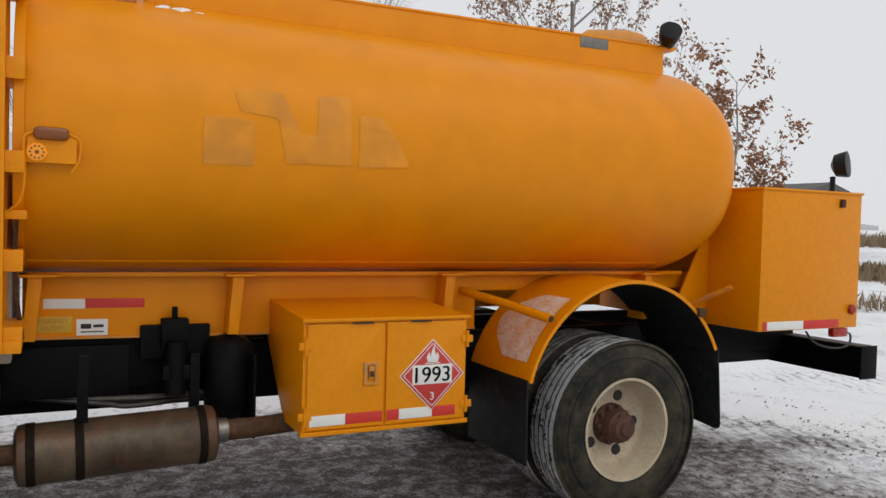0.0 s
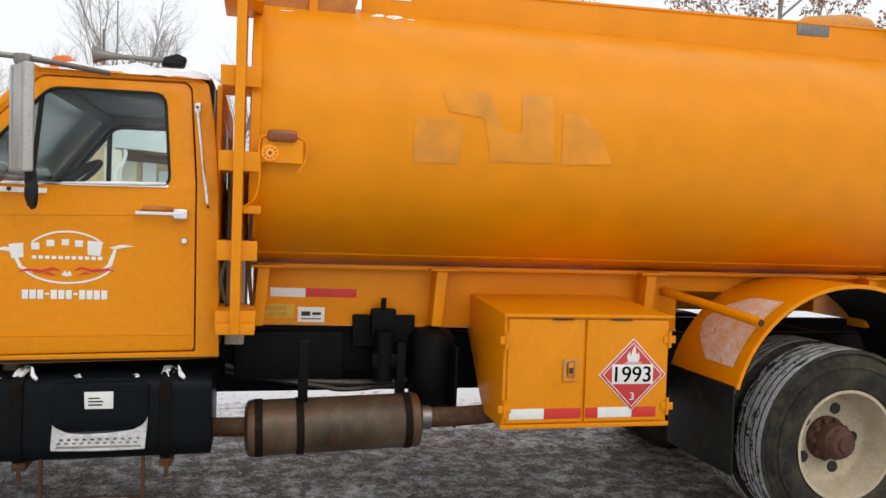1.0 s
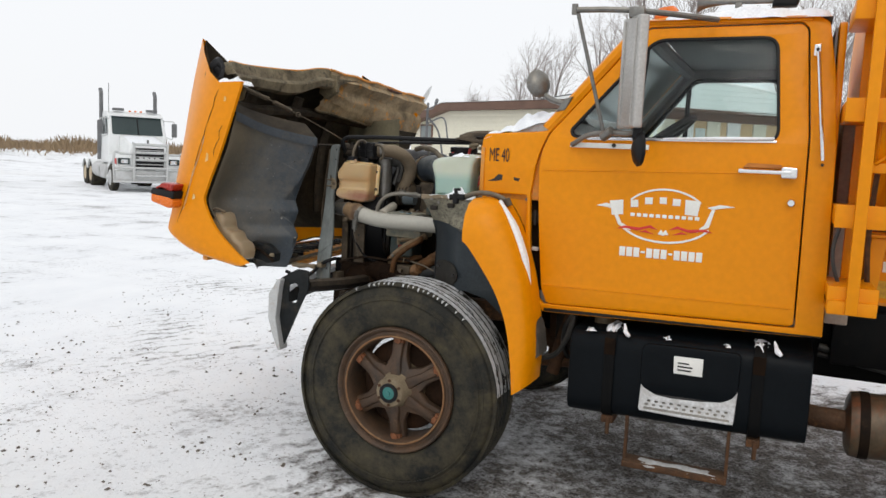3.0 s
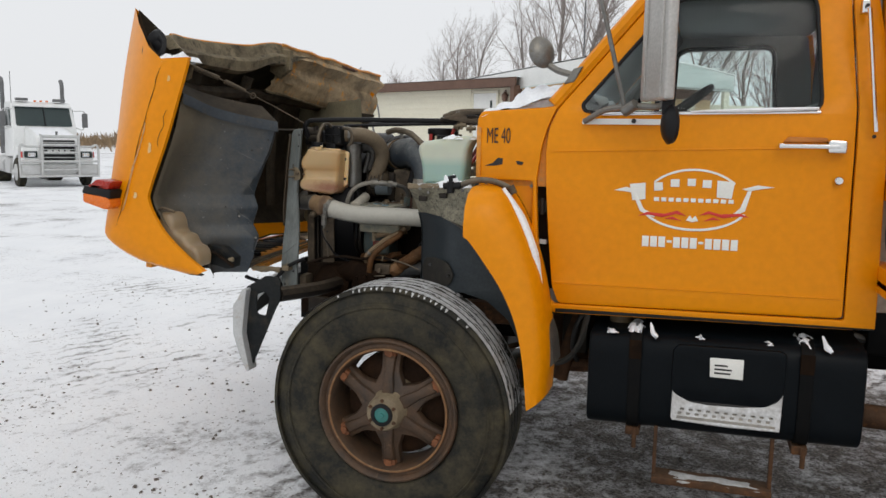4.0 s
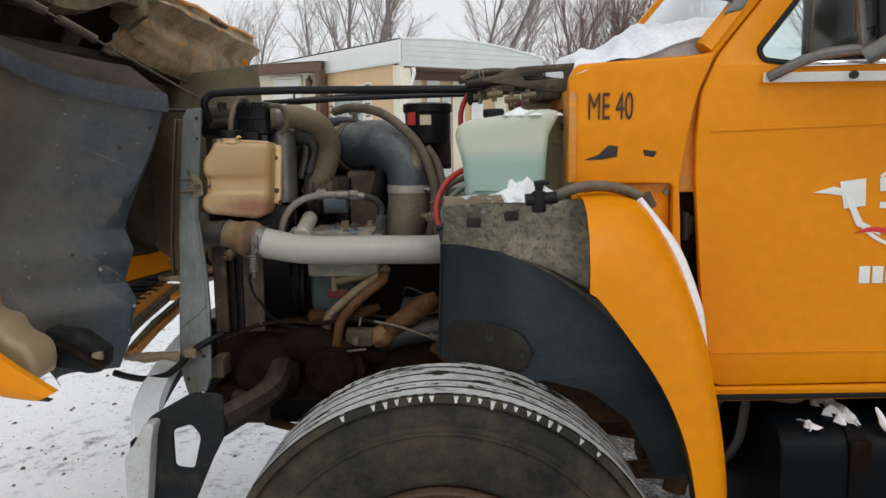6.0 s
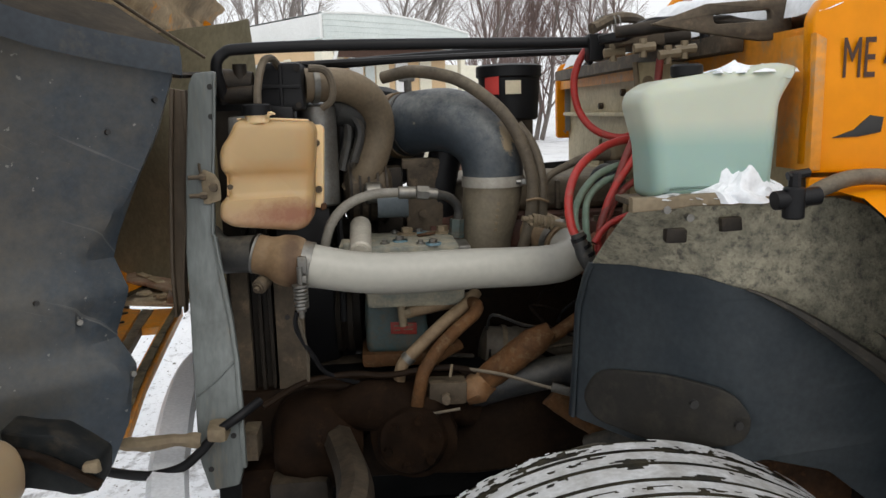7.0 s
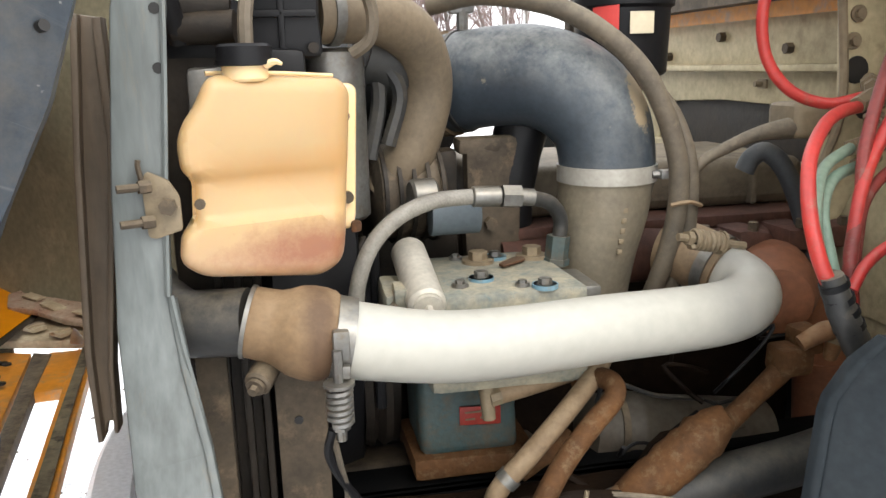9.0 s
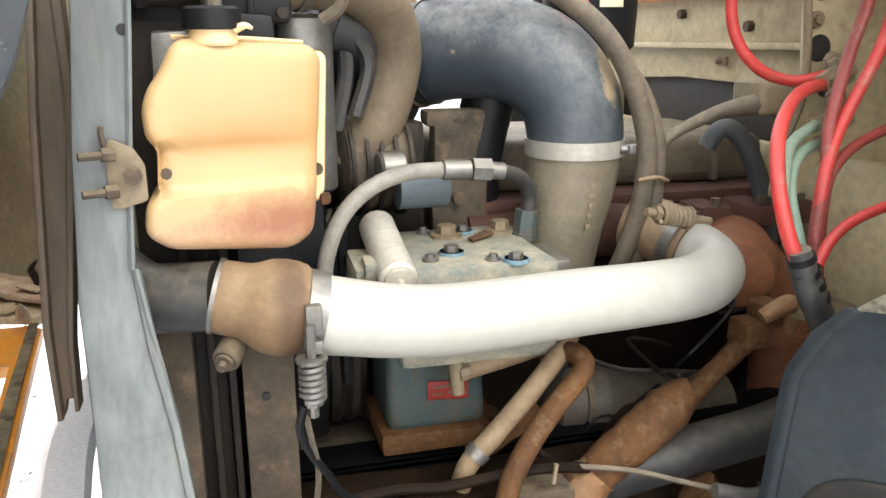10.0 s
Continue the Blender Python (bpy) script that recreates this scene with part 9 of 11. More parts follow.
WORN = material("worn_grey_panel", (0.31, 0.285, 0.205), 0.7, other=(0.145, 0.135, 0.100), amount=1.0, scale=26, fine=210, bump=0.35, dirt=(0.034, 0.031, 0.027), dirt_at=0.585, soft=0.10)
FLAPR = material("scuffed_rubber_flap", (0.022, 0.029, 0.035), 0.42, other=(0.044, 0.052, 0.056), amount=0.9, scale=4, fine=80, bump=0.1, dirt=(0.085, 0.078, 0.06), dirt_at=0.70, soft=0.06, spec=0.25)
ap = part("inner_fender", turned_in(flat([(-0.672, 1.40), (-0.658, 1.525), (-0.62, 1.532), (-0.30, 1.535), (-0.25, 1.522), (-0.18, 1.49), (-0.11, 1.37), (-0.05, 1.19), (-0.01, 0.99), (-0.03, 0.99), (-0.08, 1.09), (-0.18, 1.21), (-0.29, 1.30), (-0.40, 1.362), (-0.52, 1.398), (-0.62, 1.405)], (), 0.012, 0.003), 0.012), WORN, truck, "scraped grey inner fender panel")
lip = smoothed([(-0.60, 1.408, 0), (-0.50, 1.395, 0), (-0.40, 1.360, 0), (-0.29, 1.295, 0), (-0.17, 1.205, 0), (-0.08, 1.09, 0), (0.02, 0.95, 0), (0.05, 0.8, 0)], 4)
part("arch_lip", grid_mesh([[(p.x + dx, dy - 0.09, p.y + dz) for dx, dy, dz in ((0.012 * g, 0.10, 0.012 * g), (0.008 * g, 0.10 - 0.07 * g, 0.006 * g), (0.0, 0.10 - 0.10 * g, 0.0), (-0.02 * g, 0.10 - 0.105 * g, -0.02 * g), (-0.028 * g, 0.10 - 0.07 * g, -0.028 * g), (-0.02 * g, 0.10, -0.02 * g))] for p, g in ((q, min(1, 0.08 + i / 16)) for i, q in enumerate(lip[6:]))]), material("muddy_rubber_lip", (0.055, 0.048, 0.038), 0.7, other=(0.03, 0.028, 0.024), amount=0.9, scale=8, fine=80, bump=0.2, dirt=(0.11, 0.09, 0.065), dirt_at=0.6), ap, "muddy rubber wheel-arch lip")
part("fender_shelf", box(-0.635, -0.27, 0.008, 0.18, 1.522, 1.534, 0.003), DIRTMETAL, ap)
part("shelf_lip", rough(sliced(xz(flat([(-0.660, 1.522), (-0.56, 1.528), (-0.42, 1.530), (-0.42, 1.540), (-0.51, 1.541), (-0.515, 1.550), (-0.57, 1.550), (-0.60, 1.545), (-0.660, 1.546)], (), 0.02, 0.003), 0.008), 0, [-0.64, -0.62, -0.58, -0.54, -0.5, -0.46]), 0.003, 40), TAN, ap)
part("shelf_grit", mound(-0.64, -0.51, 0.0, 0.03, 1.545, 0.010, 47, 14, 4), SNOWD, ap)
for x, z in ((-0.585, 1.482), (-0.49, 1.497)):
    part("panel_clip", rough(box(x - 0.018, x + 0.018, -0.01, 0.01, z - 0.012, z + 0.012, 0.004), 0.003, 40), DARKIRON, ap)
for x, z in ((-0.60, 1.525), (-0.56, 1.51), (-0.40, 1.523)):
    part("panel_bolt", cyl((x, 0.008, z), (x, -0.004, z), 0.007, seg=8), GREYMETAL, ap)
skin = [(-0.676, 1.40), (-0.64, 1.412), (-0.55, 1.406), (-0.41, 1.366), (-0.30, 1.305), (-0.17, 1.212), (-0.08, 1.10), (0.02, 0.95), (0.05, 0.80), (-0.10, 0.80), (-0.18, 0.95), (-0.28, 1.03), (-0.40, 1.06), (-0.50, 1.045), (-0.60, 1.045), (-0.685, 1.05), (-0.688, 1.14), (-0.682, 1.30)]
fl = part("rubber_splash_flap", turned_in(flat(rounded(skin, 0.008), (), 0.010, 0.002), 0.016), FLAPR, ap, "black rubber splash flap")
part("flap_edge", turned_in(flat([(-0.694, 1.05), (-0.690, 1.14), (-0.684, 1.30), (-0.678, 1.40), (-0.671, 1.40), (-0.677, 1.30), (-0.683, 1.14), (-0.686, 1.05)], (), 0.018, 0.003), 0.012), FLAPR, fl)
part("oval_cover", turned_in(flat(rounded([(-0.675, 1.11), (-0.65, 1.178), (-0.55, 1.200), (-0.465, 1.192), (-0.432, 1.14), (-0.45, 1.095), (-0.55, 1.055), (-0.66, 1.065)], 0.03, 5), (), 0.012, 0.004), 0.004), material("oily_olive_cover", (0.019, 0.016, 0.011), 0.65, other=(0.010, 0.009, 0.0075), amount=1.0, scale=9, fine=90, bump=0.12, dirt=(0.038, 0.032, 0.022), dirt_at=0.6), fl)
for x, z in ((-0.545, 1.18), (-0.462, 1.135)):
    part("cover_bolt", cyl((x, 0.0, z), (x, -0.008, z), 0.008, seg=8), BLACKM, fl)
part("hub_arm", rough(box(-0.45, -0.15, 0.12, 0.2, 0.90, 1.0, 0.02), 0.012, 12), RUST, fl)
part("inner_fender_rear", xz(flat([(-0.10, 1.515), (-0.05, 1.515), (-0.02, 1.0), (-0.05, 0.75), (-0.10, 0.80), (-0.12, 1.2)], (), 0.01, 0.002), 0.12), DARKIN, ap)
ORIGIN.xyz = (-0.05, 0.10, -0.01)
# air lines at the firewall
ORIGIN.xyz = (0, 0, 0)
jp = part("junction_plate", rough(sliced(xz(flat(rounded([(-0.462, 1.80), (-0.446, 1.62), (-0.474, 1.52), (-0.482, 1.435), (-0.43, 1.438), (-0.404, 1.495), (-0.28, 1.492), (-0.28, 1.80)], 0.012), (), 0.012, 0.003), 0.605), 0, [-0.44, -0.40, -0.36, -0.32]), 0.003, 20), FIREW, truck, "dusty junction plate with air fittings")
part("plate_hem", tube([(-0.462, 0.598, 1.80), (-0.446, 0.596, 1.62), (-0.474, 0.596, 1.52), (-0.482, 0.596, 1.44)], 0.007, 8), TAN, jp)
for x, z, r in ((-0.425, 1.672, 0.021), (-0.405, 1.612, 0.016), (-0.40, 1.655, 0.009)):
    part("plate_hole", cyl((x, 0.6, z), (x, 0.5975, z), r, seg=16), BLACKM, jp)
for x, y, z, d in ((-0.432, 0.555, 1.652, (-0.55, -0.8, -0.15)), (-0.41, 0.565, 1.630, (-0.4, -0.9, 0.05)), (-0.43, 0.545, 1.600, (-0.6, -0.75, -0.2)), (-0.415, 0.55, 1.585, (-0.5, -0.8, -0.1)), (-0.40, 0.57, 1.567, (-0.3, -0.95, 0.0))):
    o, d = Vector((x, y, z)), Vector(d).normalized()
    part("air_fitting", add(add(cyl(o - d * 0.035, o, 0.0105, seg=12), cyl(o, o + d * 0.020, 0.0165, seg=6)), cyl(o + d * 0.020, o + d * 0.036, 0.0125, seg=6)), TAN, jp)
for x, z in ((-0.43, 1.755), (-0.435, 1.715), (-0.37, 1.56)):
    part("plate_bolt", add(cyl((x, 0.6, z), (x, 0.5955, z), 0.013, seg=18), cyl((x, 0.596, z), (x, 0.589, z), 0.008, seg=6)), TAN, jp)
red = part("red_air_line", tube([(-0.56, 0.53, 1.86), (-0.60, 0.545, 1.82), (-0.621, 0.55, 1.763), (-0.612, 0.55, 1.696), (-0.578, 0.54, 1.648), (-0.524, 0.53, 1.627), (-0.471, 0.52, 1.635)], 0.0085, 12), REDH, truck, "red air line")
part("line_drop", tube([(-0.492, 0.50, 1.623), (-0.545, 0.47, 1.619), (-0.591, 0.44, 1.605), (-0.653, 0.38, 1.57), (-0.686, 0.33, 1.52), (-0.691, 0.30, 1.468), (-0.678, 0.287, 1.425)], 0.0092, 12), REDH, red)
OLDRED = material("old_red_hose", (0.22, 0.028, 0.022), 0.5, other=(0.15, 0.03, 0.025), amount=0.9, scale=12, fine=100, bump=0.05, dirt=(0.22, 0.14, 0.10), dirt_at=0.64)
part("line_two", tube([(-0.44, 0.49, 1.80), (-0.452, 0.48, 1.733), (-0.49, 0.46, 1.666), (-0.543, 0.42, 1.576), (-0.583, 0.37, 1.507), (-0.615, 0.34, 1.455), (-0.622, 0.32, 1.393)], 0.0088, 12), OLDRED, red)
part("line_three", tube([(-0.43, 0.45, 1.74), (-0.461, 0.44, 1.668), (-0.521, 0.42, 1.583), (-0.564, 0.39, 1.537), (-0.596, 0.36, 1.493), (-0.618, 0.335, 1.435), (-0.63, 0.31, 1.38)], 0.0088, 12), REDH, red)
part("line_four", tube([(-0.38, 0.46, 1.572), (-0.424, 0.44, 1.566), (-0.501, 0.42, 1.543), (-0.559, 0.39, 1.512), (-0.595, 0.355, 1.468), (-0.62, 0.325, 1.41)], 0.0075, 10), OLDRED, red)
part("line_five", tube([(-0.44, 0.335, 1.496), (-0.487, 0.33, 1.489), (-0.569, 0.32, 1.471), (-0.615, 0.31, 1.450), (-0.64, 0.302, 1.42)], 0.0072, 10), REDH, red)
for k, pts in enumerate((((-0.50, 0.475, 1.574), (-0.533, 0.46, 1.57), (-0.601, 0.42, 1.551), (-0.654, 0.36, 1.514), (-0.677, 0.32, 1.472), (-0.668, 0.30, 1.418)), ((-0.50, 0.465, 1.55), (-0.529, 0.45, 1.546), (-0.587, 0.42, 1.535), (-0.636, 0.37, 1.503), (-0.650, 0.33, 1.452), (-0.648, 0.31, 1.406)))):
    part("green_line", tube(pts, 0.0078, 10), GREENH, red)
    p, q = Vector(pts[1]), Vector(pts[0])
    part("line_fitting", add(cyl(p, q, 0.012, seg=6), cyl(q, q + (q - p) * 0.8, 0.009, seg=12)), TAN, red)
part("line_fitting", add(cyl((-0.50, 0.495, 1.625), (-0.462, 0.515, 1.637), 0.0125, seg=6), cyl((-0.465, 0.514, 1.636), (-0.42, 0.53, 1.64), 0.010, seg=12)), TAN, red)
part("tape_wrap", rough(tube([(-0.681, 0.288, 1.445), (-0.667, 0.285, 1.405), (-0.648, 0.285, 1.371), (-0.620, 0.29, 1.334), (-0.57, 0.32, 1.28)], [0.014, 0.0165, 0.018, 0.018, 0.016], 14), 0.003, 60), HOSEDK, red, "black tape wrapped harness")
for k in range(4):
    t = (0.15, 0.4, 0.62, 0.85)[k]
    p, q = Vector((-0.681, 0.288, 1.445)).lerp(Vector((-0.648, 0.285, 1.371)), t), Vector((0.033, -0.003, -0.074))
    part("tape_turn", ring(p, q, 0.0155 + 0.002 * t, 0.008, 0.0015, 16), BLACKPL, red)
part("tape_knot", rough(lathe([(0, 0.006), (0.01, 0.016), (0.025, 0.016), (0.034, 0.007)], (-0.635, 0.268, 1.325), (0.8, 0.4, 0.1), 12), 0.004, 60), TAN, red)

ORIGIN.xyz = (0.0, -0.0, 0.0)
# black can with labels
can = part("black_can", lathe([(0, 0.068), (0.006, 0.074), (0.105, 0.078), (0.11, 0.084), (0.135, 0.084), (0.14, 0.07)], (-0.738, 0.765, 1.67), (0, 0, 1), 32), BLACKPL, truck, "black reservoir can with a red and a cream label")
for mat, a0, a1, z0, z1, nm in ((REDLAB, 208, 240, 1.735, 1.80, "red_label"), (CREAML, 252, 280, 1.735, 1.768, "cream_label")):
    rows = [[(-0.735 + 0.0795 * math.cos(radians(a)), 0.76 + 0.0795 * math.sin(radians(a)), z) for z in (z0, z1)] for a in np.linspace(a0, a1, 8).tolist()]
    part(nm, grid_mesh(rows), mat, can)
part("can_bracket", box(-0.80, -0.66, 0.84, 0.87, 1.58, 1.78, 0.006), DIRTMETAL, can)
ORIGIN.xyz = (0, 0, 0)
part("pulley", lathe([(0, 0.03), (0, 0.105), (0.012, 0.11), (0.02, 0.098), (0.03, 0.11), (0.042, 0.105), (0.042, 0.03)], (-1.20, 0.72, 1.20), (1, 0, 0), 32), DARKIRON, truck, "dark belt pulley")
part("drive_belt", tube([(-1.178, 0.60, 1.20), (-1.178, 0.605, 1.32), (-1.178, 0.62, 1.46)], 0.008, 8), BLACKPL, truck)
# far inner fender closing the bay
part("far_inner_fender", xz(flat([(-1.40, 0.80), (-1.40, 1.25), (-0.9, 1.36), (-0.62, 1.47), (-0.05, 1.50), (-0.05, 0.75), (-0.25, 1.0), (-0.6, 1.1), (-1.0, 1.05), (-1.25, 0.8)], (), 0.012, 0.003), 1.88), DARKIN, truck, "far inner fender panel")
part("oil_pan", rough(box(-1.10, -0.35, 0.78, 1.22, 0.55, 0.74, 0.03, 3), 0.01, 9), DARKIRON, truck)
part("steering_box", rough(box(-1.45, -0.9, 0.64, 0.74, 0.85, 1.08, 0.03, 3), 0.012, 9), DARKIRON, truck)
rnd = random.Random(5)
for k in range(6):
    x, y, z = rnd.uniform(-0.74, -0.46), rnd.uniform(0.58, 0.66), rnd.uniform(1.10, 1.27)
    pts = [(x, y, z)]
    for j in range(5):
        x, y, z = x + rnd.uniform(-0.09, 0.03), y + rnd.uniform(-0.03, 0.03), z + rnd.uniform(-0.05, 0.03)
        pts.append((x, y, z))
    part("wire", tube(pts, rnd.uniform(0.003, 0.005), 6, 4), rnd.choice((HOSEDK, GRIMESHADE, BLACKPL)), truck)
for k in range(8):
    x, y, z = -1.22 + 0.1 * k, rnd.uniform(0.50, 0.62), rnd.uniform(0.99, 1.09)
    part("wire", tube([(x, y, z), (x + 0.08, y - 0.03, z - 0.03), (x + 0.17, y, z + rnd.uniform(-0.02, 0.04)), (x + 0.26, y + 0.02, z)], rnd.uniform(0.004, 0.009), 6, 4), rnd.choice((HOSEDK, GRIMESHADE, DARKIRON)), truck)
for x, z in ((-0.305, 1.64),):
    for y in (0.74, 1.02):
        part("firewall_clip", add(cyl((x, y, z), (x - 0.022, y, z), 0.006, seg=8), box(x - 0.006, x, y - 0.016, y + 0.016, z - 0.010, z + 0.010, 0.003)), TAN, truck)


# ---- materials of the yard ----
WHITEP = material("white_truck_paint", (0.78, 0.80, 0.80), 0.4, other=(0.66, 0.67, 0.66), amount=0.5, scale=2, fine=30, bump=0.02, dirt=(0.42, 0.40, 0.37), dirt_at=0.70)
GREYBAR = material("aluminium_guard", (0.55, 0.56, 0.56), 0.45, metal=0.3, other=(0.42, 0.42, 0.41), amount=0.7, scale=5, fine=60, bump=0.03)
STACK = material("stack_steel", (0.16, 0.165, 0.17), 0.45, metal=0.3, other=(0.09, 0.09, 0.09), amount=0.7, scale=4, fine=50, bump=0.04)
DARKGL = material("dark_vehicle_glass", (0.02, 0.035, 0.035), 0.1, other=(0.03, 0.05, 0.05), amount=0.5, scale=2, fine=20, bump=0.0)
CREAMW = material("cream_siding", (0.74, 0.71, 0.58), 0.6, other=(0.68, 0.65, 0.53), amount=0.6, scale=2, fine=30, bump=0.03, dirt=(0.5, 0.46, 0.36), dirt_at=0.72)
TANW = material("tan_siding", (0.62, 0.44, 0.25), 0.65, other=(0.56, 0.39, 0.22), amount=0.6, scale=2, fine=30, bump=0.03)
WHITEW = material("white_trim", (0.76, 0.77, 0.75), 0.6, other=(0.66, 0.67, 0.65), amount=0.5, scale=2, fine=30, bump=0.03)
PALEW = material("pale_grey_siding", (0.62, 0.67, 0.65), 0.6, other=(0.54, 0.59, 0.57), amount=0.6, scale=2, fine=30, bump=0.03)
BROWNF = material("brown_fascia", (0.15, 0.085, 0.06), 0.7, other=(0.10, 0.06, 0.045), amount=0.7, scale=3, fine=40, bump=0.05)
BARK = material("grey_bark", (0.21, 0.185, 0.165), 0.85, other=(0.13, 0.11, 0.10), amount=0.8, scale=8, fine=60, bump=0.4)
# Lightened beyond bark so that the crowns carry the haze of distance.
TWIG = material("hazed_twig_bark", (0.34, 0.30, 0.28), 0.85, other=(0.25, 0.22, 0.205), amount=0.8, scale=3, fine=30, bump=0.1)
TWIGRED = material("reddish_twigs", (0.22, 0.16, 0.145), 0.85, other=(0.16, 0.11, 0.10), amount=0.8, scale=3, fine=30, bump=0.1)
LEAF = material("dry_brown_leaf", (0.30, 0.135, 0.06), 0.75, other=(0.19, 0.085, 0.045), amount=0.9, scale=5, fine=40, bump=0.1)
WEED = material("dry_weed", (0.30, 0.215, 0.125), 0.85, other=(0.19, 0.135, 0.085), amount=0.9, scale=0.6, fine=12, bump=0.0)
TIMBER = material("weathered_boards", (0.085, 0.08, 0.078), 0.85, other=(0.13, 0.12, 0.115), amount=0.8, scale=2, fine=25, bump=0.1)
TRLRED = material("faded_red_paint", (0.42, 0.075, 0.055), 0.6, amount=0.5, scale=1, fine=20, bump=0.02)


# ---- white tractor truck across the yard ----
def tractor():
    """Forward is +x, the front axle at x = 0."""
    e = thing("tractor_truck", "white tractor truck with grille guard and two stacks on snow", "truck")
    hoodp = [(0.82, 0.62), (0.86, 1.55), (0.78, 1.74), (-0.95, 2.07), (-0.95, 0.9), (-0.2, 0.9), (-0.2, 1.12), (0.2, 1.12)]
    part("hood", xz(flat(rounded(hoodp, 0.05), (), 1.35, 0.06, 2), 0), WHITEP, e, "long white sloping hood")
    for s in (-1, 1):
        arch_ = [(0.62 * math.cos(radians(a)), 0.5 + 0.62 * math.sin(radians(a))) for a in range(-5, 190, 13)]
        wing = flat([(0.86, 0.5), (0.86, 1.22), (0.62, 1.36), (-0.5, 1.36), (-0.8, 0.9)] + [(-0.62, 0.55)] + [(0.58 * math.cos(radians(a)), 0.5 + 0.58 * math.sin(radians(a))) for a in range(175, -1, -12)], (), 0.5, 0.05, 2)
        part("front_fender", xz(wing, s * 0.88), WHITEP, e)
        lamp = part("headlamp", yz(flat(rounded([(s * 0.68, 1.02), (s * 1.08, 1.02), (s * 1.08, 1.24), (s * 0.68, 1.24)], 0.03), (), 0.06, 0.01), 0.885), DARKGL, e)
        part("lamp_glass", yz(flat(rounded([(s * 0.74, 1.05), (s * 0.98, 1.05), (s * 0.98, 1.19), (s * 0.74, 1.19)], 0.03), (), 0.04, 0.01), 0.91), CHROME, lamp)
        part("marker", box(0.86, 0.92, s * 0.9 - 0.1, s * 0.9 + 0.1, 0.72, 0.79, 0.01), REDT, e)
        part("side_marker", box(0.55, 0.87, s * 1.14 - 0.01, s * 1.14 + 0.01, 1.02, 1.22, 0.006), REDT, e)
    cabp = [(-0.92, 1.0), (-0.92, 2.06), (-1.28, 2.86), (-1.5, 2.98), (-2.35, 2.98), (-2.42, 2.9), (-2.42, 1.0)]
    cb = part("cab", mapped(xz(flat(rounded(cabp, 0.06), (), 2.14, 0.06, 2), 0), lambda x, y, z: (x, y * (1 - 0.06 * max(0, z - 2.0)), z)), WHITEP, e, "white day cab")
    part("windscreen", mapped(flat(rounded([(-0.93, 2.1), (0.93, 2.1), (0.90, 2.80), (-0.90, 2.80)], 0.07), (), 0.02, 0.004), lambda u, v, w: (-0.915 - (v - 2.06) * 0.45 + w + 0.012, u, v)), DARKGL, cb)
    part("screen_divider", tube([(-0.90, 0.02, 2.1), (-1.22, 0.02, 2.8)], 0.02, 6), BLACKPL, cb)
    part("sun_visor", box(-1.28, -1.12, -0.98, 0.98, 2.78, 2.84, 0.02), WHITEP, cb)
    for s in (-1, 1):
        part("side_window", xz(flat(rounded([(-1.12, 2.1), (-1.95, 2.1), (-1.95, 2.75), (-1.38, 2.75)], 0.05), (), 0.03, 0.004), s * 1.055), DARKGL, cb)
        part("side_step", box(-1.9, -0.95, s * 1.0 - 0.2, s * 1.0 + 0.2, 0.42, 0.95, 0.06), GREYBAR, e)
        part("fuel_tank", cyl((-3.3, s * 0.95, 0.72), (-2.0, s * 0.95, 0.72), 0.32, seg=20, bev=0.04), GREYBAR, e)
        st = part("exhaust_pipe", tube([(-2.58, s * 1.02, 2.5), (-2.58, s * 1.02, 3.3), (-2.58, s * 1.02, 3.6), (-2.62, s * 1.02, 3.74), (-2.74, s * 1.02, 3.84)], 0.075, 12), STACK, e, "grey steel exhaust stack")
        part("heat_shield", tube([(-2.58, s * 1.02, 1.1), (-2.58, s * 1.02, 2.5)], 0.15, 14, n=2), STACK, st)
        mr = part("side_mirror", box(-0.95, -0.87, s * 1.36 - 0.1, s * 1.36 + 0.1, 2.08, 2.6, 0.03), STACK, e)
        part("mirror_arm", tube([(-1.1, s * 1.02, 2.68), (-0.95, s * 1.3, 2.68), (-0.91, s * 1.38, 2.6)], 0.02, 6), GREYBAR, mr)
        part("mirror_arm", tube([(-1.1, s * 1.02, 2.1), (-0.95, s * 1.25, 2.0), (-0.91, s * 1.32, 2.08)], 0.02, 6), GREYBAR, mr)
        part("roof_light", box(-1.55, -1.35, s * 0.62 - 0.2, s * 0.62 + 0.2, 3.0, 3.1, 0.02), STACK, cb)
    for y in (-0.2, 0, 0.2):
        part("clearance_lamp", box(-1.42, -1.34, y - 0.04, y + 0.04, 2.97, 3.03, 0.015), ORLENS, cb)
    part("antenna", cyl((-1.2, -1.0, 2.9), (-1.2, -1.0, 4.0), 0.012, seg=6), STACK, cb)
    gr = part("grille", box(0.84, 0.90, -0.52, 0.52, 0.86, 1.62, 0.02), BLACKPL, e)
    for z in (0.9, 1.03, 1.16, 1.30, 1.42, 1.54):
        part("grille_bar", box(0.89, 0.92, -0.52, 0.52, z - 0.018, z + 0.018, 0.004), GREYBAR, gr)
    for k in range(4):
        part("name_bar", box(0.915, 0.935, -0.36 + 0.19 * k, -0.22 + 0.19 * k, 1.19, 1.28, 0.004), WHITEW, gr)
    part("hood_ornament", box(0.6, 0.72, -0.03, 0.03, 1.76, 1.92, 0.015), STACK, e)
    bmp = part("bumper", box(0.82, 1.02, -1.22, 1.22, 0.42, 0.80, 0.05, 3), GREYBAR, e, "pale steel bumper")
    part("bumper_slot", box(1.0, 1.03, -0.4, 0.4, 0.58, 0.66, 0.01), BLACKPL, bmp)
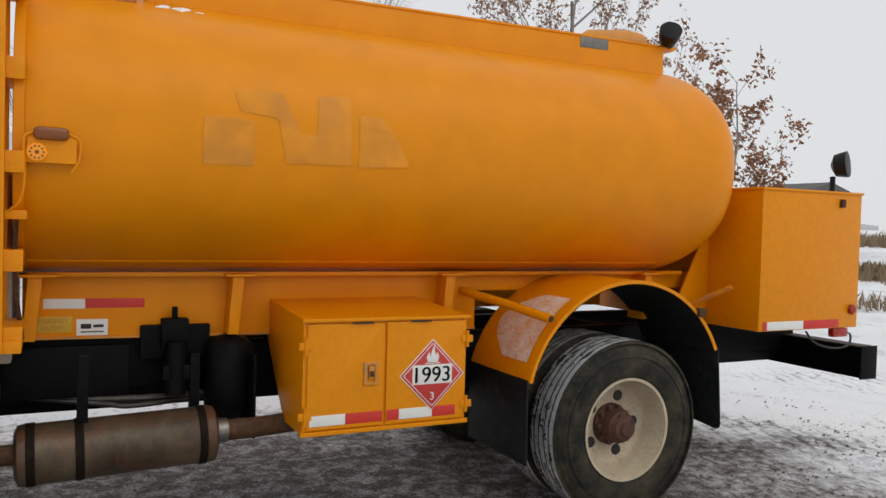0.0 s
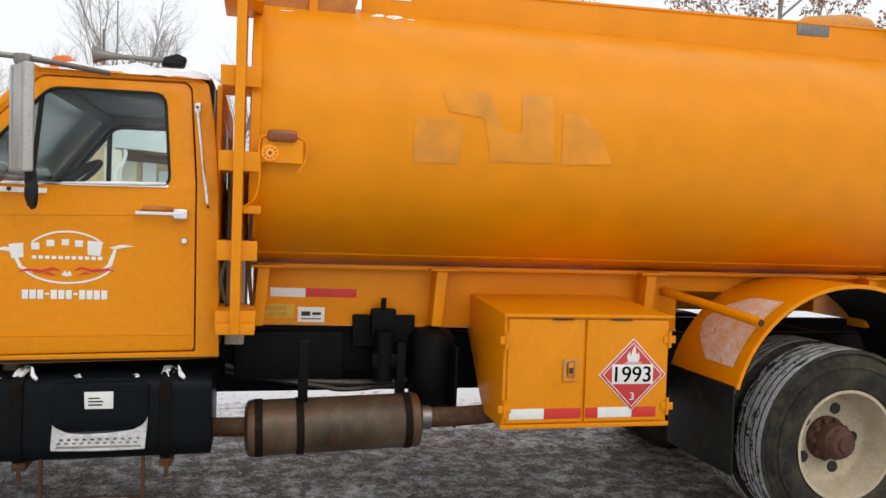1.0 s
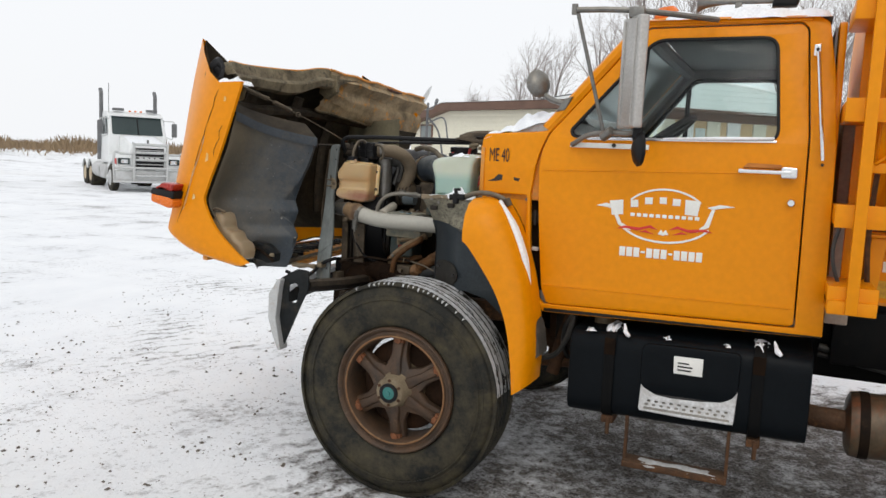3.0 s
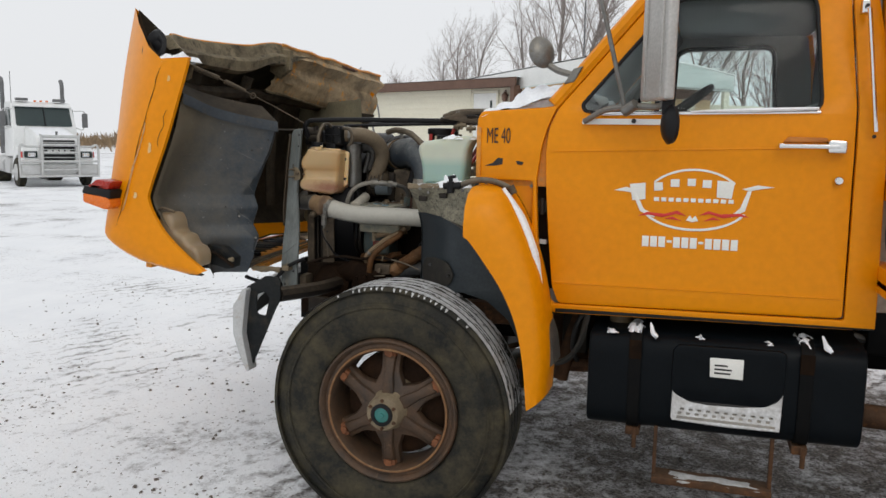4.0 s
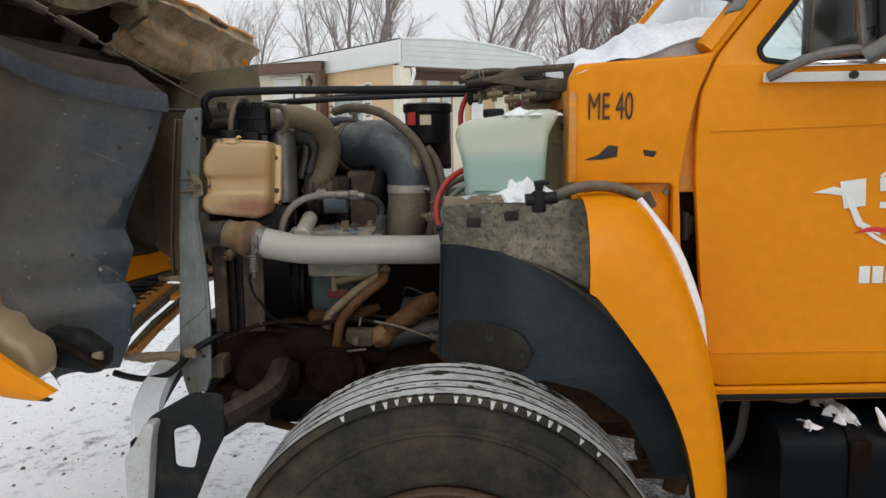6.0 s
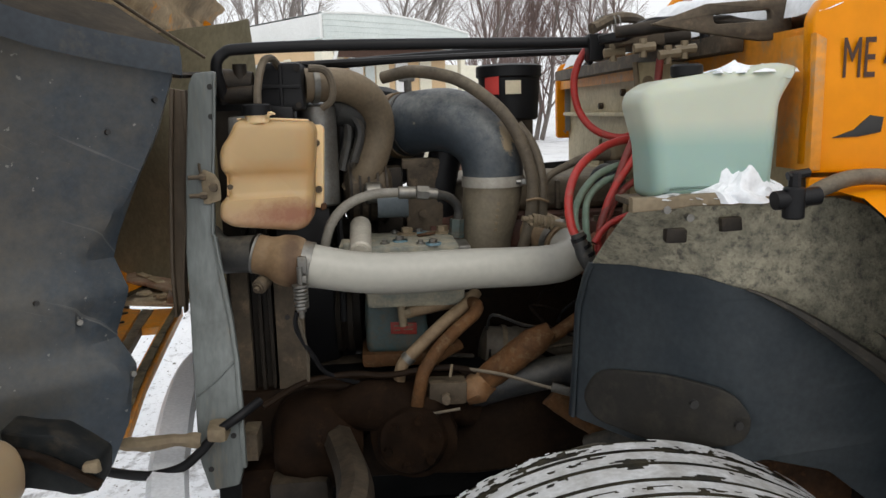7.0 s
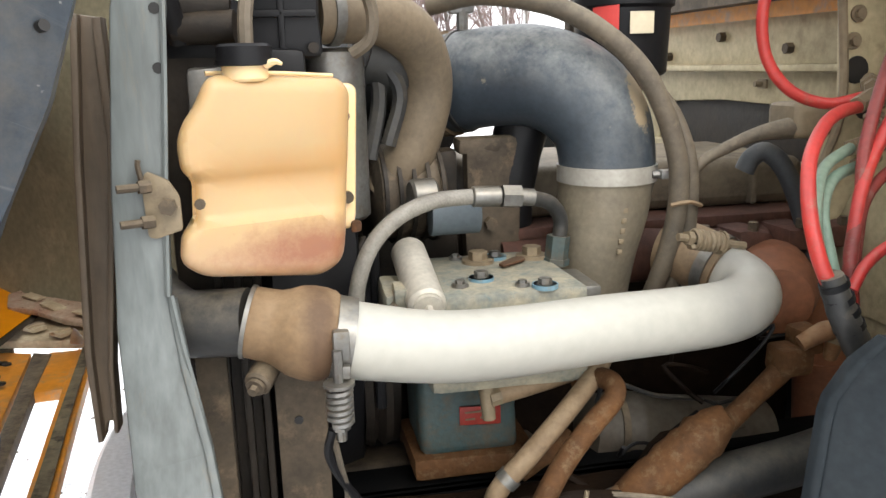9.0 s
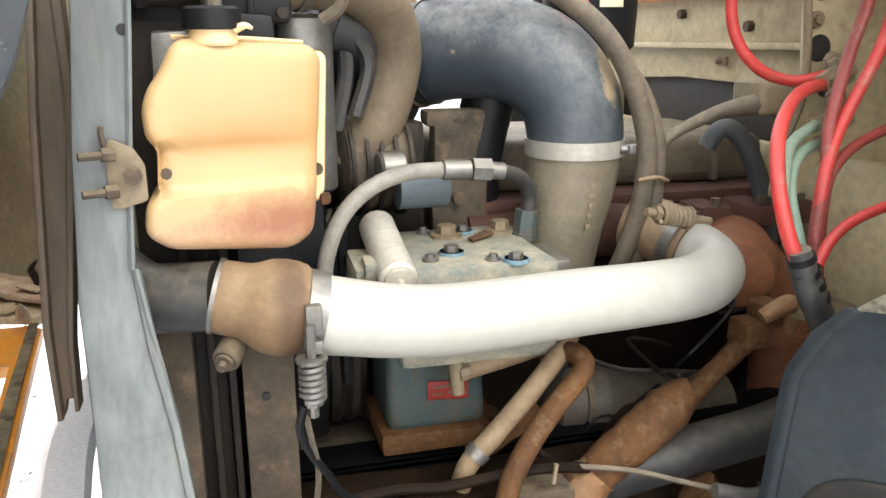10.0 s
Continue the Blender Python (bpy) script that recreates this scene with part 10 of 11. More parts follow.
    gd = part("grille_guard", tube([(1.12, -0.58, 0.38), (1.14, -0.58, 1.70), (1.14, -0.54, 1.74), (1.14, 0.54, 1.74), (1.14, 0.58, 1.70), (1.12, 0.58, 0.38)], 0.05, 8, n=2), GREYBAR, e, "tubular grille guard")
    for z, w in ((0.40, 1.25), (0.62, 0.58), (0.90, 1.25), (1.20, 0.58), (1.46, 0.58)):
        part("guard_bar", tube([(1.13 - 0.12 * (w > 1), -w, z), (1.14, -w * 0.5, z), (1.14, w * 0.5, z), (1.13 - 0.12 * (w > 1), w, z)], 0.04, 8), GREYBAR, gd)
    for s in (-1, 1):
        part("guard_post", tube([(1.02, s * 1.24, 0.36), (1.02, s * 1.24, 1.38), (1.0, s * 1.0, 1.40), (1.1, s * 0.6, 1.40)], 0.04, 8), GREYBAR, gd)
        part("guard_post", tube([(1.05, s * 0.62, 0.9), (1.05, s * 0.62, 1.40)], 0.03, 6), GREYBAR, gd)
    part("frame_rail", add(box(-6.3, 0.7, -0.45, -0.36, 0.72, 0.98, 0.01), box(-6.3, 0.7, 0.36, 0.45, 0.72, 0.98, 0.01)), BLACKP, e)
    part("fifth_wheel", box(-5.2, -4.1, -0.45, 0.45, 1.0, 1.12, 0.05), DARKIRON, e)
    for s in (-1, 1):
        for x, w in ((0, 0.28), (-3.95, 0.56), (-5.25, 0.56)):
            y = s * (1.2 - w / 2)
            wh = part("wheel", lathe([(-w / 2 + 0.02, 0.29), (-w / 2, 0.36), (-w / 2 + 0.01, 0.45), (-w / 2 + 0.05, 0.5), (w / 2 - 0.05, 0.5), (w / 2 - 0.01, 0.45), (w / 2, 0.36), (w / 2 - 0.02, 0.29)], (x, y, 0.5), (0, 1, 0), 32, closed=True), TYRE, e, "black tyre")
            part("disc", lathe([(0, 0.30), (-0.03, 0.28), (0.04 if x else -0.05, 0.2), (0.02 if x else -0.1, 0.1), (-0.02 if x else -0.14, 0.08), (-0.02 if x else -0.14, 0.01)], (x, y + s * (w / 2 - 0.03), 0.5), (0, -s, 0), 24), GREYBAR if x == 0 else CREAMRIM, wh)
        for x in (-3.95, -5.25):
            rows = [[(x + 0.57 * math.cos(radians(a)), s * 1.22 - s * q, 0.5 + 0.57 * math.sin(radians(a))) for q in (0, 0.6)] for a in range(20, 161, 14)]
            part("rear_fender", grid_mesh(rows), WHITEP, e)
    part("hood_snow", mound(-0.9, 0.7, -0.6, 0.6, 2.06, 0.03, 3.0, 14, 12, slope=(-0.19, 0)), SNOW, e)
    return e


white = tractor()
white.matrix_world = pose(-21.05, 19.2, -0.02, 0, 0, -33.4)


# ---- other vehicles at the yard's edge ----
def axle_bogie(e, xs, r=0.5):
    for x in xs:
        for s in (-1, 1):
            wh = part("wheel", lathe([(-0.25, 0.29), (-0.27, 0.36), (-0.26, 0.45), (-0.22, r), (0.22, r), (0.26, 0.45), (0.27, 0.36), (0.25, 0.29)], (x, s * 0.95, r), (0, 1, 0), 28, closed=True), TYRE, e)
            part("disc", lathe([(0, 0.30), (0.03, 0.27), (0.1, 0.2), (0.06, 0.1), (0.0, 0.08), (0.0, 0.01)], (x, s * 1.2, r), (0, -s, 0), 20), GREYBAR, wh)


rear = thing("truck_chassis", "rear of a dark bare truck frame with muddy wheels on snow", "truck")
part("frame_rail", add(box(-5.5, 0.9, -0.45, -0.36, 0.72, 0.98, 0.01), box(-5.5, 0.9, 0.36, 0.45, 0.72, 0.98, 0.01)), BLACKP, rear)
part("cross_member", box(0.8, 0.92, -0.5, 0.5, 0.7, 1.0, 0.02), BLACKP, rear)
axle_bogie(rear, (0, -1.3))
for s in (-1, 1):
    part("mud_flap", box(0.66, 0.68, s * 0.93 - 0.3, s * 0.93 + 0.3, 0.28, 0.98, 0.01), BLACKPL, rear)
part("work_light", box(0.9, 0.96, -0.4, -0.2, 0.8, 0.92, 0.02), REDLENS, rear)
rear.matrix_world = pose(-27.7, 16.6, -0.02, 0, 0, 22)
far = thing("farm_truck", "dark farm truck parked behind dry weeds on the horizon", "truck")
part("body", xz(flat(rounded([(-3, 1.0), (-3, 2.3), (0.2, 2.3), (0.3, 3.1), (1.5, 3.0), (1.9, 2.2), (3.1, 2.0), (3.1, 0.9)], 0.12), (), 2.2, 0.06, 2), 0), TIMBER, far)
part("side_window", xz(flat(rounded([(0.45, 2.3), (0.45, 2.85), (1.4, 2.8), (1.7, 2.3)], 0.05), (), 2.26, 0.02), 0), DARKGL, far)
part("cargo_rack", add(box(-3, 0.1, -1.1, -1.04, 2.5, 2.6), box(-3, 0.1, -1.1, -1.04, 2.85, 2.95)), STACK, far)
axle_bogie(far, (-1.8, 2.2))
far.matrix_world = pose(-55.6, 34.6, 0.55, 0, 0, 30)
box_t = thing("cargo_trailer", "white box trailer with a faded red top band", "trailer")
part("body", box(-6, 6, -1.25, 1.25, 0.9, 3.4, 0.04), WHITEW, box_t)
part("top_band", box(-6.02, 6.02, -1.27, 1.27, 3.4, 3.95, 0.04), TRLRED, box_t)
part("corner_post", box(5.9, 6.03, -1.28, -1.1, 0.9, 3.4, 0.02), STACK, box_t)
part("under_frame", box(-5.5, 5.8, -0.6, 0.6, 0.6, 0.9, 0.02), BLACKP, box_t)
axle_bogie(box_t, (-4, -2.8))
box_t.matrix_world = pose(-35.0, 50.5, 0.1, 0, 0, -132)


# ---- mobile home with its wing ----
def boards(mat, length, z0, z1, parent, frame_m, pitch=0.2, name="siding_board", skip=None):
    """Lap siding, board on board, along x from 0 to length, facing -y."""
    bm0 = mapped(flat([(0, 0), (length, 0), (length, pitch + 0.012), (0, pitch + 0.012)], (), 0.02, 0.002), lambda u, v, w: (u, -0.012 - 0.012 * (1 - v / pitch) + w, v))
    me = None
    for k in range(int((z1 - z0) / pitch + 0.5)):
        if me is None:
            ob = part(name, bm0, mat, parent)
            me = ob.data
        else:
            ob = new(name, me)
            ob.parent = parent
        ob.matrix_local = frame_m @ Matrix.Translation((0, 0, z0 + k * pitch))


home = thing("mobile_home", "cream and tan mobile home with an arched end and white trim", "house")
HM = Matrix.Translation((-2.27, 17.95, 0)) @ Matrix.Rotation(radians(37.5), 4, "Z")
W_, L_ = 4.75, 15.0


def hm(bm):
    return moved(bm, HM)


part("wall", hm(box(0.05, W_ - 0.05, 0.9, L_, 0.3, 3.4, 0.02)), TANW, home, "tan siding wall")
# arched gable board and roof
arc_top = [(W_ * k / 16, 4.02 + 0.17 * math.sin(math.pi * k / 16) - 0.28 * k / 16) for k in range(17)]
part("arched_gable", hm(xz(flat([(0, 3.37), (W_, 3.30)] + arc_top[::-1], (), 0.12, 0.01), 0.06)), PALEW, home, "pale grey arched end panel")
for z in (3.5, 3.63, 3.76, 3.89):
    part("panel_rib", hm(box(0.02, W_ - 0.1, -0.012, 0.004, z - 0.008, z + 0.008, 0.002)), PALEW, home)
part("gable_trim", hm(tube([(u, -0.01, z + 0.01) for u, z in arc_top], 0.03, 6)), WHITEW, home)
part("roof", hm(grid_mesh([[(u, v, z + 0.03) for u, z in arc_top] for v in (-0.02, 5, 10, L_)])), SNOW, home, "arched roof under thin snow")
part("side_fascia", hm(box(-0.06, 0.05, 0.0, L_, 3.45, 4.0, 0.01)), WHITEW, home)
part("fascia_line", hm(box(-0.075, -0.05, 0.0, L_, 3.43, 3.48, 0.005)), PALEW, home)
part("side_wall", hm(box(0.0, 0.1, 0.35, L_, 0.3, 3.46, 0.005)), TANW, home)
part("corner_board", hm(box(-0.02, 0.3, 0.02, 0.36, 0.3, 3.4, 0.01)), CREAMW, home)
ds = part("downspout", hm(tube([(0.34, -0.02, 3.34), (0.36, -0.03, 3.2), (0.30, 0.02, 2.95), (0.12, 0.0, 2.75), (0.10, 0.0, 2.4), (0.10, 0.0, 0.5)], 0.05, 8)), WHITEW, home, "white downspout")
part("rear_room", hm(box(W_, W_ + 2.2, 1.2, 6.0, 0.0, 3.0, 0.02)), CREAMW, home, "plain cream rear room")
for z in (1.0, 2.2):
    part("room_trim", hm(box(W_ + 0.0, W_ + 2.2, 1.17, 1.2, z, z + 0.14, 0.01)), WHITEW, home)
# side window with white shutters
win = part("window", hm(box(-0.06, -0.0, 1.75, 3.45, 1.75, 3.02, 0.01)), WHITEW, home, "white framed window with louvred shutters")
for a, b in ((1.83, 2.58), (2.64, 3.37)):
    part("pane", hm(box(-0.075, -0.055, a, b, 1.83, 2.94, 0.003)), material("curtained_glass", (0.30, 0.34, 0.35), 0.12, other=(0.42, 0.45, 0.45), amount=0.8, scale=1.5, fine=9, bump=0.0), win)
for a in (1.42, 3.5):
    sh = part("shutter", hm(box(-0.05, -0.0, a, a + 0.28, 1.7, 3.06, 0.01)), CREAMW, win)
    for k in range(16):
        part("louvre", hm(box(-0.065, -0.045, a + 0.03, a + 0.25, 1.76 + 0.08 * k, 1.80 + 0.08 * k, 0.003)), BROWNF if k % 2 else CREAMW, sh)
# recessed porch under the arched end
part("porch_ceiling", hm(box(0.1, W_ - 0.1, 0.0, 0.9, 3.33, 3.37, 0.005)), BROWNF, home)
part("porch_post", hm(box(W_ - 0.25, W_ - 0.08, 0.05, 0.2, 0.3, 3.33, 0.01)), CREAMW, home)
part("porch_beam", hm(box(0.6, W_ - 0.1, 0.78, 0.9, 3.1, 3.33, 0.01)), BROWNF, home)
for a, m in ((0.75, CREAMW), (1.35, WHITEW), (2.2, CREAMW), (2.85, WHITEW), (3.7, CREAMW)):
    part("wall_panel", hm(box(a, a + 0.42, 0.84, 0.895, 0.4, 3.1, 0.01)), m, home)
dr = part("porch_door", hm(box(1.85, 2.15, 0.85, 0.9, 0.5, 2.9, 0.01)), PALEW, home)
part("skirting", hm(box(0.0, W_, 0.3, 0.4, 0.0, 0.45, 0.01)), BROWNF, home)

wing_m = Matrix.Translation((-4.92, 20.75, 0)) @ Matrix.Rotation(radians(180 - 24.3), 4, "Z")
wing = thing("house_wing", "low cream-sided wing with a brown fascia and a white door", "house")


def wm(bm):
    return moved(bm, wing_m @ Matrix.Scale(-1, 4, (0, 1, 0)))


part("wall", wm(box(0.0, 8.6, 0.42, 5.5, 0.2, 3.5, 0.02)), CREAMW, wing, "cream lap siding")
flipped = wing_m @ Matrix.Scale(-1, 4, (0, 1, 0)) @ Matrix.Translation((1.95, 0.43, 0))
boards(CREAMW, 6.6, 1.3, 3.5, wing, flipped)
part("fascia", wm(mapped(sliced(box(-0.15, 8.9, -0.02, 0.06, 3.48, 3.76, 0.01), 0, [6.4, 7.0]), lambda x, y, z: (x, y, z - 0.26 * max(0, x - 6.4)))), BROWNF, wing, "dark brown fascia board")
part("soffit", wm(mapped(sliced(box(-0.1, 8.8, 0.0, 0.5, 3.49, 3.53, 0.01), 0, [6.4, 7.0]), lambda x, y, z: (x, y, z - 0.26 * max(0, x - 6.4)))), BROWNF, wing)
part("roof", wm(grid_mesh([[(x, y, 3.77 + 0.02 * y - 0.26 * max(0, x - 6.4)) for y in (-0.05, 2, 6)] for x in (-0.15, 3, 6.4, 7.6, 8.9)])), SNOW, wing, "flat roof under thin snow")
dr = part("door", wm(box(0.85, 1.80, 0.36, 0.42, 1.25, 3.33, 0.01)), WHITEW, wing, "white door with a narrow dark window")
part("door_window", wm(box(1.02, 1.10, 0.345, 0.365, 2.45, 3.1, 0.005)), DARKGL, dr)
part("door_frame", wm(add(box(0.78, 0.85, 0.34, 0.42, 1.2, 3.4, 0.01), add(box(1.80, 1.87, 0.34, 0.42, 1.2, 3.4, 0.01), box(0.78, 1.87, 0.34, 0.42, 3.34, 3.41, 0.01)))), CREAMW, dr)
lampw = part("porch_lamp", wm(lathe([(0, 0.05), (0.06, 0.09), (0.2, 0.11), (0.26, 0.06), (0.3, 0.02)], (0.48, 0.3, 3.05), (0, 0, 1), 12)), BROWNF, wing, "brown wall lantern")
part("lamp_arm", wm(tube([(0.48, 0.42, 3.15), (0.48, 0.36, 3.4), (0.48, 0.3, 3.36)], 0.015, 6)), BROWNF, lampw)
part("corner_post", wm(box(-0.1, 0.05, 0.0, 0.45, 0.3, 3.5, 0.01)), BROWNF, wing)
wn2 = part("window", wm(box(7.3, 8.0, 0.36, 0.43, 2.2, 3.0, 0.01)), BROWNF, wing)
part("pane", wm(add(box(7.36, 7.62, 0.345, 0.37, 2.26, 2.94, 0.004), box(7.68, 7.94, 0.345, 0.37, 2.26, 2.94, 0.004))), material("grey_pane", (0.24, 0.27, 0.27), 0.12, amount=0.6, scale=2, fine=10, bump=0.0), wn2)
# satellite dish on its mast
dish = thing("satellite_dish", "grey satellite dish on a braced steel mast", "antenna")
part("mast", add(tube([(-7.55, 15.1, 0), (-7.55, 15.1, 2.75), (-7.45, 14.9, 3.1)], 0.035, 8), tube([(-7.0, 15.4, 0.2), (-7.2, 15.2, 2.2), (-7.5, 15.1, 2.75)], 0.025, 6)), STACK, dish)
part("reflector", moved(lathe([(0, 0.005), (0.005, 0.1), (0.03, 0.25), (0.055, 0.33), (0.045, 0.335), (0.015, 0.2), (-0.015, 0.01)], (0, 0, 0), (0, 0, 1), 28), pose(-7.42, 14.7, 3.2, 62, 0, -52) @ Matrix.Diagonal((0.8, 1.05, 1, 1))), GREYBAR, dish)
part("feed_arm", tube([(-7.40, 14.75, 2.95), (-7.1, 14.4, 2.95), (-6.95, 14.3, 3.1)], 0.015, 6), STACK, dish)
part("feed_horn", cyl((-6.98, 14.33, 3.06), (-6.92, 14.27, 3.16), 0.04, seg=10), STACK, dish)
part("cross_stay", tube([(-7.55, 15.1, 2.6), (-7.05, 15.0, 2.75), (-6.9, 15.0, 2.2)], 0.02, 6), STACK, dish)


# ---- trees ----
def limb(verts, faces, pts, r0, r1, seg):
    """A tapered limb through the points, added to the lists."""
    base = len(verts)
    for i, p in enumerate(pts):
        d = (pts[min(i + 1, len(pts) - 1)] - pts[max(i - 1, 0)]).normalized()
        s = d.orthogonal().normalized()
        u = d.cross(s)
        r = r0 + (r1 - r0) * i / (len(pts) - 1)
        verts += [tuple(p + r * (math.cos(2 * math.pi * k / seg) * s + math.sin(2 * math.pi * k / seg) * u)) for k in range(seg)]
    for i in range(len(pts) - 1):
        for k in range(seg):
            a, b = base + i * seg + k, base + i * seg + (k + 1) % seg
            faces.append((a, b, b + seg, a + seg))


def mesh_of(name, verts, faces, mat, parent, label=""):
    me = bpy.data.meshes.new(name)
    me.from_pydata(verts, [], faces)
    me.materials.append(mat)
    me.polygons.foreach_set("use_smooth", [True] * len(me.polygons))
    ob = new(name, me)
    ob.parent = parent
    return tagged(ob, label)


def tree(at, height, spread, seed, label, leaves=0, stems=1, twig=TWIG, levels=4, first=0.25, fork=(4, 6), leaf_size=0.09, upright=0.55, cone=0.55):
    rnd = random.Random(seed)
    e = thing("tree", label, "tree", at=at)
    tv, tf, bv, bf, lv, lf = [], [], [], [], [], []

    def grow(p, d, length, r, level):
        n = 5
        pts = [p.copy()]
        for k in range(n):
            d = (d + Vector((rnd.gauss(0, 0.10), rnd.gauss(0, 0.10), rnd.gauss(0.03, 0.07)))).normalized()
            p = p + d * length / n
            pts.append(p.copy())
        v, f = (tv, tf) if level == 0 else (bv, bf)
        limb(v, f, pts, r, r * (0.35 if level else 0.3), 8 if level == 0 else 5 if level == 1 else 3)
        if level >= levels:
            if leaves:
                for _ in range(leaves):
                    q = pts[rnd.randint(1, n)] + Vector((rnd.gauss(0, 0.05), rnd.gauss(0, 0.05), rnd.gauss(-0.03, 0.05)))
                    a = Vector((rnd.gauss(0, 1), rnd.gauss(0, 1), rnd.gauss(-0.5, 0.8))).normalized()
                    b = a.orthogonal().normalized()
                    s = leaf_size * rnd.uniform(0.6, 1.2)
                    c = a.cross(b) * s * rnd.uniform(0.1, 0.4)
                    i = len(lv)
                    lv.extend(tuple(q + w) for w in (Vector(), a * s * 0.45 + b * s * 0.45 + c, a * s * 0.75 + b * s * 0.2, a * s * 1.15 - c, a * s * 0.75 - b * s * 0.25, a * s * 0.4 - b * s * 0.45 + c))
                    lf.append((i, i + 1, i + 2, i + 3))
                    lf.append((i, i + 3, i + 4, i + 5))
            return
        lo = first if level == 0 else 0.2
        m = rnd.randint(*fork) + (4 if level == 0 else 0)
        for k in range(m):
            t = lo + (1 - lo) * (k + rnd.random()) / m
            i = min(n - 1, int(t * n))
            q = pts[i].lerp(pts[i + 1], t * n - i)
            axis = (pts[i + 1] - pts[i]).normalized()
            az = rnd.uniform(0, 2 * math.pi)
            s = axis.orthogonal().normalized()
            out = (math.cos(az) * s + math.sin(az) * axis.cross(s)).normalized()
            ang = rnd.uniform(0.45, 0.95) * (spread if level == 0 else 1)
            nd = (axis * math.cos(ang) + out * math.sin(ang) + Vector((0, 0, upright * 0.25))).normalized()
            grow(q, nd, length * rnd.uniform(0.38, 0.58) * (1.15 - cone * t if level == 0 else 1.1 - 0.3 * t), r * (0.42 if level else 0.38) * (1.15 - 0.5 * t), level + 1)

    for k in range(stems):
        a = rnd.uniform(0, 6.28)
        grow(Vector((0.3 * k * math.cos(a), 0.3 * k * math.sin(a), -0.15)), Vector((0.12 * (stems > 1) * math.cos(a), 0.12 * (stems > 1) * math.sin(a), 1)), height * rnd.uniform(0.82, 0.95), height * 0.012 + 0.02, 0)
    mesh_of("trunk", tv, tf, BARK, e)
    mesh_of("crown", bv, bf, twig, e)
    if lv:
        mesh_of("foliage", lv, lf, LEAF, e, "clumps of dry brown leaves")
    return e


bare = "bare grey winter tree behind the house"
for k, (x, y, h, s, st) in enumerate(((-7.4, 45, 13.0, 0.8, 2), (-11.6, 52, 11.5, 0.6, 1), (-4.6, 47, 13.5, 0.7, 1), (-16.6, 56, 9.8, 0.8, 2), (-19.5, 58, 9.0, 0.9, 1), (-24, 60, 7.5, 1.0, 2), (0.3, 48, 12.2, 0.8, 2), (4.2, 60, 13.8, 0.7, 1), (18.5, 42, 15.0, 0.7, 2), (11.5, 44, 13.2, 0.6, 1))):
    tree((x, y, 0.25), h, s, 40 + k, bare, stems=st, levels=4 if st == 1 else 3, fork=(5, 7) if st == 1 else (7, 9))
for k, (x, y, h) in enumerate(((4.6, 38, 8.2), (7.2, 40, 9.4), (9.6, 36, 8.6), (6.0, 44, 10.0))):
    tree((x, y, 0.2), h, 0.75, 70 + k, "dense reddish-grey bare shrubby tree", stems=3, twig=TWIGRED, levels=3, first=0.1, fork=(7, 9), upright=0.9)
tree((12.4, 6.2, 0), 4.4, 1.25, 7, "young oak holding dry brown leaves, beside the truck's rear", leaves=11, levels=3, first=0.12, fork=(4, 6), leaf_size=0.095, upright=0.45, cone=0.1)
tree((14.6, 14.4, 0), 9.0, 1.1, 12, "tall oak holding dry brown leaves", leaves=8, levels=3, first=0.35, fork=(6, 8), leaf_size=0.105, upright=0.35, cone=0.3)
pole = thing("antenna_pole", "thin grey antenna pole beside the house", "pole", at=(-3.2, 24, 0))
part("mast", tube([(-3.2, 24, 0), (-3.2, 24, 8.6)], [0.04, 0.02], 6, n=2), STACK, pole)
part("top_whip", cyl((-3.2, 24, 8.6), (-3.2, 24, 9.6), 0.01, seg=5), STACK, pole)


# ---- weeds, shed ----
def weeds(name, label, area, count, height, seed):
    """Dry stalks as narrow leaning blades; the area is centre, length along, width across and heading."""
    rnd = random.Random(seed)
    (cx, cy), ln, wd, hd = area
    c, s = math.cos(radians(hd)), math.sin(radians(hd))
    v, f = [], []
    for k in range(count):
        u, w = rnd.uniform(-0.5, 0.5) * ln, rnd.gauss(0, 0.3) * wd
        x, y = cx + u * c - w * s, cy + u * s + w * c
        g = ground_z(x, y)
        h = height * rnd.uniform(0.35, 1.0) * (0.6 + 0.8 * max(0, noise.noise(Vector((x * 0.25, y * 0.25, 9)))))
        a, b = rnd.uniform(0, 3.14), h * rnd.uniform(0.04, 0.10)
        dx, dy = b * math.cos(a), b * math.sin(a)
        lx, ly = rnd.gauss(0, 0.22) * h, rnd.gauss(0, 0.22) * h
        i = len(v)
        v += [(x - dx, y - dy, g - 0.02), (x + dx, y + dy, g - 0.02), (x + lx + dx * 0.9, y + ly + dy * 0.9, g + h * 0.7), (x + lx * 1.5, y + ly * 1.5, g + h)]
        f += [(i, i + 1, i + 2), (i, i + 2, i + 3)]
    me = bpy.data.meshes.new(name)
    me.from_pydata(v, [], f)
    me.materials.append(WEED)
    return tagged(new(name, me), label, "weeds", kind="stuff")


def ground_z(x, y):
    h = 0.018 * noise.noise(Vector((x * 0.6, y * 0.9, 2))) + 0.008 * noise.noise(Vector((x * 2.6, y * 3.2, 7)))
    near = math.exp(-(((x - 2) / 7) ** 2 + ((y - 0.5) / 5) ** 2) * 0.3)
    d = math.hypot(x + 1, y)
    t = min(1, max(0, (d - 40) / 45))
    rise = 1.05 * t * t * (3 - 2 * t)
    return h * (0.35 + 0.65 * (1 - near)) - 0.006 + rise + (0.12 * noise.noise(Vector((x * 0.05, y * 0.05, 5))) if d > 24 else 0) * min(1, (d - 24) / 30 if d > 24 else 0)


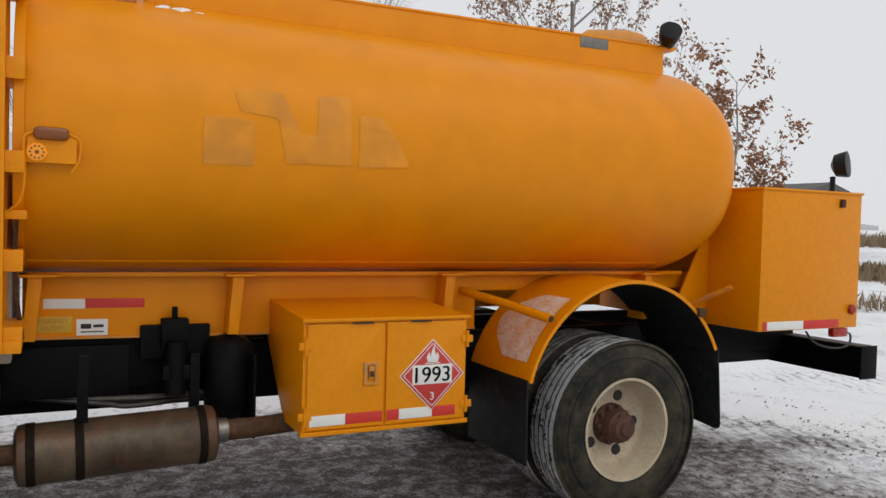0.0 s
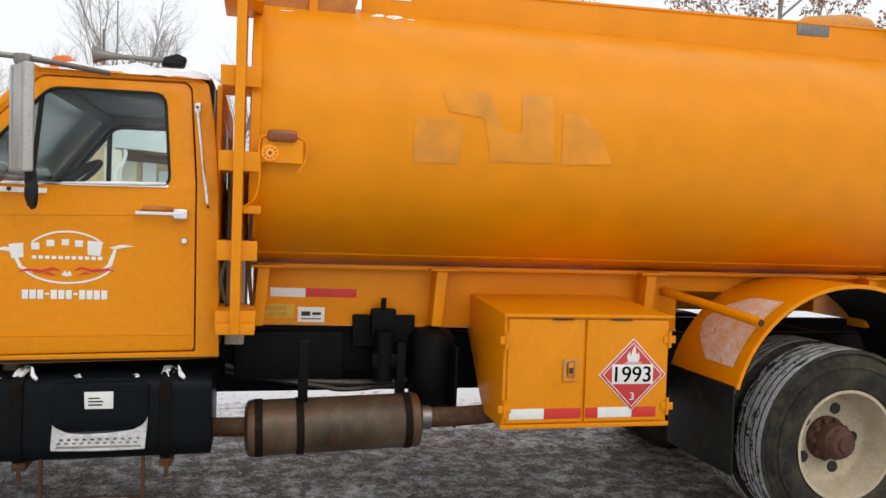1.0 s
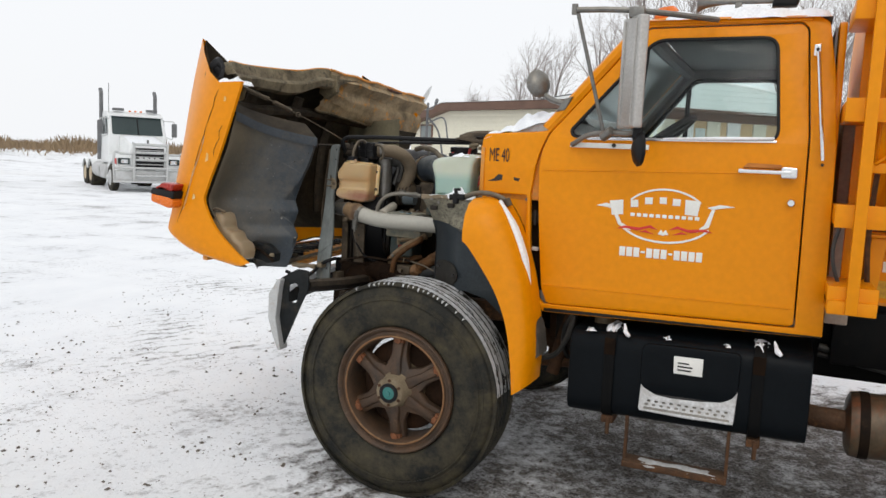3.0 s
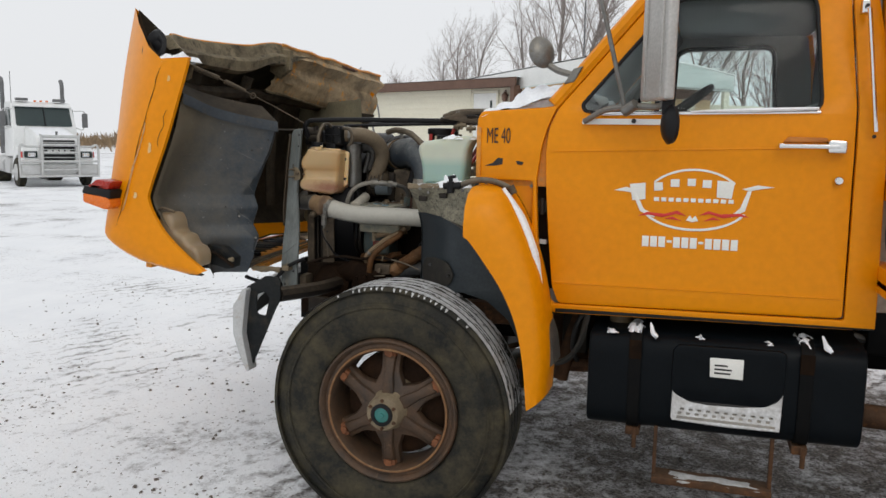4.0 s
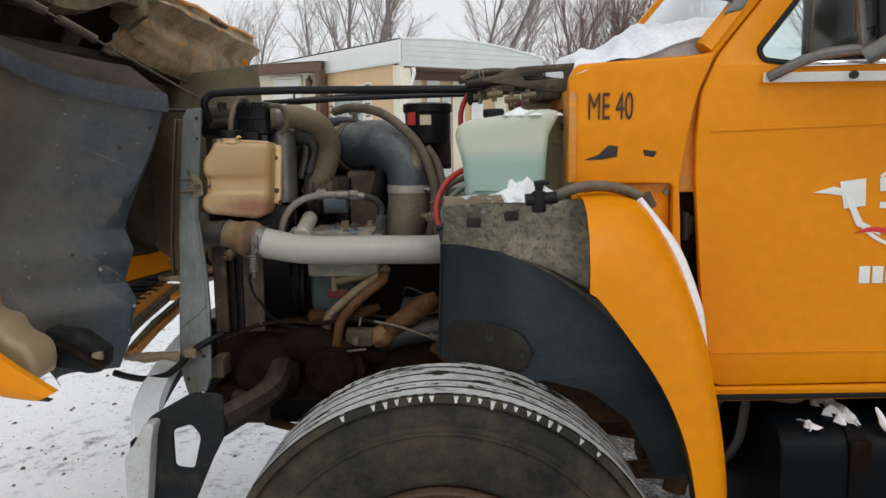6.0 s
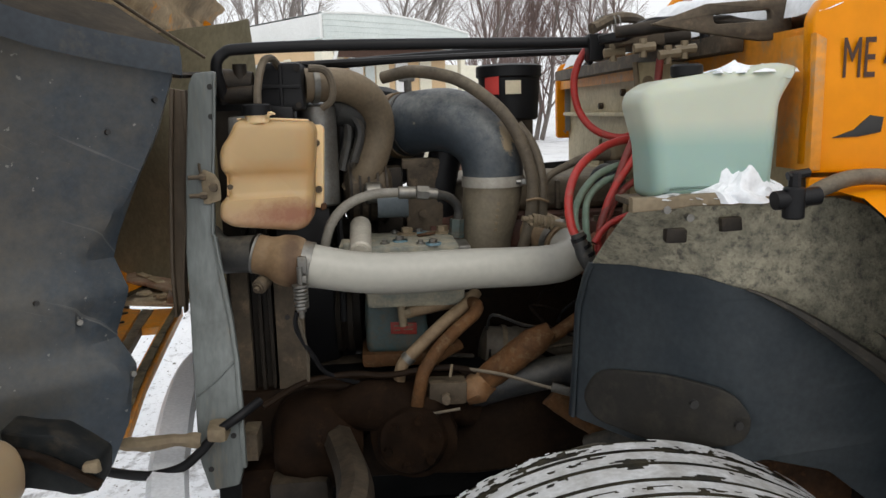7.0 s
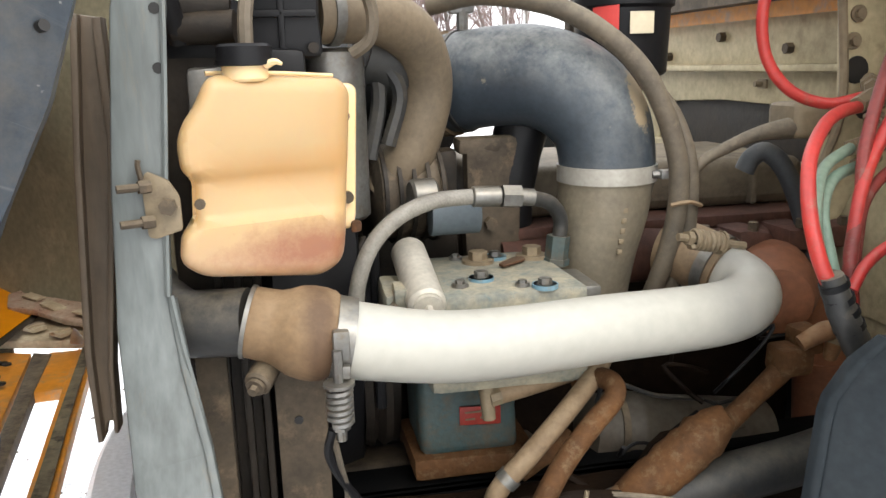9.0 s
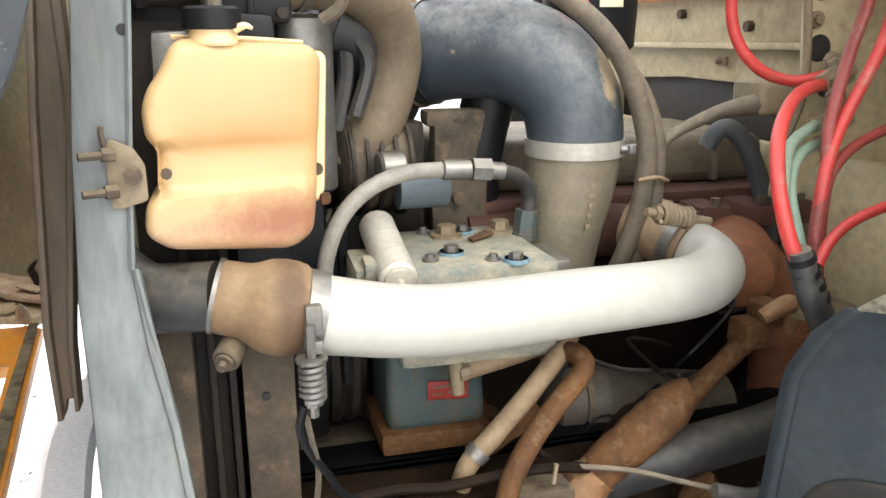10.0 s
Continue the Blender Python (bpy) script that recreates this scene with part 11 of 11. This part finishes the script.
weeds("dry_weeds", "band of dry brown weeds on the horizon", ((-66, 42), 60, 16, 52), 9000, 1.5, 3)
weeds("dry_weeds", "pale dry grass along the field's edge", ((-55, 70), 60, 10, 30), 4500, 0.9, 4)
weeds("dry_weeds", "clumps of dry brown weeds beside the yard", ((29, 21), 16, 5, -42), 4500, 1.3, 5)
weeds("dry_weeds", "sparse brown weeds in the snow", ((19.5, 9.5), 9, 2.2, -50), 900, 0.7, 6)
weeds("dry_weeds", "far brown grass bank", ((62, 48), 60, 12, -52), 6000, 2.0, 8)
shed = thing("shed", "dark weathered shed with a snowy roof edge", "shed", at=(48, 33.5, 0.4))
part("wall", box(45.5, 50.5, 31.5, 35.5, 0.2, 4.2, 0.03), TIMBER, shed)
part("roof", xz(flat([(45.0, 4.1), (51.0, 4.1), (51.0, 4.4), (48.0, 5.3), (45.0, 4.4)], (), 4.6, 0.03), 33.5), TIMBER, shed)
part("lean_to_roof", xz(flat([(44.0, 2.2), (51.5, 2.2), (51.5, 2.5), (44.0, 2.9)], (), 1.6, 0.03), 31.0), SNOWD, shed)


# ---- ground ----
def ground_material():
    m = bpy.data.materials.new("snowy_gravel")
    m.use_nodes = True
    n, l = m.node_tree.nodes, m.node_tree.links
    b = n["Principled BSDF"]
    geo = n.new("ShaderNodeNewGeometry")

    def nz(scale, detail, rough_=0.6, stretch=(1, 1, 1), off=(0, 0, 0)):
        mp, t = n.new("ShaderNodeMapping"), n.new("ShaderNodeTexNoise")
        mp.inputs["Scale"].default_value, mp.inputs["Location"].default_value = stretch, off
        t.inputs["Scale"].default_value, t.inputs["Detail"].default_value, t.inputs["Roughness"].default_value = scale, detail, rough_
        l.new(geo.outputs["Position"], mp.inputs[0])
        l.new(mp.outputs[0], t.inputs["Vector"])
        return t.outputs["Fac"]

    def math_(op, a, b_, clamp=False):
        k = n.new("ShaderNodeMath")
        k.operation, k.use_clamp = op, clamp
        for i, v in enumerate((a, b_)):
            if isinstance(v, (int, float)):
                k.inputs[i].default_value = v
            else:
                l.new(v, k.inputs[i])
        return k.outputs[0]

    def ramp(v, lo, hi):
        r = n.new("ShaderNodeMapRange")
        r.inputs[1].default_value, r.inputs[2].default_value = lo, hi
        l.new(v, r.inputs[0])
        return r.outputs[0]

    def mix(f, a, c):
        k = n.new("ShaderNodeMix")
        k.data_type = "RGBA"
        l.new(f, k.inputs[0])
        for i, v in ((6, a), (7, c)):
            if isinstance(v, tuple):
                k.inputs[i].default_value = (*v, 1)
            else:
                l.new(v, k.inputs[i])
        return k.outputs[2]

    sep = n.new("ShaderNodeSeparateXYZ")
    l.new(geo.outputs["Position"], sep.inputs[0])
    # the gravel lies barer in a lane along the truck
    lane = math_("MULTIPLY", ramp(sep.outputs[1], -3.4, -0.9), ramp(sep.outputs[1], 3.6, 2.2))
    lane = math_("MULTIPLY", lane, math_("MULTIPLY", ramp(sep.outputs[0], -1.9, 0.3), ramp(sep.outputs[0], 8.2, 5.4)))
    patches = nz(1.1, 8, 0.7, (1, 0.6, 1))
    fine = nz(14, 8, 0.75, (1, 0.8, 1), (3, 1, 0))
    grit = nz(70, 4, 0.65)
    tracks = nz(0.55, 6, 0.65, (0.35, 1.6, 1), (5, 9, 0))
    # tyre ripples: short dark bars in rows
    wav, wmap = n.new("ShaderNodeTexWave"), n.new("ShaderNodeMapping")
    wmap.inputs["Rotation"].default_value = (0, 0, radians(24))
    l.new(geo.outputs["Position"], wmap.inputs[0])
    l.new(wmap.outputs[0], wav.inputs["Vector"])
    wav.inputs["Scale"].default_value, wav.inputs["Distortion"].default_value = 1.9, 7.0
    wav.inputs["Detail"].default_value, wav.inputs["Detail Scale"].default_value = 5, 2.2
    rip = math_("MULTIPLY", ramp(wav.outputs["Fac"], 0.62, 0.95), ramp(nz(0.42, 4, 0.6, (1, 1, 1), (1, 4, 0)), 0.46, 0.60))
    bare = math_("ADD", math_("MULTIPLY", lane, 0.17), math_("ADD", math_("MULTIPLY", patches, 0.36), math_("ADD", math_("MULTIPLY", fine, 0.34), math_("ADD", math_("MULTIPLY", tracks, 0.28), math_("MULTIPLY", rip, 0.07)))))
    cover = ramp(bare, 0.525, 0.63)
    stones = mix(ramp(grit, 0.38, 0.62), (0.035, 0.030, 0.026), (0.20, 0.18, 0.16))
    dusted = mix(ramp(nz(6, 8, 0.75, (1, 1, 1), (8, 2, 0)), 0.46, 0.60), stones, mix(ramp(grit, 0.40, 0.55), (0.14, 0.13, 0.125), (0.52, 0.52, 0.53)))
    specks = ramp(nz(38, 3, 0.5, (1, 1, 1), (2, 7, 0)), 0.63, 0.70)
    snow = mix(ramp(patches, 0.3, 0.7), (0.90, 0.915, 0.93), (0.80, 0.82, 0.85))
    snow = mix(math_("MULTIPLY", specks, ramp(tracks, 0.42, 0.60)), snow, (0.16, 0.14, 0.12))
    far = mix(ramp(nz(0.05, 6, 0.6, (0.3, 1, 1)), 0.5, 0.72), snow, (0.66, 0.65, 0.63))
    l.new(mix(cover, far, dusted), b.inputs["Base Color"])
    b.inputs["Roughness"].default_value, b.inputs["Specular IOR Level"].default_value = 0.8, 0.2
    bp = n.new("ShaderNodeBump")
    bp.inputs["Strength"].default_value, bp.inputs["Distance"].default_value = 0.7, 0.02
    l.new(math_("ADD", math_("MULTIPLY", fine, 0.8), math_("ADD", math_("MULTIPLY", grit, 0.35), math_("MULTIPLY", rip, -0.5))), bp.inputs["Height"])
    l.new(bp.outputs[0], b.inputs["Normal"])
    return m


GROUND = ground_material()


def steps(lo, hi):
    """Fine near the truck, coarse far away."""
    out, p = [], 0.0
    d = 0.16
    while p < max(abs(lo), abs(hi)):
        out.append(p)
        if p > 8:
            d *= 1.14
        p += d
    out.append(max(abs(lo), abs(hi)))
    return sorted({-q for q in out if -q >= lo} | {q for q in out if q <= hi} | {lo, hi})


ys, xs = steps(-900, 900), steps(-900, 900)
ground = part("ground", grid_mesh([[(x + 1, y, ground_z(x + 1, y)) for y in ys] for x in xs]), GROUND)
tagged(ground, "snow-dusted gravel yard with tyre ripples", "ground", kind="structure")


def gravel():
    """Loose stones lying half in the snow along the truck."""
    rnd = random.Random(11)
    v, f = [], []
    for k in range(9000):
        x, y = rnd.uniform(-6, 9), rnd.gauss(-0.6, 1.6)
        if x < -1.5 and rnd.random() < 0.55:
            y = rnd.uniform(-3, 6)
        if noise.noise(Vector((x * 0.9, y * 1.4, 3))) < -0.12:
            continue
        r = 0.004 + 0.012 * rnd.random() ** 3
        z = ground_z(x, y) + r * 0.15
        a, i = rnd.uniform(0, 6.28), len(v)
        sx, sy, sz = (r * rnd.uniform(0.7, 1.4) for _ in range(3))
        c, s = math.cos(a), math.sin(a)
        v += [(x + c * sx, y + s * sx, z), (x - s * sy, y + c * sy, z + 0.2 * r), (x - c * sx, y - s * sx, z), (x + s * sy, y - c * sy, z - 0.1 * r), (x + 0.3 * r, y, z + sz * 0.8)]
        f += [(i, i + 1, i + 4), (i + 1, i + 2, i + 4), (i + 2, i + 3, i + 4), (i + 3, i, i + 4)]
    me = bpy.data.meshes.new("gravel")
    me.from_pydata(v, [], f)
    me.materials.append(material("gravel_stone", (0.075, 0.062, 0.052), 0.8, other=(0.19, 0.16, 0.135), amount=1.0, scale=25, fine=150, bump=0.2))
    return tagged(new("gravel", me), "small dark gravel stones showing through the snow", "gravel", kind="stuff")


gravel()
